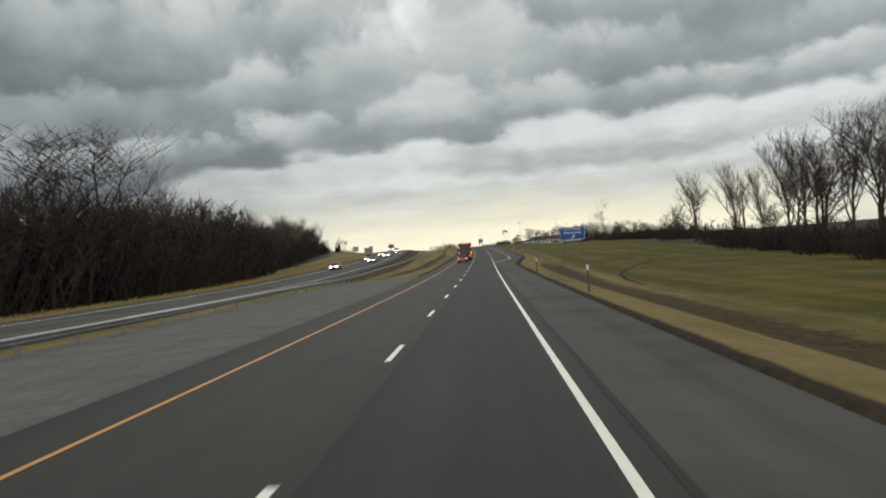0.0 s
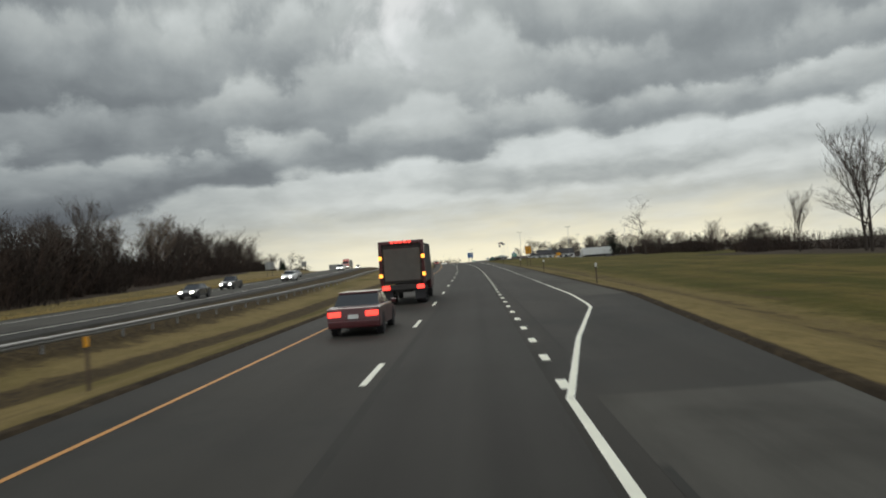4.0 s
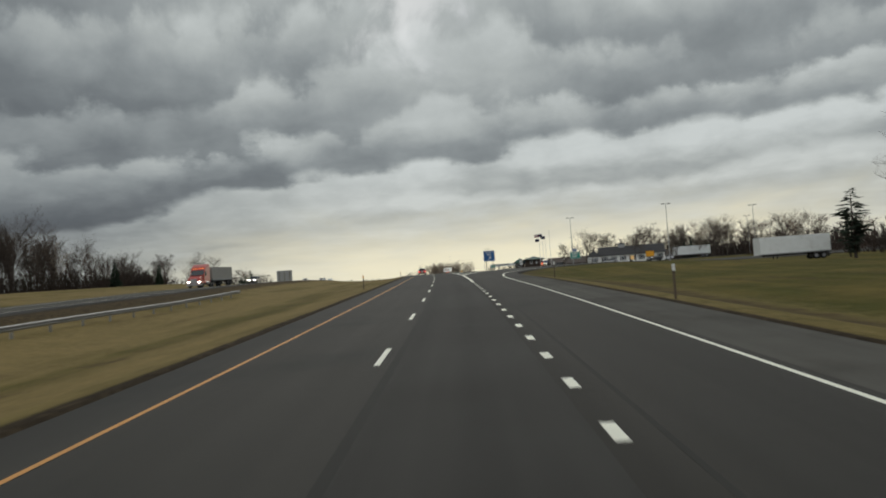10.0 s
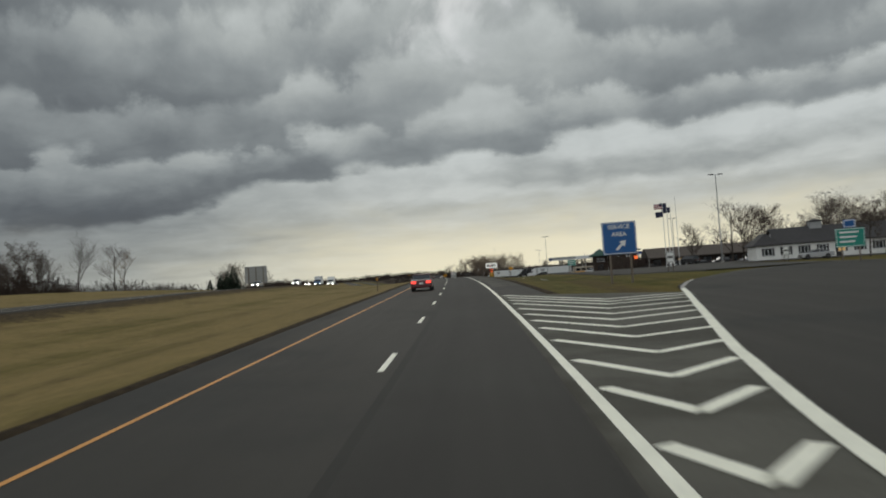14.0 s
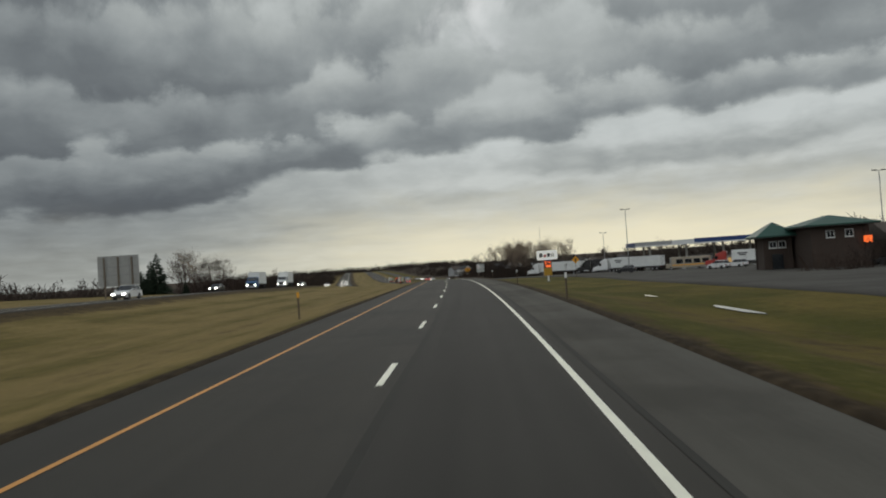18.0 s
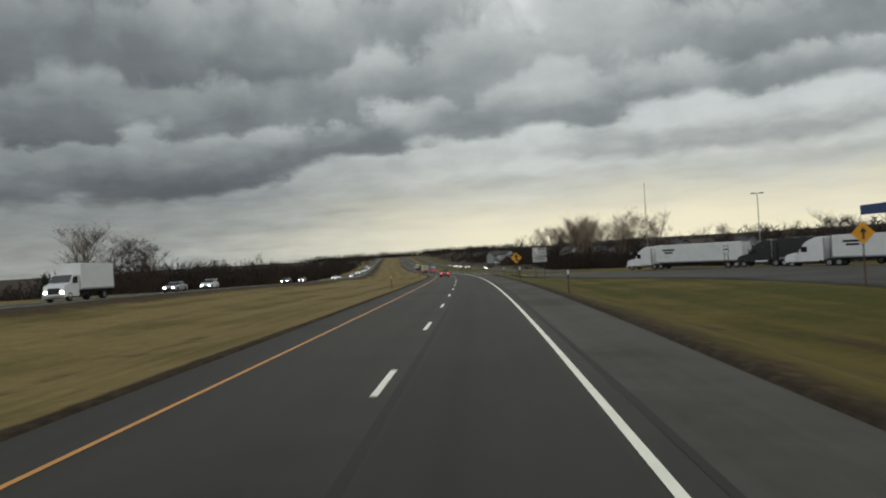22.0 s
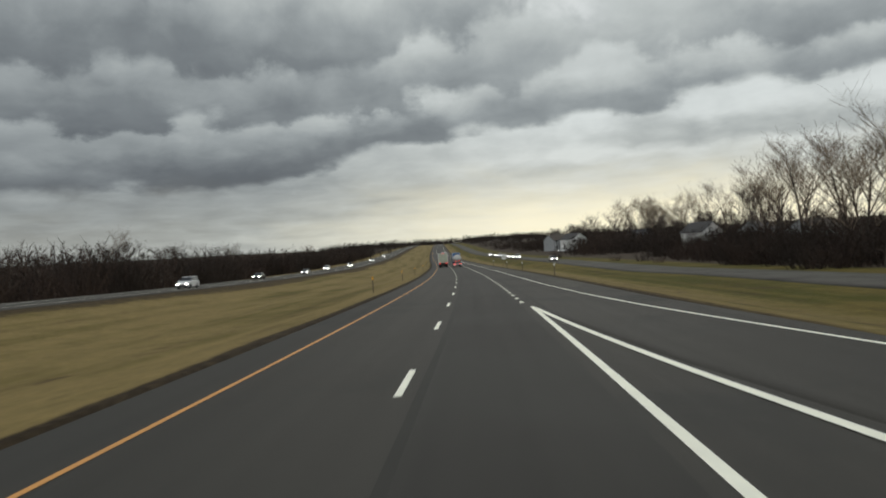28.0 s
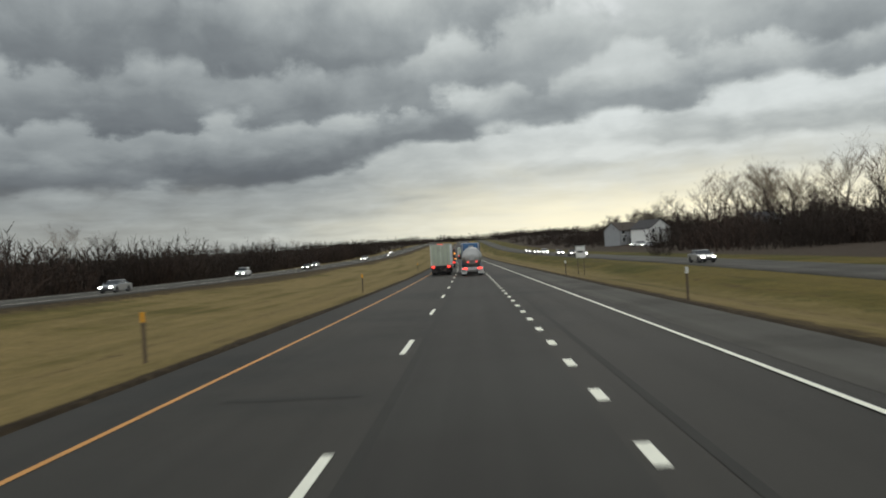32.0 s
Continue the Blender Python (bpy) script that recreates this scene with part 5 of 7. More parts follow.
def car(paint, shape="sedan", label="", tail=TAIL_OFF, head=HEAD):
    """A passenger car of about 4.7 m."""
    root = thing("car", label, "car")
    tall = shape != "sedan"
    L, W = (4.75, 1.86) if tall else (4.8, 1.80)
    hood, belt, top = (1.02, 1.12, 1.74) if tall else (.86, .95, 1.44)
    y0, y1 = -L / 2, L / 2
    tail_h = 1.05 if tall else .98
    side = [(y0 + .05, .30), (y0, .55), (y0 + .06, tail_h), (y0 + .75, tail_h + .04 if not tall else belt), (y1 - 1.35, belt), (y1 - .45, hood - .1), (y1 - .04, .66), (y1, .42), (y1 - .1, .26)]
    part("body", Pr(side, -W / 2, W / 2, bevel=.06), paint, root)
    if shape == "sedan":
        cab = [(y0 + .62, tail_h + .0), (y0 + 1.35, top - .03), (y1 - 2.15, top), (y1 - 1.25, belt - .03)]
    elif shape == "suv":
        cab = [(y0 + .12, tail_h), (y0 + .42, top - .05), (y1 - 2.2, top), (y1 - 1.35, belt - .03)]
    else:
        cab = [(y0 + 1.75, tail_h), (y0 + 1.85, top - .03), (y1 - 2.2, top), (y1 - 1.35, belt - .03)]
    bm = Pr(cab, -W / 2 + .10, W / 2 - .10, bevel=.04)
    for v in bm.verts:
        k = max(0.0, (v.co.z - belt) / (top - belt))
        v.co.x *= 1 - .14 * k
    part("window", bm, GLASS, root, "dark tinted windows")
    ry0, ry1 = cab[1][0], cab[2][0]
    part("roof", B(-W / 2 + .20, W / 2 - .20, ry0 - .02, ry1 + .05, top - .05, top + .03, bevel=.025), paint, root)
    for sx in (-1, 1):
        for f, yy in ((0, ry0 + .02), (1, (ry0 + ry1) / 2)):
            part("pillar", Tb((sx * (W / 2 - .10), yy + .02, belt - .02), (sx * (W / 2 - .22), yy + .04, top - .02), .035, .03, 6), paint, root)
        part("mirror", B(sx * (W / 2 + .02), sx * (W / 2 + .2), y1 - 1.62, y1 - 1.5, belt - .02, belt + .13, bevel=.03), paint, root)
    if shape == "pickup":
        part("bed_rim", B(-W / 2 + .04, W / 2 - .04, y0 + .1, y0 + 1.7, tail_h - .02, tail_h + .06, bevel=.02), DARK_TRIM, root)
    for sx in (-1, 1):
        for yy in (y0 + .95, y1 - .92):
            part("wheel_arch", Tb((sx * (W / 2 - .22), yy, .36), (sx * (W / 2 + .008), yy, .36), .40, .40, 16), DARK_TRIM, root)
            wheel(root, sx * (W / 2 - .08), yy, .34 if tall else .32, .2)
    part("bumper", B(-W / 2 + .02, W / 2 - .02, y0 - .06, y0 + .1, .32, .55, bevel=.04), paint if not tall else DARK_TRIM, root, "rear bumper")
    part("bumper", B(-W / 2 + .04, W / 2 - .04, y1 - .12, y1 + .05, .28, .50, bevel=.04), DARK_TRIM, root, "front bumper")
    part("grille", B(-.42, .42, y1 - .09, y1 + .015, .54, .68, bevel=.015), DARK_TRIM, root)
    part("number_plate", B(-.17, .17, y0 - .075, y0 + .02, .62, .76), SIGN_WHITE, root, "pale blank plate")
    lamp_pair(root, "tail_light", W / 2 - .26, y0 + .0, .78, .42, .17, tail, "red tail light")
    lamp_pair(root, "head_light", W / 2 - .30, y1 - .06, .68, .36, .16, head, "lit white headlight")
    return root


def truck_tractor(root, paint, y0, sleeper=True, head=HEAD):
    """A conventional tractor unit whose rear frame starts at y0; about 8 m long."""
    y1 = y0 + 8.2
    part("chassis", B(-.45, .45, y0, y1 - .6, .62, .92, bevel=.02), CHASSIS, root)
    part("hood", Pr([(y1 - 2.1, .75), (y1 - 2.1, 2.05), (y1 - 1.2, 1.9), (y1 - .25, 1.62), (y1 - .05, 1.2), (y1 - .1, .6), (y1 - .6, .55)], -1.02, 1.02, bevel=.08), paint, root)
    part("cab", Pr([(y1 - 3.7, .7), (y1 - 3.7, 3.05), (y1 - 2.75, 3.0), (y1 - 2.0, 2.0), (y1 - 2.0, .7)], -1.22, 1.22, bevel=.06), paint, root)
    if sleeper:
        part("sleeper", Pr([(y1 - 5.4, .8), (y1 - 5.4, 3.95), (y1 - 4.5, 3.98), (y1 - 3.3, 3.5), (y1 - 2.7, 3.0), (y1 - 3.6, 2.9), (y1 - 3.6, .8)], -1.22, 1.22, bevel=.07), paint, root)
    part("windscreen", Pr([(y1 - 2.80, 2.93), (y1 - 2.70, 2.97), (y1 - 1.97, 2.12), (y1 - 2.04, 2.06)], -1.08, 1.08), GLASS, root, "dark windscreen")
    for sx in (-1, 1):
        part("side_window", B(sx * 1.2, sx * 1.235, y1 - 3.3, y1 - 2.45, 2.0, 2.75, bevel=.01), GLASS, root, "dark side window")
        part("mirror", B(sx * 1.30, sx * 1.48, y1 - 2.2, y1 - 2.1, 1.9, 2.7, bevel=.03), DARK_TRIM, root)
        part("fuel_tank", Tb((sx * 1.0, y1 - 4.9, .75), (sx * 1.0, y1 - 3.0, .75), .32, .32, 14), CHROME, root, "chrome fuel tank")
        part("exhaust_stack", Tb((sx * 1.05, y1 - 5.5, .9), (sx * 1.05, y1 - 5.5, 3.9), .07, .07, 8), CHROME, root)
        wheel(root, sx * .98, y1 - 1.1, .52, .3)
        for yy in (y0 + .9, y0 + 2.15):
            wheel(root, sx * .92, yy, .52, .5)
        part("fender", Pr([(y1 - 1.75, .7), (y1 - 1.65, 1.12), (y1 - 1.1, 1.25), (y1 - .45, 1.1), (y1 - .35, .75)], sx * .82, sx * 1.22, bevel=.03), paint, root)
    part("grille", B(-.55, .55, y1 - .12, y1 + .0, .75, 1.5, bevel=.03), CHROME, root)
    part("bumper", B(-1.2, 1.2, y1 - .25, y1 + .08, .35, .72, bevel=.06), CHROME if sleeper else DARK_TRIM, root)
    lamp_pair(root, "head_light", .88, y1 - .12, 1.0, .34, .24, head, "lit white headlight")
    for k in range(5):
        part("marker_lamp", B(-.8 + .4 * k - .05, -.8 + .4 * k + .05, y1 - 2.95, y1 - 2.85, 3.0 if not sleeper else 3.18, 3.08 if not sleeper else 3.26), AMBER, root, "amber roof marker lamp")
    return y1


def trailer(root, y0, length, skin, rear=None, tail=TAIL, ribs=True, width=2.59, top=4.1, wheels=True):
    """A van trailer from y0 forward."""
    w = width / 2
    part("trailer_body", B(-w, w, y0, y0 + length, 1.15, top, bevel=.03), skin, root)
    if ribs:
        for k in range(int(length / 1.22)):
            for sx in (-1, 1):
                part("side_rib", B(sx * (w - .002), sx * (w + .016), y0 + .4 + 1.22 * k, y0 + .44 + 1.22 * k, 1.2, top - .1), skin, root)
    for sx in (-1, 1):
        part("rear_door", B(sx * .02, sx * (w - .1), y0 - .045, y0 + .01, 1.28, top - .12, bevel=.015), rear or skin, root, "rear door leaf")
        for xx in (.35, .85):
            part("lock_rod", Tb((sx * xx, y0 - .075, 1.3), (sx * xx, y0 - .075, top - .15), .02, .02, 6), GALV, root)
        part("side_rail", B(sx * (w - .01), sx * (w + .02), y0, y0 + length, 1.12, 1.3), GALV, root)
        part("mud_flap", B(sx * .62, sx * 1.25, y0 + .3, y0 + .33, .3, 1.1), DARK_TRIM, root)
        part("landing_leg", B(sx * .75 - .06, sx * .75 + .06, y0 + length - 3.1, y0 + length - 2.95, .35, 1.15), CHASSIS, root)
    part("rear_frame", B(-w, w, y0 - .03, y0 + .05, top - .13, top, bevel=.01), GALV, root)
    part("rear_sill", B(-w, w, y0 - .05, y0 + .06, .98, 1.24, bevel=.01), CHASSIS, root)
    part("underride_bar", B(-1.15, 1.15, y0 - .02, y0 + .08, .48, .60), CHASSIS, root)
    for sx in (-1, 1):
        part("underride_post", B(sx * .7 - .05, sx * .7 + .05, y0, y0 + .07, .55, 1.0), CHASSIS, root)
    part("chassis", B(-.55, .55, y0 + .2, y0 + length - 1.0, .85, 1.14), CHASSIS, root)
    if wheels:
        for sx in (-1, 1):
            for yy in (y0 + 1.2, y0 + 2.5):
                wheel(root, sx * .95, yy, .52, .55)
    lamp_pair(root, "tail_light", 1.0, y0 - .05, 1.08, .42, .2, tail, "red tail light")
    for k in (-.25, 0, .25):
        part("marker_lamp", B(k - .06, k + .06, y0 - .06, y0 - .02, top - .1, top - .03), tail, root, "red marker lamp")


def semi_truck(paint, skin, label, rear=None, tail=TAIL_OFF, head=HEAD, length=16.0, top=4.1, logo=True):
    root = thing("semi_truck", label, "truck")
    trailer(root, -11.0, length, skin, rear, tail, True, 2.59, top)
    truck_tractor(root, paint, -11.0 + length - 1.6, True, head)
    if logo:
        for sx in (-1, 1):
            for k, (ya, yb, z) in enumerate(((1.2, 3.6, 3.1), (1.6, 3.2, 2.65))):
                part("lettering_bar", B(sx * 1.312, sx * 1.322, ya, yb, z, z + .28), DARK_TRIM, root, "dark blurred lettering bar")
    return root


def box_truck(paint, skin, label, head=HEAD, tail=TAIL_OFF):
    """A rigid box lorry, about 10 m."""
    root = thing("box_truck", label, "truck")
    trailer(root, -5.0, 7.0, skin, None, tail, False, 2.5, 3.9, False)
    part("chassis", B(-.45, .45, -4.8, 4.0, .62, .92), CHASSIS, root)
    part("cab", Pr([(2.2, .7), (2.2, 2.75), (3.2, 2.75), (3.9, 1.9), (4.9, 1.65), (5.05, .9), (5.0, .5), (2.2, .5)], -1.12, 1.12, bevel=.07), paint, root)
    part("windscreen", Pr([(3.14, 2.68), (3.24, 2.70), (3.95, 1.96), (3.86, 1.92)], -1.0, 1.0), GLASS, root)
    for sx in (-1, 1):
        part("side_window", B(sx * 1.1, sx * 1.135, 2.5, 3.3, 1.85, 2.5, bevel=.01), GLASS, root)
        part("mirror", B(sx * 1.2, sx * 1.36, 3.5, 3.6, 1.8, 2.4, bevel=.03), DARK_TRIM, root)
        wheel(root, sx * .98, 4.0, .48, .3)
        wheel(root, sx * .92, -3.0, .48, .5)
    part("grille", B(-.6, .6, 4.95, 5.07, .8, 1.4, bevel=.03), DARK_TRIM, root)
    part("bumper", B(-1.15, 1.15, 4.9, 5.2, .35, .7, bevel=.05), CHROME, root)
    lamp_pair(root, "head_light", .85, 5.02, .98, .34, .24, head, "lit white headlight")
    return root


def dump_truck(label, paint=PAINT_RED):
    """A high-sided dark tipper with red lamps along the top of its tail."""
    root = thing("dump_truck", label, "truck")
    part("dump_body", B(-1.25, 1.25, -4.6, 2.0, 1.2, 3.5, bevel=.10), CHASSIS, root, "dark grimy tipper body")
    part("tailgate", B(-1.05, 1.05, -4.68, -4.58, 1.35, 3.2, bevel=.06), material("grimy_tailgate", (.12, .11, .095), .8, spread=.25, scale=1.5), root, "grey grimy tailgate")
    for sx in (-1, 1):
        part("body_post", B(sx * 1.12, sx * 1.30, -4.74, -4.5, 1.1, 3.55, bevel=.03), paint, root)
        part("amber_lamp", B(sx * 1.22 - .09, sx * 1.22 + .09, -4.80, -4.72, 2.6, 2.8), AMBER, root, "amber warning lamp")
        part("amber_lamp", B(sx * 1.22 - .09, sx * 1.22 + .09, -4.80, -4.72, 1.6, 1.8), AMBER, root, "amber warning lamp")
        for yy in (-3.6, -2.3):
            wheel(root, sx * .92, yy, .52, .55)
        wheel(root, sx * 1.0, 3.4, .52, .3)
        part("mud_flap", B(sx * .62, sx * 1.22, -4.5, -4.47, .3, 1.1), DARK_TRIM, root)
    part("top_rail", B(-1.3, 1.3, -4.72, -4.5, 3.45, 3.65, bevel=.03), paint, root)
    for k in (-.5, -.25, 0, .25, .5):
        part("marker_lamp", B(k - .08, k + .08, -4.80, -4.72, 3.5, 3.62), TAIL, root, "red top marker lamp")
    part("chassis", B(-.5, .5, -4.5, 4.2, .7, 1.2), CHASSIS, root)
    part("cab", Pr([(2.1, .8), (2.1, 3.0), (3.0, 3.0), (3.6, 2.0), (4.7, 1.8), (4.85, .7), (2.1, .6)], -1.2, 1.2, bevel=.08), paint, root)
    part("windscreen", Pr([(2.95, 2.9), (3.05, 2.93), (3.65, 2.06), (3.55, 2.02)], -1.05, 1.05), GLASS, root)
    part("rear_sill", B(-1.25, 1.25, -4.7, -4.5, .85, 1.15, bevel=.02), CHASSIS, root)
    lamp_pair(root, "tail_light", .98, -4.70, 1.0, .42, .24, TAIL, "lit red tail light")
    return root


def tank_truck(label):
    """A steel tank semi-trailer behind a blue tractor."""
    root = thing("tank_truck", label, "truck")
    bm = bmesh.new()
    n = 24
    prof = [(-9.0, .35), (-8.9, .85), (-8.6, 1.1), (-8.4, 1.16), (2.4, 1.16), (2.7, .85), (2.8, .3)]
    rings = [[bm.verts.new((math.cos(k * math.tau / n) * r, y, 2.15 + math.sin(k * math.tau / n) * r)) for k in range(n)] for y, r in prof]
    for a, b in zip(rings, rings[1:]):
        for k in range(n):
            bm.faces.new((a[k], b[k], b[(k + 1) % n], a[(k + 1) % n]))
    bm.faces.new(rings[0])
    bm.faces.new(rings[-1][::-1])
    bmesh.ops.recalc_face_normals(bm, faces=bm.faces)
    part("tank", bm, STEEL_TANK, root, "brushed steel tank")
    for y in (-8.2, -5.5, -2.8, -.1, 2.2):
        part("tank_band", Tb((0, y - .05, 2.15), (0, y + .05, 2.15), 1.19, 1.19, 24), GALV, root)
    part("walkway", B(-.3, .3, -7.5, 1.5, 3.30, 3.36), GALV, root)
    part("hatch", Tb((0, -3, 3.2), (0, -3, 3.55), .32, .32, 12), GALV, root)
    part("chassis", B(-.5, .5, -8.9, 2.0, .75, 1.05), CHASSIS, root)
    part("rear_bumper", B(-1.2, 1.2, -9.25, -9.0, .62, 1.0, bevel=.03), CHROME, root)
    for sx in (-1, 1):
        for yy in (-8.0, -6.7):
            wheel(root, sx * .95, yy, .52, .55, CHROME)
        part("mud_flap", B(sx * .65, sx * 1.25, -8.95, -8.92, .25, 1.0), SIGN_WHITE, root, "pale mud flap")
    lamp_pair(root, "tail_light", .85, -9.26, .86, .5, .22, TAIL, "lit red tail light")
    lamp_pair(root, "marker_lamp", .5, -8.98, 1.6, .16, .12, TAIL, "red marker lamp")
    truck_tractor(root, PAINT_BLUE, .6, True, HEAD)
    return root


def on_road(s, o, dz=0.0, turn=0.0):
    g = math.degrees(math.atan(np.interp(s, ST, GR)))
    return pose(*road_point(s, o, dz), g, 0, heading(s)) @ pose(0, 0, 0, 0, 0, turn)


# traffic ahead in the passing lane and at the far end
red_car = car(PAINT_RED, "sedan", "dark red sedan with lit red tail lights on the highway", TAIL)
red_car.matrix_basis = on_road(139, -1.85)
tipper = dump_truck("dark high-sided tipper truck with red and amber lamps")
tipper.matrix_basis = on_road(158, -1.75)
lead = semi_truck(PAINT_WHITE, PAINT_TRAILER, "pale semi-trailer with greenish rear doors and lit tail lights", PAINT_GREENISH, TAIL, HEAD, 14.6, 4.0, False)
lead.matrix_basis = on_road(1005, -1.85)
tanker = tank_truck("steel tank truck with a blue tractor and lit tail lights")
tanker.matrix_basis = on_road(994, 2.05)
copy_thing(tipper, on_road(1046, -1.7))
copy_thing(red_car, on_road(1026, -1.9))
copy_thing(lead, on_road(1170, 1.9))
for s in (456, 763.5):
    copy_thing(red_car, on_road(s, -1.85))

# oncoming traffic
silver = car(PAINT_SILVER, "sedan", "silver sedan with lit headlights on the opposite carriageway")
white_suv = car(PAINT_WHITE, "suv", "white sport utility vehicle with lit headlights on the opposite carriageway")
black_pickup = car(PAINT_BLACK, "pickup", "black pickup truck with lit headlights on the opposite carriageway")
dark_car = car(PAINT_BLACK, "sedan", "dark sedan with lit headlights on the opposite carriageway")


def oncoming(ob, s, lane, fresh=False):
    m = on_road(s, lerp(s, OPP_O) + lane, lerp(s, OPP_Z), 180)
    if fresh:
        ob.matrix_basis = m
        return ob
    return copy_thing(ob, m)


oncoming(silver, 149, -1.8, True)
oncoming(white_suv, 236, 1.8, True)
oncoming(black_pickup, 212, -1.8, True)
oncoming(dark_car, 186, 1.8, True)
for i, (s, lane) in enumerate(((262, -1.8), (322, 1.8), (436, 1.6), (560, -1.8), (592, 1.8), (640, -1.7), (716, 1.8), (742, -1.8), (790, 1.8), (834, -1.8), (893, 1.8), (948, -1.8), (985, 1.8), (1046, -1.8), (1090, 1.8), (1120, -1.8), (1205, 1.8), (1240, -1.8), (1300, 1.8), (1360, -1.8))):
    oncoming((silver, white_suv, dark_car)[i % 3], s, lane)
red_semi = semi_truck(PAINT_BRIGHT_RED, material("grey_trailer_tarp", (.30, .29, .26), .8, spread=.15), "red tractor with a grey tarped trailer on the opposite carriageway", None, TAIL_OFF, HEAD, 13.0, 3.5, False)
oncoming(red_semi, 412, -1.8, True)
blue_box = box_truck(PAINT_BLUE, PAINT_TRAILER, "blue truck with a white box body on the opposite carriageway")
oncoming(blue_box, 672, -1.7, True)
white_box = box_truck(PAINT_WHITE, PAINT_TRAILER, "white box truck on the opposite carriageway")
oncoming(white_box, 690, 1.6, True)

# cars on the side road
for i, (s, q) in enumerate(((986, 2.5), (1066, 2.5), (1078, 2.4), (1100, 2.6), (1130, 2.5), (1152, 2.4), (1180, 2.5))):
    ob = copy_thing((silver, white_suv, dark_car)[i % 3], on_road(s, lerp(s, SIDE_L) + q, rel(s, lerp(s, SIDE_L) + q) + .1, 180))
    tagged(ob, "car with lit headlights on the side road")


# ---- signs, posts, rails ----
def lettering(text, size, parent, mat, m, name="lettering", bold=0.0):
    """Raised letters on a sign face: local x right, z up, facing -y."""
    cu = bpy.data.curves.new(name, "FONT")
    cu.body, cu.size, cu.align_x, cu.align_y, cu.extrude, cu.offset = text, size, "CENTER", "CENTER", .004, bold
    ob = bpy.data.objects.new(name, cu)
    me = bpy.data.meshes.new_from_object(ob)
    bpy.data.objects.remove(ob)
    me.materials.append(mat)
    out = new(name, me)
    out.parent = parent
    out.matrix_basis = m @ pose(0, 0, 0, 90, 0, 0)
    return out


def arrow(parent, mat, cx, cz, size, angle, y, name="arrow"):
    """A flat arrow on a sign face, pointing along angle (degrees from right)."""
    bm = bmesh.new()
    pts = [(-.5, -.09), (.08, -.09), (.08, -.28), (.5, 0), (.08, .28), (.08, .09), (-.5, .09)]
    a = radians(angle)
    front, back = [], []
    for px, pz in pts:
        x, z = cx + size * (px * math.cos(a) - pz * math.sin(a)), cz + size * (px * math.sin(a) + pz * math.cos(a))
        front.append(bm.verts.new((x, y - .008, z)))
        back.append(bm.verts.new((x, y, z)))
    bm.faces.new(front)
    for k in range(len(pts)):
        bm.faces.new((front[k], back[k], back[(k + 1) % len(pts)], front[(k + 1) % len(pts)]))
    return part(name, bm, mat, parent)


def panel(parent, x0, x1, z0, z1, mat, border=None, y=0.0, name="sign_panel", r=.08):
    bm = B(x0, x1, y - .02, y + .02, z0, z1, bevel=.012)
    ob = part(name, bm, mat, parent)
    if border:
        b = .045
        for a0, a1, c0, c1 in ((x0 + b, x1 - b, z1 - 2 * b, z1 - b), (x0 + b, x1 - b, z0 + b, z0 + 2 * b), (x0 + b, x0 + 2 * b, z0 + 2 * b, z1 - 2 * b), (x1 - 2 * b, x1 - b, z0 + 2 * b, z1 - 2 * b)):
            part("border", B(a0, a1, y - .026, y - .018, c0, c1), border, ob)
    part("sign_back", B(x0 + .01, x1 - .01, y + .021, y + .03, z0 + .01, z1 - .01), SIGN_BACK, parent)
    return ob


def post(parent, x, z1, mat=WOOD_POST, r=.06, y=.08, depth=-2.6, square=True):
    bm = B(x - r, x + r, y - r, y + r, depth, z1, bevel=.008) if square else Tb((x, y, depth), (x, y, z1), r, r, 8)
    return part("post", bm, mat, parent)


def sign_root(s, o, label, turn=0.0, cat="road sign", name="road_sign"):
    return thing(name, label, cat, pose(*road_point(s, o, 0), 0, 0, heading(s) + turn))


# blue service area signs
g = sign_root(131, 18.2, "large blue service area sign with white letters on two timber posts", -3)
panel(g, -2.2, 2.2, 2.95, 5.2, SIGN_BLUE, SIGN_WHITE)
lettering("SCOTTSVILLE", .50, g, SIGN_WHITE, pose(0, -.03, 4.78), "lettering", .008)
lettering("SERVICE AREA", .48, g, SIGN_WHITE, pose(0, -.03, 4.17), "lettering", .008)
arrow(g, SIGN_WHITE, .1, 3.5, .9, 45, -.022)
post(g, -1.6, 5.0, r=.09)
post(g, 1.45, 5.0, r=.09)
g = sign_root(445, 13.45, "blue service area sign with a white arrow on two posts", -3)
panel(g, -1.25, 1.25, 2.0, 4.4, SIGN_BLUE, SIGN_WHITE)
lettering("SERVICE", .44, g, SIGN_WHITE, pose(0, -.03, 4.02), "lettering", .008)
lettering("AREA", .44, g, SIGN_WHITE, pose(0, -.03, 3.48), "lettering", .008)
arrow(g, SIGN_WHITE, .1, 2.68, 1.0, 45, -.022)
post(g, -.75, 4.3, r=.07)
post(g, .75, 4.3, r=.07)
# amber ramp speed sign
g = sign_root(276.5, 16.25, "amber ramp speed sign with dark numerals on two posts", -2)
panel(g, -.68, .68, 1.8, 3.6, SIGN_ORANGE, SIGN_BLACK)
lettering("30", .62, g, SIGN_BLACK, pose(.03, -.03, 2.68), "numerals", .012)
part("lettering_bar", B(-.5, .35, -.03, -.02, 3.33, 3.45), SIGN_BLACK, g, "small dark lettering bar")
part("lettering_bar", B(-.15, .5, -.03, -.02, 1.98, 2.1), SIGN_BLACK, g, "small dark lettering bar")
part("divider", B(-.6, .6, -.03, -.02, 3.15, 3.18), SIGN_BLACK, g)
post(g, -.35, 3.5, POST_BROWN, .05)
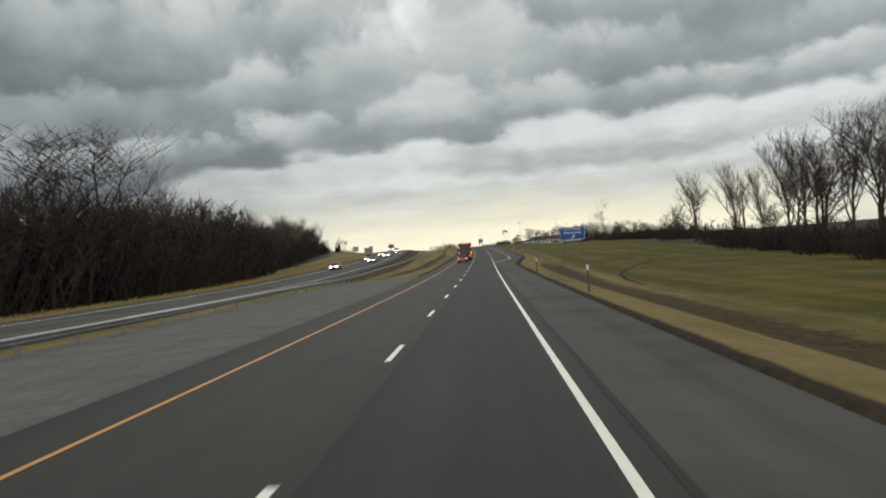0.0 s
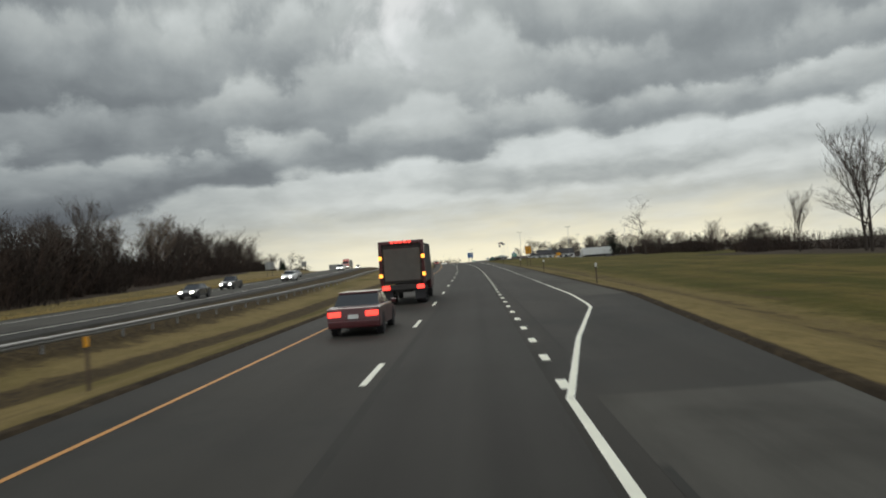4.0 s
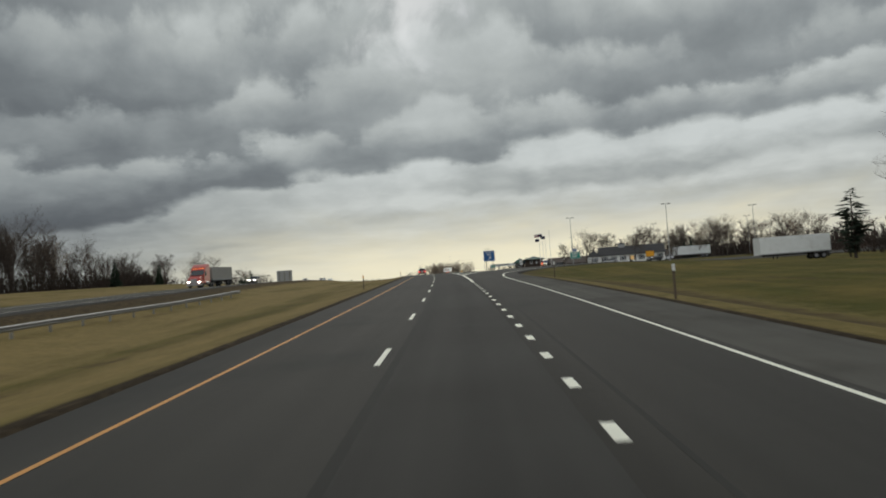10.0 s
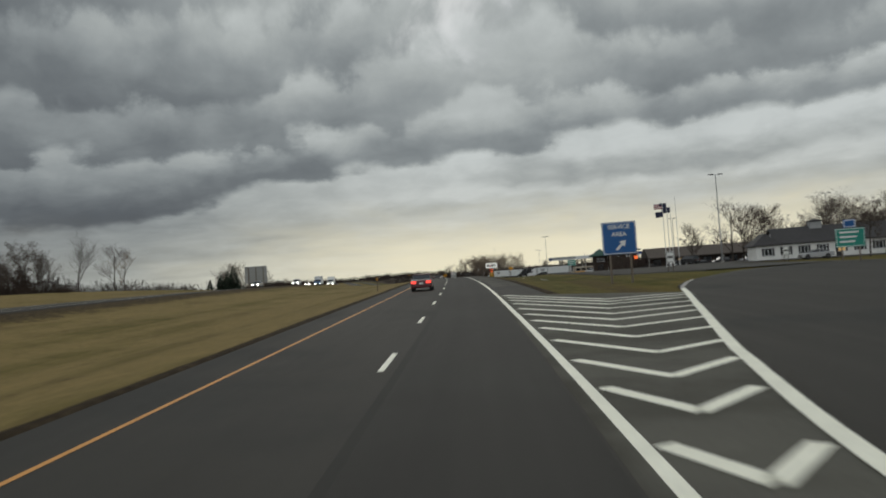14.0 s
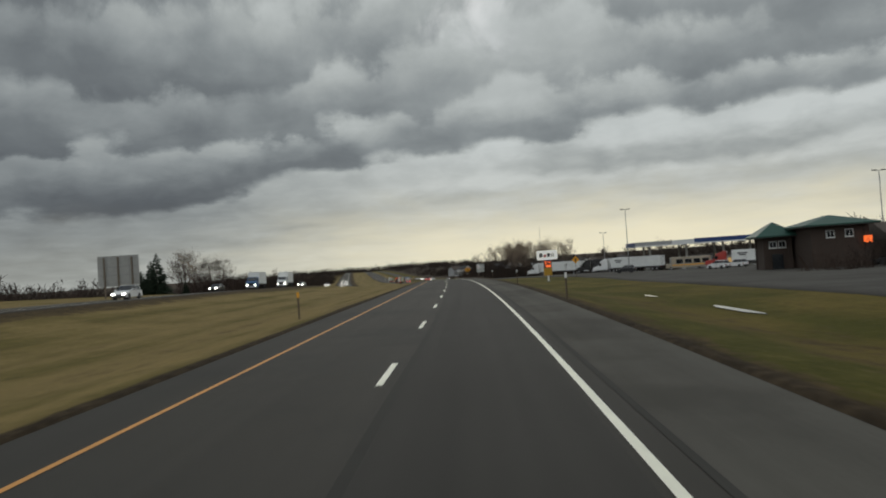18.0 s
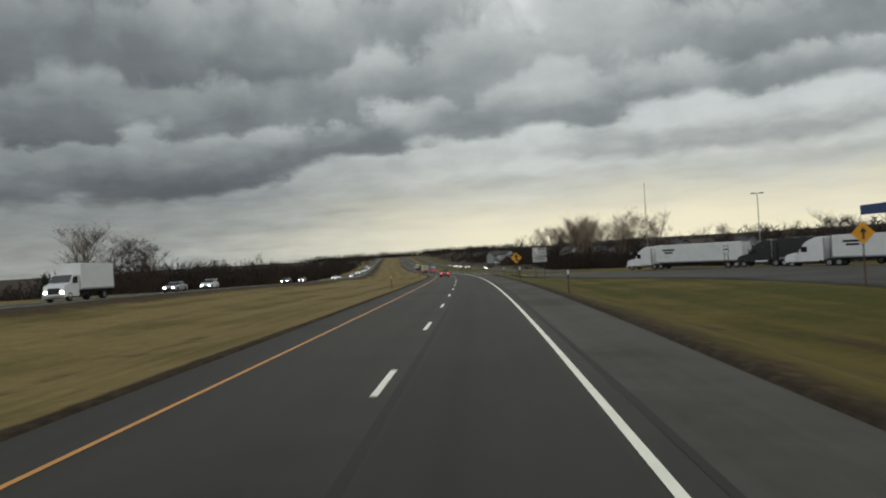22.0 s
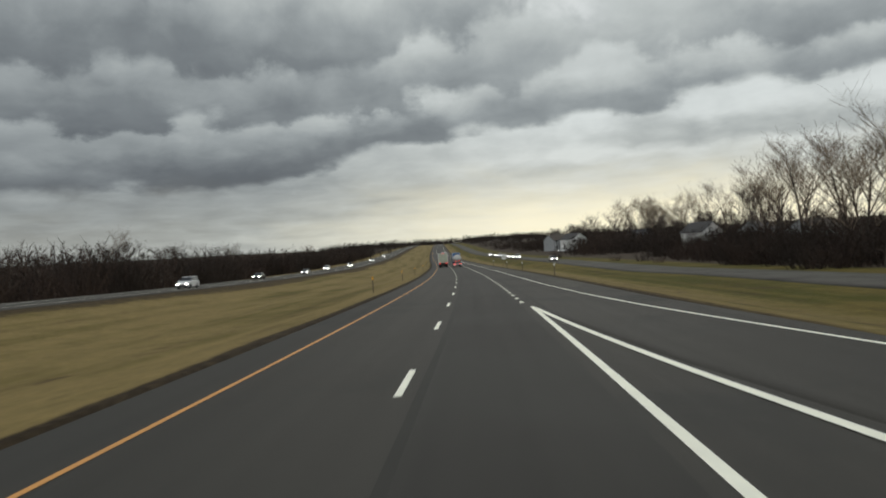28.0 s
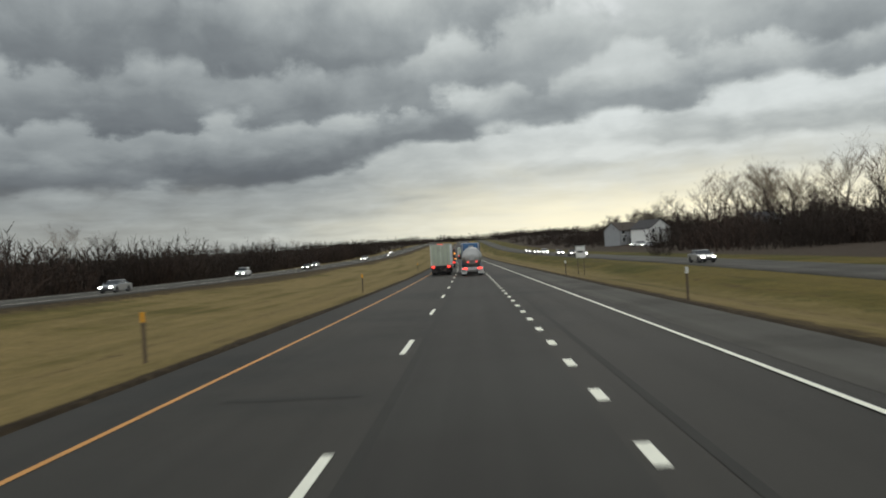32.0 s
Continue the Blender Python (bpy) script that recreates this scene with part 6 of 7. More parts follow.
post(g, .35, 3.5, POST_BROWN, .05)
# merge warning
g = sign_root(737, 10.5, "amber diamond merge warning sign on a dark post", -3)
bm = B(-.66, .66, -.02, .02, -.66, .66, bevel=.012)
d = part("sign_panel", bm, SIGN_ORANGE, g, "", pose(0, 0, 2.8, 0, 45, 0))
arrow(g, SIGN_BLACK, 0, 2.85, 1.15, 90, -.022)
part("merge_bar", Pr([(-.03, -.09), (-.03, .09), (-.022, .09), (-.022, -.09)], -.35, .35), SIGN_BLACK, g, "", pose(.17, 0, 2.52, 0, 52, 0))
post(g, 0, 3.5, POST_BROWN, .05)
post(g, .35, 2.6, POST_BROWN, .04)
# amber diamond facing the car park
g = sign_root(668, 30.5, "small amber diamond warning sign in the car park", -6)
part("sign_panel", B(-.6, .6, -.02, .02, -.6, .6, bevel=.012), SIGN_ORANGE, g, "", pose(0, 0, 2.6, 0, 45, 0))
arrow(g, SIGN_BLACK, 0, 2.6, .9, 90, -.022)
post(g, 0, 3.2, POST_BROWN, .05)
# white move-over sign
g = sign_root(744, 15.35, "white move over sign with a red curved arrow on posts", -3)
panel(g, -1.25, 1.25, 2.86, 4.5, SIGN_WHITE, SIGN_BLACK)
panel(g, -1.25, 1.25, 1.88, 2.78, SIGN_WHITE, SIGN_BLACK)
part("header_bar", B(-.35, 1.1, -.03, -.02, 4.22, 4.38), SIGN_BLACK, g)
lettering("MOVE", .50, g, SIGN_BLACK, pose(.42, -.03, 3.92), "lettering", .012)
lettering("OVER", .50, g, SIGN_BLACK, pose(.42, -.03, 3.42), "lettering", .012)
for k in range(2):
    part("lettering_bar", B(-1.0, 1.0, -.03, -.02, 2.45 - .32 * k, 2.6 - .32 * k), SIGN_BLACK, g, "dark unreadable lettering bar")
part("lettering_bar", B(-.3, 1.1, -.03, -.02, 3.0, 3.1), SIGN_BLACK, g, "dark unreadable lettering bar")
for k, (x0, z0, x1, z1) in enumerate(((-.45, 3.0, -.55, 3.35), (-.55, 3.35, -.95, 3.75), (-.95, 3.75, -.98, 4.1), (-.7, 3.0, -.8, 3.3), (-.8, 3.3, -1.1, 3.6))):
    part("curved_arrow", Tb((x0, -.024, z0), (x1, -.024, z1), .045, .045, 6), SIGN_RED, g)
arrow(g, SIGN_RED, -.98, 4.2, .34, 92, -.022)
post(g, -.8, 4.4, POST_BROWN, .06)
post(g, .8, 4.4, POST_BROWN, .06)
# fuel price sign: plain shapes, no brand
g = thing("price_sign", "white fuel station sign over a glowing red price display", "sign", pose(*road_point(642, 19.85, 0), 0, 0, heading(642) - 4))
bm = bmesh.new()
n = 8
outl = []
for cx, cz, a0 in ((1.7, 4.2, 0), (-1.7, 4.2, 90), (-1.7, 2.95, 180), (1.7, 2.95, 270)):
    for k in range(n + 1):
        a = radians(a0 + 90 * k / n)
        outl.append((cx + .28 * math.cos(a), cz + .28 * math.sin(a)))
f = [bm.verts.new((x, -.16, z)) for x, z in outl]
b = [bm.verts.new((x, .16, z)) for x, z in outl]
bm.faces.new(f)
bm.faces.new(b[::-1])
for k in range(len(outl)):
    bm.faces.new((f[k], b[k], b[(k + 1) % len(outl)], f[(k + 1) % len(outl)]))
bmesh.ops.recalc_face_normals(bm, faces=bm.faces)
part("sign_box", bm, material("lit_white_acrylic", (.8, .8, .76), .4, emit=(1, 1, .93), power=.32), g, "glowing white rounded sign box")
for k, (x, w, z0, z1) in enumerate(((-1.18, .62, 3.2, 4.0), (-.42, .5, 3.2, 3.72), (.28, .5, 3.2, 3.95), (.82, .16, 3.2, 3.85), (1.2, .16, 3.2, 4.0))):
    part("logo_shape", B(x - w / 2, x + w / 2, -.185, -.158, z0, z1, bevel=.01), SIGN_RED if k == 1 else SIGN_BLACK, g)
part("price_cabinet", B(-.76, .76, -.12, .12, 1.15, 2.55, bevel=.02), material("dark_red_cabinet", (.12, .02, .015), .5), g, "dark price cabinet")
lettering("2.64", .62, g, LED_RED, pose(0, -.13, 2.15), "price_digits", .02)
part("price_digits", B(-.35, .6, -.135, -.118, 1.3, 1.65), LED_RED, g, "glowing unreadable digits")
part("header_strip", B(-.76, .76, -.13, -.118, 2.4, 2.55), CANOPY_BLUE, g)
part("lower_panel", B(-.8, .8, -.12, .12, -.35, 1.12, bevel=.02), material("ochre_panel", (.42, .24, .02), .6, spread=.1), g, "ochre yellow lower panel")
part("post", B(-.14, .14, -.1, .1, -2.0, -.3, bevel=.01), SIGN_WHITE, g, "white post")
part("base_plate", B(-.35, .35, -.25, .25, rel(642, 19.85) - .2, rel(642, 19.85) + .12, bevel=.02), CONCRETE, g)
for x in (-.9, .9):
    part("side_post", B(x - .05, x + .05, -.05, .05, 2.4, 2.8), GALV, g)
# green and amber signs inside the service area
for s, o, w, z0, z1, lab in ((454, 35.1, 2.4, 1.25, 2.85, "green direction sign with a blue plate above it"), (536.4, 25.5, 1.6, .8, 1.95, "green direction sign on two posts in the grass")):
    g = sign_root(s, o, lab, -6)
    panel(g, -w / 2, w / 2, z0, z1, SIGN_GREEN, SIGN_WHITE)
    for k in range(3 if s == 454 else 2):
        part("lettering_bar", B(-w * .36, w * (.3 - .08 * k), -.03, -.02, z1 - .42 - .4 * k, z1 - .26 - .4 * k), SIGN_WHITE, g, "white unreadable lettering bar")
    if s == 454:
        panel(g, -.5, .5, z1 + .06, z1 + .75, SIGN_BLUE, SIGN_WHITE)
    post(g, -w * .3, z1, r=.05)
    post(g, w * .3, z1, r=.05)
g = sign_root(481, 62.5, "amber warning board beside the car park", -12)
panel(g, -1.15, 1.15, .5, 2.1, SIGN_ORANGE, SIGN_BLACK)
post(g, -.8, 2.0, r=.06)
post(g, .8, 2.0, r=.06)
for s, o, z0, z1, w, lab in ((470, 24.4, .7, 1.9, .9, "small white regulatory sign on a post"), (498, 50, .3, 1.6, .9, "small white regulatory sign on a post"), (990.5, 15.4, 1.3, 2.8, 1.25, "white highway sign on two thin posts"),
                             (716, 38, 1.4, 2.6, .8, "small pale sign on a thin post")):
    g = sign_root(s, o, lab, -4)
    panel(g, -w / 2, w / 2, z0, z1, SIGN_WHITE, SIGN_BLACK)
    part("lettering_bar", B(-w * .3, w * .3, -.03, -.02, (z0 + z1) / 2 - .1, (z0 + z1) / 2 + .12), SIGN_BLACK, g, "dark unreadable bar")
    post(g, -w * .3, z1, POST_BROWN, .04)
    post(g, w * .3, z1, POST_BROWN, .04)
# the bare backs of signs that face the other traffic
g = thing("billboard", "large sign seen from its bare grey back on posts", "sign", pose(*road_point(636, -59.5, 0), 0, 0, heading(636) + 8))
part("sign_panel", B(-3.6, 3.6, .02, .08, 3.0, 8.6, bevel=.01), SIGN_BACK, g)
for k in range(3):
    part("panel_seam", B(-1.9 + 1.9 * k - .03, -1.9 + 1.9 * k + .03, -.03, .02, 3.0, 8.6), GALV, g)
for k in range(4):
    part("stringer", B(-3.6, 3.6, -.06, .02, 3.5 + 1.5 * k, 3.6 + 1.5 * k), GALV, g)
for x in (-2.4, 0, 2.4):
    part("post", B(x - .12, x + .12, -.3, -.06, -2.0, 8.3), WOOD_POST, g)
for s, o, w, z0, z1 in ((300, -48, 2.2, 3.0, 5.0), (332, -45, 1.6, 3.0, 4.6)):
    g = thing("road_sign", "road sign seen from its bare grey back", "road sign", pose(*road_point(s, o, lerp(s, OPP_Z)), 0, 0, heading(s) + 4))
    part("sign_panel", B(-w / 2, w / 2, -.02, .02, z0 - 1.2, z1 - 1.2, bevel=.01), SIGN_BACK, g)
    for x in (-w * .3, w * .3):
        part("post", B(x - .05, x + .05, -.12, -.02, -2.0, z1 - 1.3), WOOD_POST, g)


def delineator(s, o, mat, label):
    g = thing("delineator_post", label, "marker post", stand(s, o, 0), "roadside markers")
    part("post", B(-.045, .045, -.025, .025, -.3, 1.25, bevel=.006), POST_BROWN, g)
    part("reflector", B(-.06, .06, -.045, -.015, 1.16, 1.45, bevel=.01), mat, g)
    return g


for s, o in ((38.4, 7.7), (73.6, 7.5), (164, 10.9), (201.4, 10.95), (238, 10.9), (281, 10.9), (311, 10.9), (347, 11.2), (400, 21.5), (503.5, 7.3), (541.3, 7.05), (577, 7.35), (621, 7.6), (659, 7.6), (699, 7.6), (738.5, 8.4), (866, 11.0), (903, 10.95), (932.5, 10.95), (972, 11.0)):
    delineator(s, o, SIGN_WHITE, "brown marker post with a white reflector plate")
for s, o in ((131, -8.0), (196, -7.2), (271, -7.05), (356, -7.2), (468, -7.2), (541, -7.2), (616, -7.1), (694.5, -7.1), (768, -7.2), (849, -7.35), (884, -7.4), (921, -7.4), (958.7, -6.9), (1032, -7.2)):
    delineator(s, o, SIGN_ORANGE, "brown marker post with an amber reflector plate")

# median guard rail
RAIL = [(-60, -14.3), (80, -14.3), (130, -16.2), (200, -17.9), (240, -18.8), (278, -20.5), (343, -21.6), (370, -22.4)]
rail_root = thing("guard_rail", "galvanised steel guard rail on posts along the median", "guard rail")
bm = B(-.05, .05, -.07, .07, -.45, .72, bevel=.008)
me_post = bpy.data.meshes.new("post")
bm.to_mesh(me_post)
bm.free()
me_post.materials.append(RAIL_STEEL)
prof = [(-.02, .40), (.06, .46), (.06, .52), (.0, .56), (.06, .60), (.06, .66), (-.02, .72)]
bm = bmesh.new()
a = [bm.verts.new((.06 + x, -1.95, z)) for x, z in prof] + [bm.verts.new((.035 + x, -1.95, z)) for x, z in prof[::-1]]
b = [bm.verts.new((v.co.x, 1.95, v.co.z)) for v in a]
bm.faces.new(a[::-1])
bm.faces.new(b)
for k in range(len(a)):
    bm.faces.new((a[k], a[(k + 1) % len(a)], b[(k + 1) % len(a)], b[k]))
bmesh.ops.recalc_face_normals(bm, faces=bm.faces)
me_rail = bpy.data.meshes.new("rail")
bm.to_mesh(me_rail)
bm.free()
me_rail.materials.append(RAIL_STEEL)
s = -40.0
while s < 362:
    o = lerp(s, RAIL)
    turn = math.degrees(math.atan((lerp(s + 2, RAIL) - lerp(s - 2, RAIL)) / -4))
    m = stand(s, o, 0, turn)
    share("post", me_post, rail_root, m)
    gr = math.degrees(math.atan(np.interp(s, ST, GR)))
    share("rail", me_rail, rail_root, stand(s + 1.9, lerp(s + 1.9, RAIL), 0, turn) @ pose(0, 0, 0, gr, 0, 0))
    s += 3.81

# chevrons in the gore, its pavement, patches on the asphalt
draped("gore_pavement", [(386, 3.6), (405, 3.6), (437, 3.6)], [(386, 4.3), (400, 6.4), (412, 8.9), (422, 11.4), (426.8, 12.9)], GORE_ASPHALT, 24, 6, .11, "asphalt gore between the road and the exit ramp")
gore = thing("chevron_marking", "white chevron stripes in the gore", "road marking", kind="structure")
for sl, sv, ov, sr, orr in ((390.1, 389.9, 4.5, 389.8, 4.75), (393.3, 392.8, 4.75, 392.6, 5.15), (396.5, 395.6, 4.85, 395.9, 5.5), (399.6, 398.1, 4.84, 399.3, 5.8), (403.3, 401.2, 5.1, 402.6, 6.4), (406.6, 404, 5.5, 405.6, 7.15), (410.4, 407, 6.0, 408.3, 7.85), (413.9, 410.0, 6.2, 411.2, 8.6), (416.7, 412.6, 6.4, 414.0, 9.2),
                            (419.7, 415.0, 6.67, 416.5, 9.75), (423.0, 417.3, 7.06, 418.6, 10.3), (426.8, 419.8, 7.43, 420.9, 10.94), (429.8, 422.1, 7.82, 423.3, 11.6), (432.6, 423.8, 8.2, 425.0, 12.1), (435.4, 425.5, 8.4, 426.5, 12.5)):
    for (sa, oa), (sb, ob_) in (((sl, 4.2), (sv, ov)), ((sv, ov), (sr, orr))):
        ln = math.hypot(sb - sa, ob_ - oa)
        ns, no = -(ob_ - oa) / ln * .15, (sb - sa) / ln * .15
        rows = []
        for i in range(-1, 8):
            u = min(max(i / 6, -.02), 1.02)
            sc, oc = sa + (sb - sa) * u, oa + (ob_ - oa) * u
            row = []
            for q in (-1, 1):
                ss, oo = sc + ns * q, oc + no * q
                h = rel(ss, oo) if oo > lerp(ss, EDGE_R) else 0.0
                f = bump2(10.0, 22.0, oo)
                row.append(road_point(ss, oo, (1 - f) * .004 + f * (h + .11) + .014))
            rows.append(row)
        grid_mesh("chevron_stripe", rows, [WHITE_LINE], None, gore)
curve_line("island_curb", [(430.3, 13.4), (432, 13.9), (434, 14.6), (437, 15.7), (440, 17.0)], .24, CONCRETE, "low pale curb round the grass island")
for s, o0, o1, w in ((913.5, -2.6, -.2, .3), (371, -1.2, 3.4, .10), (372.5, -3.4, -.8, .10), (700, -3.5, -1.2, .2), (905, .5, 1.2, .4)):
    stripe("asphalt_patch", s, s + w, (o0 + o1) / 2, o1 - o0, PATCH, .0075, 1.0, "dark tar patch across the lane")

# an eroded rut across the grass beside the shoulder
RUT = material("eroded_rut_soil", (.035, .026, .014), .95, spread=.35, scale=1.5, fine=9, bump=.5, bump_scale=8, spec=.1)
line = [(62, 15.6), (72, 16.1), (78, 16.8), (84, 17.7), (90, 19.2), (96, 21.0), (102, 23.0), (108, 25.6), (116, 28.0), (130, 32.0)]
rows = []
for i in range(61):
    s = 62 + 68 * i / 60
    o = lerp(s, line) + .25 * noise.noise((s * .3, 1.0, .0))
    w = (.28 + .12 * noise.noise((s * .5, 4.0, .0))) * min(1, i / 8, (60 - i) / 14 + .1)
    rows.append([spot(s, o - w, -.02), spot(s, o - w * .5, .05), spot(s, o + w * .5, .05), spot(s, o + w, -.02)])
tagged(grid_mesh("rut", rows, [RUT]), "dark eroded rut winding through the grass", "ground", kind="structure")

# puddles and a drain in the swale
WATER = material("puddle_water", (.05, .05, .045), .06, spread=.1, spec=.6)
for s, o, L, w in ((537.5, 14.4, 6, .7), (553, 14.4, 3, .5), (521.3, 13.85, 4.2, .4), (496.2, 13.95, 8, .24)):
    n = 18
    bm = bmesh.new()
    low = rel(s, o)
    top = [bm.verts.new(road_point(s + L / 2 * math.cos(a) * (1 + .2 * math.sin(3 * a)), o + w / 2 * math.sin(a) * (1 + .25 * math.cos(2 * a)), low + .05)) for a in (k * math.tau / n for k in range(n))]
    bot = [bm.verts.new(v.co - Vector((0, 0, .12))) for v in top]
    bm.faces.new(top)
    for k in range(n):
        bm.faces.new((top[k], bot[k], bot[(k + 1) % n], top[(k + 1) % n]))
    tagged(part("puddle", bm, WATER if s != 496.2 else CONCRETE), "shallow puddle of rain water in the grass" if s != 496.2 else "pale concrete drain strip in the grass", "puddle" if s != 496.2 else "drain", kind="structure")


# ---- lamps and flags ----
def lamp_mast(s, o, top, arms=2, turn=0.0):
    g = thing("lamp_mast", "tall slim grey lighting mast with twin flat heads", "street lamp", stand(s, o, 0, turn), "car park lamps")
    h = top - rel(s, o)
    part("base", Tb((0, 0, -.3), (0, 0, .5), .3, .28, 12), CONCRETE, g)
    part("pole", Tb((0, 0, .4), (0, 0, h), .13, .07, 10), GALV, g)
    part("arm", B(-.95, .95, -.04, .04, h - .06, h + .02), GALV, g)
    for sx in (-1, 1):
        part("lamp_head", B(sx * .45, sx * 1.35, -.22, .22, h + .0, h + .16, bevel=.03), DARK_TRIM, g)
    return g


for s, o, top in ((482, 68.5, 15.0), (527, 52, 16.0), (695, 50.5, 15.5), (640, 84, 15.5), (548, 126, 14.0), (575, 100, 15.0), (510, 108, 15.0), (760, 62, 13)):
    lamp_mast(s, o, top)


def flag_pole(s, o, h, flags):
    g = thing("flag_pole", "white flag pole with flags blowing in the wind", "flag pole", stand(s, o, 0), "flag poles")
    part("pole", Tb((0, 0, -.3), (0, 0, h), .08, .04, 8), SIGN_WHITE, g)
    for z, mat, w in flags:
        rows = []
        for i in range(9):
            x = -w * i / 8
            y = .18 * math.sin(i * 1.1) * i / 8
            rows.append([(x, y, z - 1.0 - .12 * i / 8), (x, y, z - .5 - .1 * i / 8), (x, y, z - .05 - .06 * i / 8)])
        rows = [[Vector(a).lerp(b, k / 6) for k in range(7)] for a, _, b in rows]
        striped = mat == FLAG_RED
        ob = grid_mesh("flag", rows, [mat, SIGN_WHITE, FLAG_DARK], (lambda i, j: 2 if i < 3 and j > 2 else j % 2) if striped else None, g)
        md = ob.modifiers.new("cloth", "SOLIDIFY")
        md.thickness = .012


flag_pole(520, 39.3, 11.6, ((11.5, FLAG_RED, 1.5), (10.0, FLAG_DARK, 1.3)))
flag_pole(523, 41.0, 11.8, ((11.7, FLAG_DARK, 1.3),))
flag_pole(526, 42.6, 11.2, ((11.1, FLAG_DARK, 1.5),))
flag_pole(530, 45.0, 13.2, ())
g = thing("light_pole", "tall thin grey pole behind the ramp", "pole", stand(757, 38.5))
part("pole", Tb((0, 0, -.3), (0, 0, 17), .07, .045, 8), GALV, g)


# ---- buildings: local x across, y away, origin at the front wall's middle on the ground ----
def window(parent, x, z, w, h, y=0.0, pane=WIN_DARK, frame=SIGN_WHITE, shutters=False):
    fr = part("window", B(x - w / 2 - .08, x + w / 2 + .08, y - .06, y + .02, z - .08, z + h + .08), frame, parent)
    part("pane", B(x - w / 2, x + w / 2, y - .075, y - .055, z, z + h), pane, fr)
    part("mullion", B(x - .025, x + .025, y - .085, y - .07, z, z + h), frame, fr)
    part("sill", B(x - w / 2 - .14, x + w / 2 + .14, y - .12, y, z - .14, z - .07), frame, fr)
    if shutters:
        for sx in (-1, 1):
            part("shutter", B(x + sx * (w / 2 + .1), x + sx * (w / 2 + .42), y - .05, y - .01, z - .05, z + h + .05), DARK_TRIM, fr)
    return fr


def gable_roof(parent, x0, x1, y0, y1, z0, z1, mat, over=.45, axis="x", thick=.16):
    """Two slopes with thickness; the ridge runs along the axis."""
    bm = bmesh.new()
    if axis == "x":
        ym, k = (y0 + y1) / 2, over
        sl = (z1 - z0) / ((y1 - y0) / 2)
        prof = [(y0 - k, z0 - k * sl), (ym, z1), (y1 + k, z0 - k * sl), (y1 + k, z0 - k * sl + thick), (ym, z1 + thick), (y0 - k, z0 - k * sl + thick)]
        prism(bm, prof, x0 - over, x1 + over)
        part("roof", bm, mat, parent)
        for xx in (x0, x1 - .12):
            part("gable", Pr([(y0, z0 - .02), (ym, z1 - .02), (y1, z0 - .02)], xx, xx + .12), parent["wall"] if False else MATS[parent["skin"]], parent)
    else:
        xm, k = (x0 + x1) / 2, over
        sl = (z1 - z0) / ((x1 - x0) / 2)
        prof = [(x0 - k, z0 - k * sl), (xm, z1), (x1 + k, z0 - k * sl), (x1 + k, z0 - k * sl + thick), (xm, z1 + thick), (x0 - k, z0 - k * sl + thick)]
        prism(bm, [(-p[0], p[1]) for p in prof], y0 - over, y1 + over)
        for v in bm.verts:
            v.co.x, v.co.y = -v.co.y, v.co.x
        bmesh.ops.recalc_face_normals(bm, faces=bm.faces)
        part("roof", bm, mat, parent)
        for yy in (y0, y1 - .12):
            bg = bmesh.new()
            t = [bg.verts.new((x, yy, z)) for x, z in ((x0, z0 - .02), (x1, z0 - .02), (xm, z1 - .02))]
            u = [bg.verts.new((v.co.x, yy + .12, v.co.z)) for v in t]
            bg.faces.new(t)
            bg.faces.new(u[::-1])
            for k2 in range(3):
                bg.faces.new((t[k2], u[k2], u[(k2 + 1) % 3], t[(k2 + 1) % 3]))
            part("gable", bg, MATS[parent["skin"]], parent)


def hip_roof(parent, x0, x1, y0, y1, z0, z1, mat, over=.7, flat=0.0):
    bm = bmesh.new()
    a, b = x0 - over, x1 + over
    c, d = y0 - over, y1 + over
    w = min(b - a, d - c) / 2
    base = [bm.verts.new(p) for p in ((a, c, z0), (b, c, z0), (b, d, z0), (a, d, z0))]
    eave = [bm.verts.new((v.co.x, v.co.y, z0 + .18)) for v in base]
    if b - a > d - c:
        r = [bm.verts.new((a + w, (c + d) / 2, z1)), bm.verts.new((b - w, (c + d) / 2, z1))]
        fs = ((eave[0], eave[1], r[1], r[0]), (eave[1], eave[2], r[1]), (eave[2], eave[3], r[0], r[1]), (eave[3], eave[0], r[0]))
    else:
        r = [bm.verts.new(((a + b) / 2, c + w, z1)), bm.verts.new(((a + b) / 2, d - w + .01, z1))]
        fs = ((eave[0], eave[1], r[0]), (eave[1], eave[2], r[1], r[0]), (eave[2], eave[3], r[1]), (eave[3], eave[0], r[0], r[1]))
    for f in fs:
        bm.faces.new(f)
    bm.faces.new(base[::-1])
    for k in range(4):
        bm.faces.new((base[k], base[(k + 1) % 4], eave[(k + 1) % 4], eave[k]))
    bmesh.ops.recalc_face_normals(bm, faces=bm.faces)
    return part("roof", bm, mat, parent)


def walls(parent, x0, x1, y0, y1, z1, mat, t=.25, boards=False):
    """Four butted walls and, for clapboard, proud courses on the front and the sides."""
    part("wall", B(x0, x1, y0, y0 + t, -.6, z1), mat, parent)
    part("wall", B(x0, x1, y1 - t, y1, -.6, z1), mat, parent)
    part("wall", B(x0, x0 + t, y0 + t, y1 - t, -.6, z1), mat, parent)
    part("wall", B(x1 - t, x1, y0 + t, y1 - t, -.6, z1), mat, parent)
    if boards:
        k = 0
        z = .15
        while z < z1 - .1:
            part("clapboard", Pr([(y0 - .03, z), (y0 - .005, z + .2), (y0 + .01, z + .2), (y0 + .01, z)], x0, x1), mat, parent)
            z += .21


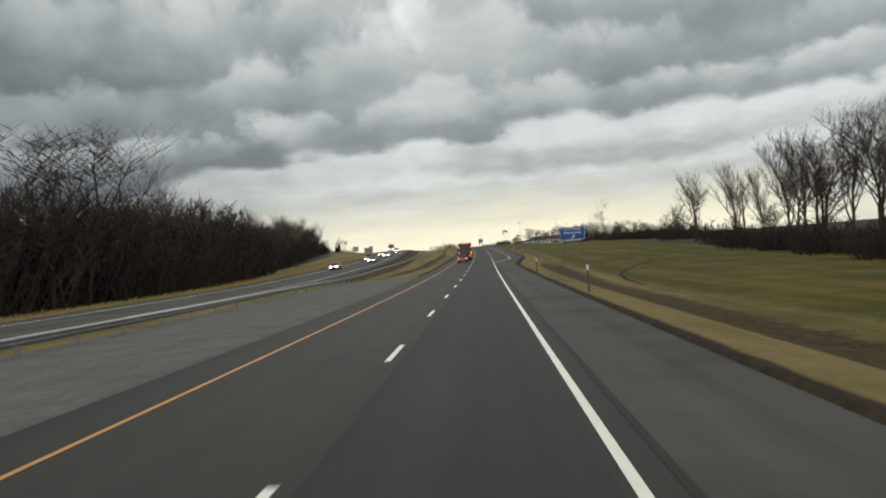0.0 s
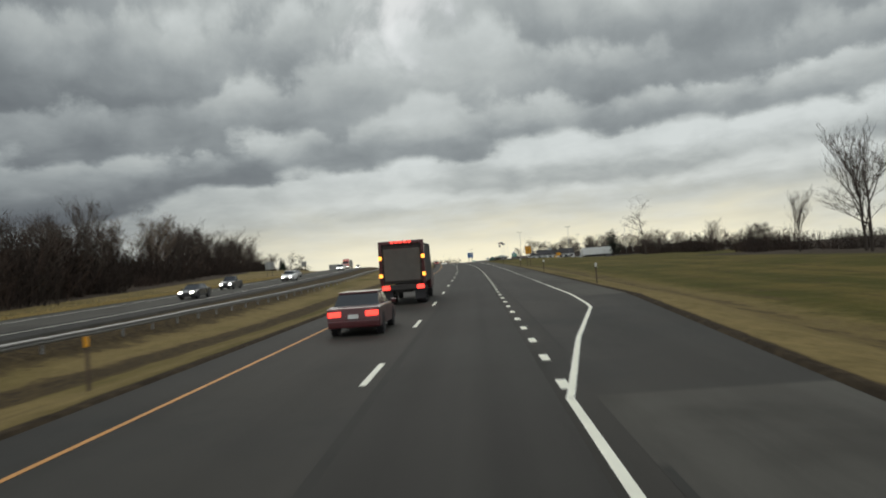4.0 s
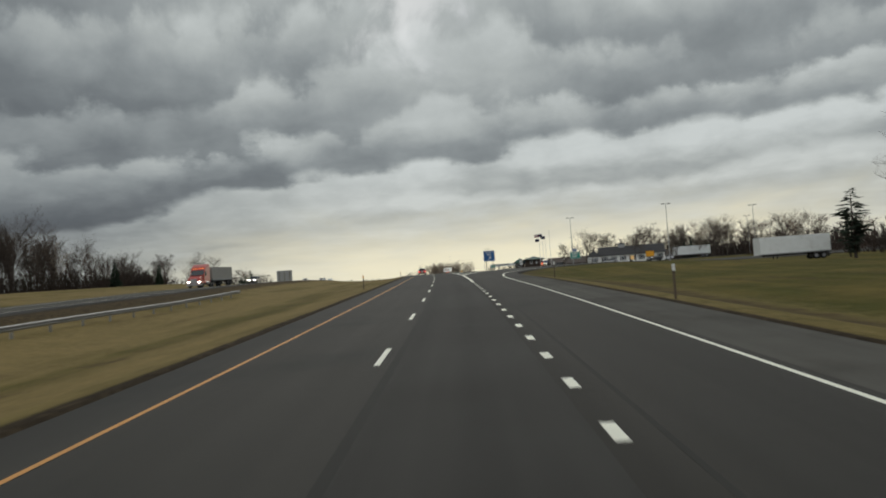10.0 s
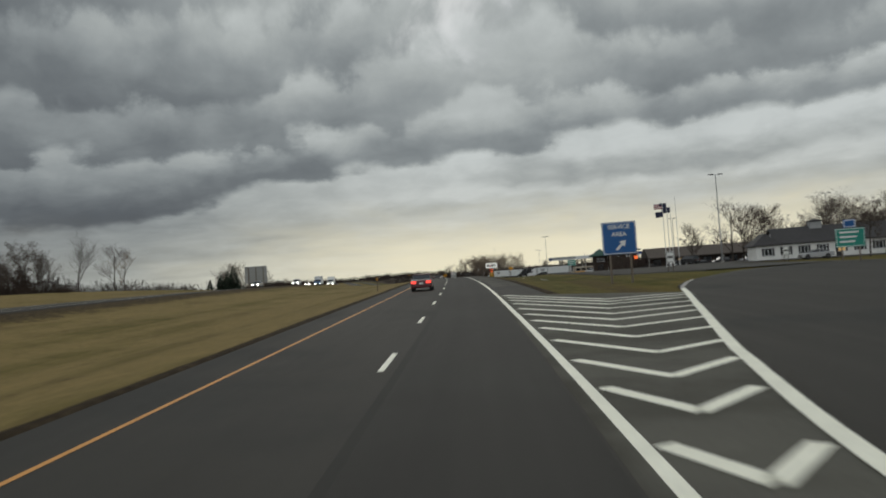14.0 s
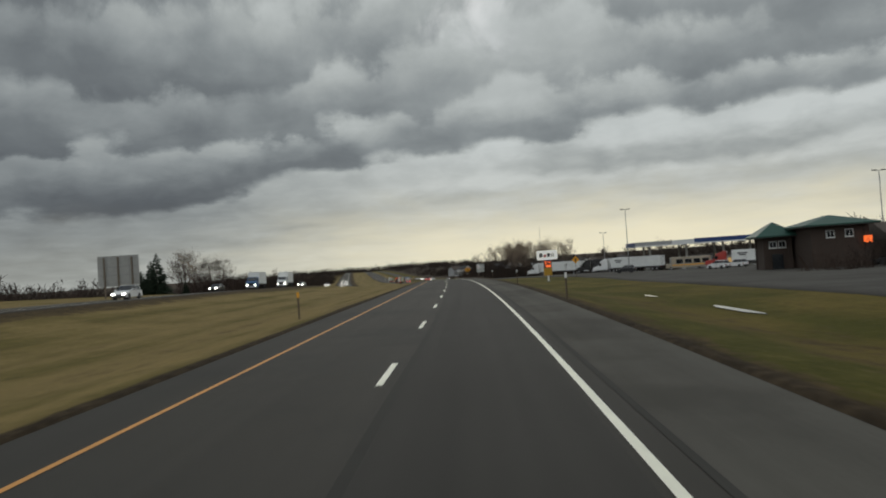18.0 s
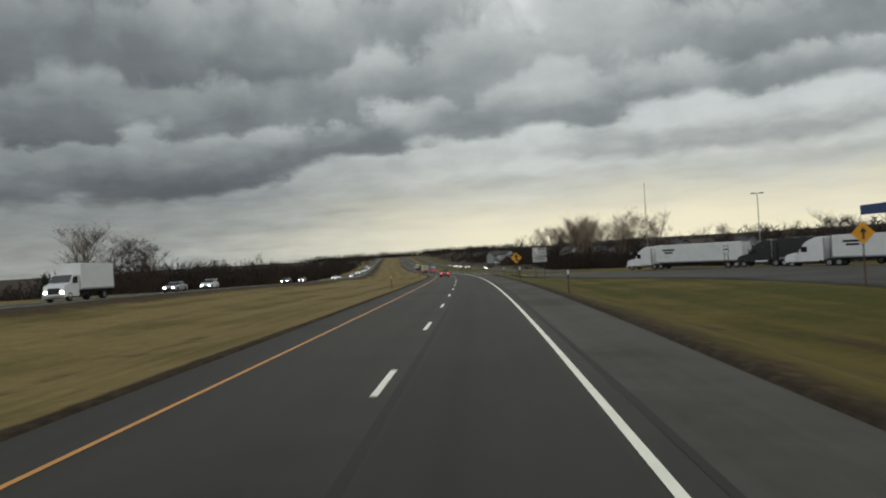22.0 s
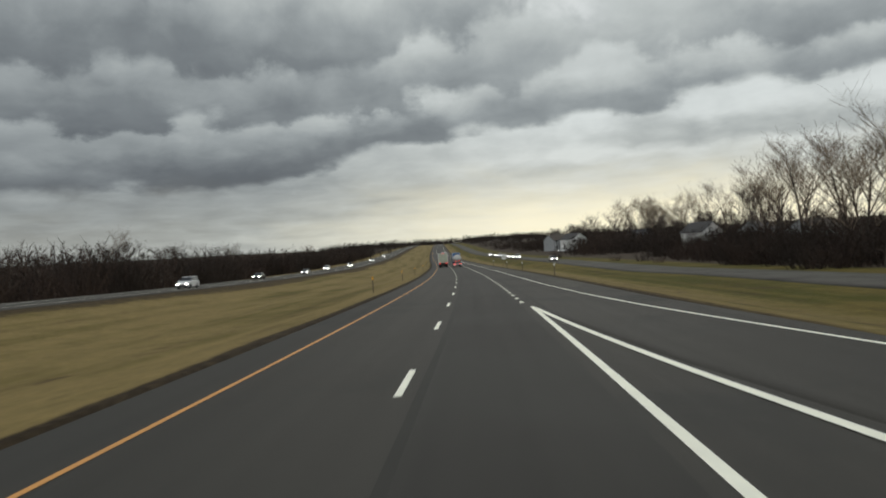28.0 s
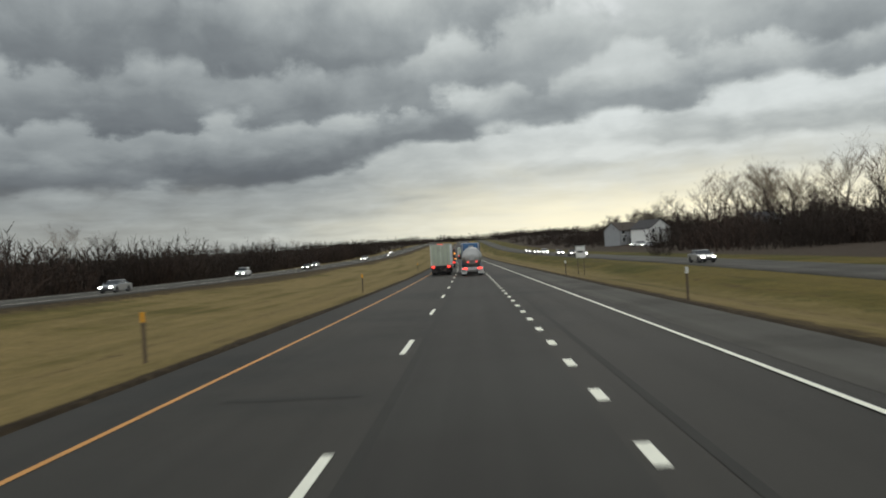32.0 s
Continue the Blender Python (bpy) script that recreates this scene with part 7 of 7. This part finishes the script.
def house(s, o, turn, w, d, h, ridge, skin, roof, axis="x", label="", lit=(), n=5, storeys=1, boards=False, dz=0.0):
    g = thing("house", label, "house", stand(s, o, dz, turn))
    g["skin"] = skin.name
    walls(g, -w / 2, w / 2, 0, d, h, skin, .25, boards)
    gable_roof(g, -w / 2, w / 2, 0, d, h, ridge, roof, .45, axis)
    for f in range(storeys):
        for k in range(n):
            x = -w / 2 + w * (k + .5) / n
            window(g, x, .95 + 2.7 * f, 1.1, 1.35, 0.0, WARM_WIN if (k in lit and f == 0) else WIN_DARK, SIGN_WHITE, boards)
    part("door", B(-w * .02 - .5, -w * .02 + .5, -.07, .0, 0, 2.1), DARK_TRIM, g, "dark front door")
    return g


h1 = house(519, 70, -14, 21, 9, 3.0, 5.7, SIDING, ROOF_DARK, "x", "long low white clapboard building with a dark roof and lit windows", (3,), 7, 1, True, .0)
part("cupola", B(-4.0, -2.0, 3.6, 5.4, 5.3, 6.5, bevel=.02), SIDING_GREY, h1, "grey roof cupola")
hip_roof(part("cupola_cap", B(-4.1, -1.9, 3.5, 5.5, 6.5, 6.56), SIDING_GREY, h1), -4.0, -2.0, 3.6, 5.4, 6.56, 7.1, ROOF_DARK, .2)
wing = [(-14.4, -10.4)]
for x0, x1 in wing:
    part("wing_wall", B(x0, x1, -2.0, 7.0, -.5, 2.7), SIDING, h1, "white gabled wing")
    hip_roof(h1, x0, x1, -2.0, 7.0, 2.7, 5.0, ROOF_DARK, .5)
    window(h1, (x0 + x1) / 2, .9, 1.2, 1.3, -2.0, WIN_DARK, SIGN_WHITE, True)


def pavilion(parent, x0, x1, y0, y1, z1, peak, wall=BRICK_WALL, clerestory=True):
    """A brick block with corner piers and a green hipped metal roof."""
    walls(parent, x0, x1, y0, y1, z1, wall)
    for x in (x0 - .15, x1 - .45):
        for y in (y0 - .15, y1 - .45):
            part("pier", B(x, x + .6, y, y + .6, -.6, z1, bevel=.02), wall, parent)
    part("soffit", B(x0 - 1.2, x1 + 1.2, y0 - 1.2, y1 + 1.2, z1 + .01, z1 + .12), SOFFIT, parent)
    rf = hip_roof(parent, x0, x1, y0, y1, z1 + .13, peak, ROOF_GREEN, 1.3)
    w = x1 - x0
    k = 0
    while k * .6 < w + 2.4:
        part("roof_seam", B(x0 - 1.2 + .6 * k - .015, x0 - 1.2 + .6 * k + .015, y0 - 1.28, y0 - 1.20, z1 + .2, z1 + .36), ROOF_GREEN, rf)
        k += 1
    if clerestory:
        for k in range(2):
            window(parent, x0 + w * (.33 + .34 * k), z1 - 1.5, .9, .9, y0, WIN_DARK, SIGN_WHITE)


rest = thing("service_building", "low brown brick service building with green hipped roofs", "building", stand(602, 74, 0, -10))
rest["skin"] = BRICK_WALL.name
pavilion(rest, -22.8, -15.6, -2.0, 8.0, 5.9, 7.6)
pavilion(rest, -27.2, -23.4, 6.0, 11.0, 4.9, 7.3)
walls(rest, -15.3, -12.4, 1.0, 12.0, 3.4, BRICK_WALL)
walls(rest, -12.2, 42, 0, 14, 3.6, BRICK_WALL)
part("roof", Pr([(-2.2, 3.3), (5.5, 6.2), (8.5, 6.2), (16, 3.4), (16, 3.15), (-2.2, 3.05)], -12.2, 43), ROOF_BROWN, rest, "long brown shingle roof")
for k in range(14):
    x = -9.5 + 3.6 * k
    window(rest, x, .9, 2.2, 1.7, 0.0, WARM_WIN if k == 2 else WIN_DARK, DARK_TRIM)
for k in range(8):
    part("veranda_post", B(-12 + 7 * k - .15, -12 + 7 * k + .15, -1.9, -1.6, -.5, 3.1, bevel=.02), CONCRETE, rest)
part("entrance", B(-26.2, -24.6, 5.88, 5.99, -.4, 2.4), WIN_DARK, rest, "dark glazed entrance")
part("wall_sign", B(-16.2, -15.3, -2.6, -2.1, 3.4, 4.3, bevel=.03), LED_RED, rest, "glowing red and white wall sign")

for s, o, k in ((591, 50, .8), (592, 53, .9), (591, 56, .85), (595, 47, .8), (594, 60, .7), (590, 47.5, .6)):
    bush(s, o, k, int(o), s * 9, "dark bare shrub in front of the service building", "service shrubs")
canopy = thing("fuel_canopy", "long flat fuel canopy with a blue and white fascia", "canopy", pose(*road_point(700, 54, 0), 0, 0, heading(700) - 6))
part("deck", B(.3, 69.7, .3, 13.7, 5.35, 6.35), CANOPY_WHITE, canopy)
part("fascia", B(0, 10.0, -.02, .28, 5.6, 6.6, bevel=.02), SIDING_GREY, canopy, "grey fascia section")
part("fascia", B(10.0, 16.0, -.02, .28, 5.6, 6.6, bevel=.02), CANOPY_WHITE, canopy, "white fascia section with a faint emblem")
part("fascia", B(16.0, 70, -.02, .28, 5.6, 6.75, bevel=.02), CANOPY_BLUE, canopy, "dark blue fascia")
part("fascia_strip", B(0, 70, -.06, .26, 5.25, 5.6, bevel=.02), CANOPY_WHITE, canopy, "white lower strip")
part("fascia", B(-.02, .28, .3, 13.7, 5.3, 6.6, bevel=.02), CANOPY_BLUE, canopy, "dark blue end fascia")
for k in range(7):
    for yy in (3, 11):
        z0 = -2.6
        part("column", B(4.5 + 10 * k - .25, 4.5 + 10 * k + .25, yy - .25, yy + .25, z0, 5.36, bevel=.02), CONCRETE, canopy)
    pump = part("fuel_pump", B(4.5 + 10 * k - .55, 4.5 + 10 * k + .55, 6.6, 7.4, -2.4, .6, bevel=.05), SIGN_WHITE, canopy, "white fuel pump")
    part("display", B(4.5 + 10 * k - .4, 4.5 + 10 * k + .4, 6.56, 6.62, -.3, .3), DARK_TRIM, pump)
kiosk = thing("fuel_shop", "low grey shop behind the fuel pumps", "building", pose(*spot(722, 92, 0), 0, 0, heading(722) - 6))
kiosk["skin"] = SIDING_GREY.name
walls(kiosk, -12, 14, 0, 9, 3.6, SIDING_GREY)
part("roof", B(-12.4, 14.4, -.5, 9.4, 3.6, 4.0, bevel=.03), SOFFIT, kiosk)
for k in range(6):
    window(kiosk, -9.5 + 4.0 * k, .8, 2.6, 1.8, 0.0, WARM_WIN if k in (2, 3) else WIN_DARK, DARK_TRIM)

# houses on the slope
house(1011, 83, 28, 9.5, 8.5, 5.4, 8.4, SIDING, ROOF_DARK, "y", "white two-storey gabled house behind bare trees", (), 3, 2, False, .3)
house(1004, 98, 40, 11, 8, 5.2, 7.8, SIDING_GREY, ROOF_DARK, "x", "grey two-storey house with a dark roof", (), 3, 2)
house(975, 100, 30, 12, 9, 4.8, 7.6, SIDING_GREY, ROOF_BROWN, "x", "grey house with a brown roof among trees", (), 4, 2)
for s, o, t, sk, rf, ax in ((1158, 72, 35, SIDING, ROOF_DARK, "y"), (1176, 66, 30, SIDING_GREY, ROOF_BROWN, "x"), (1205, 72, 25, SIDING_TAN, ROOF_DARK, "y"), (1122, 96, 30, SIDING_DARK, ROOF_DARK, "x"),
                            (905, 88, 40, SIDING, ROOF_DARK, "y"), (890, 96, 30, SIDING_GREY, ROOF_DARK, "x"), (925, 98, 25, SIDING_TAN, ROOF_BROWN, "y"), (862, 84, 30, SIDING, ROOF_DARK, "y"), (868, 95, 25, SIDING, ROOF_BROWN, "x"), (858, 106, 20, SIDING_GREY, ROOF_DARK, "y")):
    house(s, o, t, 11, 8.5, 5.3, 8.2, sk, rf, ax, {SIDING: "pale two-storey house on the slope", SIDING_GREY: "grey two-storey house on the slope", SIDING_TAN: "tan two-storey house on the slope", SIDING_DARK: "dark brown house half hidden by trees"}[sk], (), 3, 2)
for i, (s, o) in enumerate(((1128, 60), (1142, 60))):
    c = copy_thing((silver, white_suv)[i % 2], stand(s, o, .02, 95))
    tagged(c, "pale parked car by the houses")


# ---- the service area's parked vehicles ----
def park(ob, s, o, turn, label="", lift=.10):
    c = copy_thing(ob, stand(s, o, lift, turn))
    if label:
        tagged(c, label)
    return c


white_semi = semi_truck(PAINT_WHITE, PAINT_TRAILER, "white semi-truck with a white trailer parked at the lot's edge", None, TAIL_OFF, CHROME)
white_semi.matrix_basis = stand(736, 38.8, .10, 37)
black_semi = semi_truck(PAINT_BLACK, PAINT_BLACK, "black semi-truck with a dark trailer parked in the lot", None, TAIL_OFF, DARK_TRIM, 16, 4.1, False)
black_semi.matrix_basis = stand(717.4, 51.4, .10, 40)
park(white_semi, 707.5, 54.0, 40, "white semi-truck parked in a row of trucks")
park(white_semi, 680, 86, 45, "white semi-truck parked near the fuel canopy")
red_lot = semi_truck(PAINT_BRIGHT_RED, PAINT_TRAILER, "red semi-truck with a white trailer near the fuel canopy", None, TAIL_OFF, CHROME)
red_lot.matrix_basis = stand(684, 79, .10, 62)
park(white_semi, 668, 96, 50, "white semi-truck parked near the fuel canopy")


def bus(label):
    g = thing("shuttle_bus", label, "bus")
    part("body", B(-1.2, 1.2, -5.5, 4.5, .5, 3.3, bevel=.15), PAINT_TAN, g)
    part("hood", B(-1.0, 1.0, 4.3, 5.6, .5, 1.7, bevel=.15), PAINT_TAN, g)
    for sx in (-1, 1):
        for k in range(4):
            part("window", B(sx * 1.19, sx * 1.215, -5.0 + 2.2 * k, -3.3 + 2.2 * k, 1.6, 2.7, bevel=.01), GLASS, g)
        wheel(g, sx * 1.0, 4.6, .45, .3)
        wheel(g, sx * .95, -3.0, .45, .5)
    part("windscreen", B(-1.0, 1.0, 4.45, 4.53, 1.75, 2.9, bevel=.02), GLASS, g)
    part("stripe", B(-1.215, 1.215, -5.4, 4.4, 1.1, 1.35), SIGN_ORANGE, g)
    lamp_pair(g, "tail_light", 1.0, -5.5, 1.2, .25, .35, TAIL_OFF)
    return g


bus_1 = bus("tan shuttle bus with an amber stripe at the pumps")
bus_1.matrix_basis = stand(691, 65, .10, 82)
parked_suv = car(PAINT_BLACK, "suv", "black sport utility vehicle parked in the lot", TAIL_OFF, DARK_TRIM)
parked_suv.matrix_basis = stand(676, 44, .10, 70)
parked_white = car(PAINT_WHITE, "suv", "white van parked in the lot", TAIL_OFF, DARK_TRIM)
parked_white.matrix_basis = stand(664, 66, .10, 20)
parked_sedan = car(PAINT_SILVER, "sedan", "silver sedan parked in the lot", TAIL_OFF, DARK_TRIM)
parked_sedan.matrix_basis = stand(575, 60, .10, 100)
parked_dark = car(PAINT_BLACK, "sedan", "dark sedan parked in the lot", TAIL_OFF, DARK_TRIM)
parked_dark.matrix_basis = stand(507, 73, .10, 95)
for s, o, t, ob in ((585, 70, 95, parked_dark), (586, 76, 95, parked_suv), (587, 84, 95, parked_sedan), (584, 90, 95, parked_dark), (604, 62, 80, parked_dark),
                    (505, 58, 80, parked_sedan), (540, 50, 40, parked_suv), (545, 92, 90, parked_white), (560, 96, 90, parked_sedan), (655, 58, 30, parked_white)):
    park(ob, s, o, t)
loose = thing("parked_trailer", "white box trailer parked beside the ramp", "trailer", stand(403, 69, .10, 90))
trailer(loose, 2.0, 12.0, PAINT_TRAILER, None, TAIL_OFF)
copy_thing(loose, stand(522, 100, .10, 82))


# ---- grass tufts along the verges ----
def tufts(name, label, mat, count, area, seed, h=(.05, .15)):
    rnd = random.Random(seed)
    verts, faces = [], []
    for i in range(count):
        s, o = area(rnd)
        x, y, z = spot(s, o, -.02)
        for j in range(3):
            a = rnd.uniform(0, math.tau)
            w, hh = rnd.uniform(.02, .05), rnd.uniform(*h)
            lx, ly = math.cos(a) * w, math.sin(a) * w
            bx, by = rnd.uniform(-.12, .12), rnd.uniform(-.12, .12)
            k = len(verts)
            verts += [(x + bx - lx, y + by - ly, z), (x + bx + lx, y + by + ly, z), (x + bx + rnd.uniform(-.12, .12), y + by + rnd.uniform(-.12, .12), z + hh)]
            faces.append((k, k + 1, k + 2))
    me = bpy.data.meshes.new(name)
    me.from_pydata(verts, [], faces)
    me.materials.append(mat)
    me.update()
    return tagged(new(name, me), label, "grass", kind="stuff")


TUFT_TAN = material("tan_grass_blades", (.40, .305, .13), .95, spread=.3, scale=.6, fine=5, spec=.1)
tufts("dead_weeds", "straw coloured dead weeds below the wood", TUFT_TAN, 5000, lambda r: (lambda s: (s, lerp(s, OPP_O) - 7.8 - abs(r.gauss(0, 1)) * 4))(r.uniform(40, 300)), 6, (.15, .5))
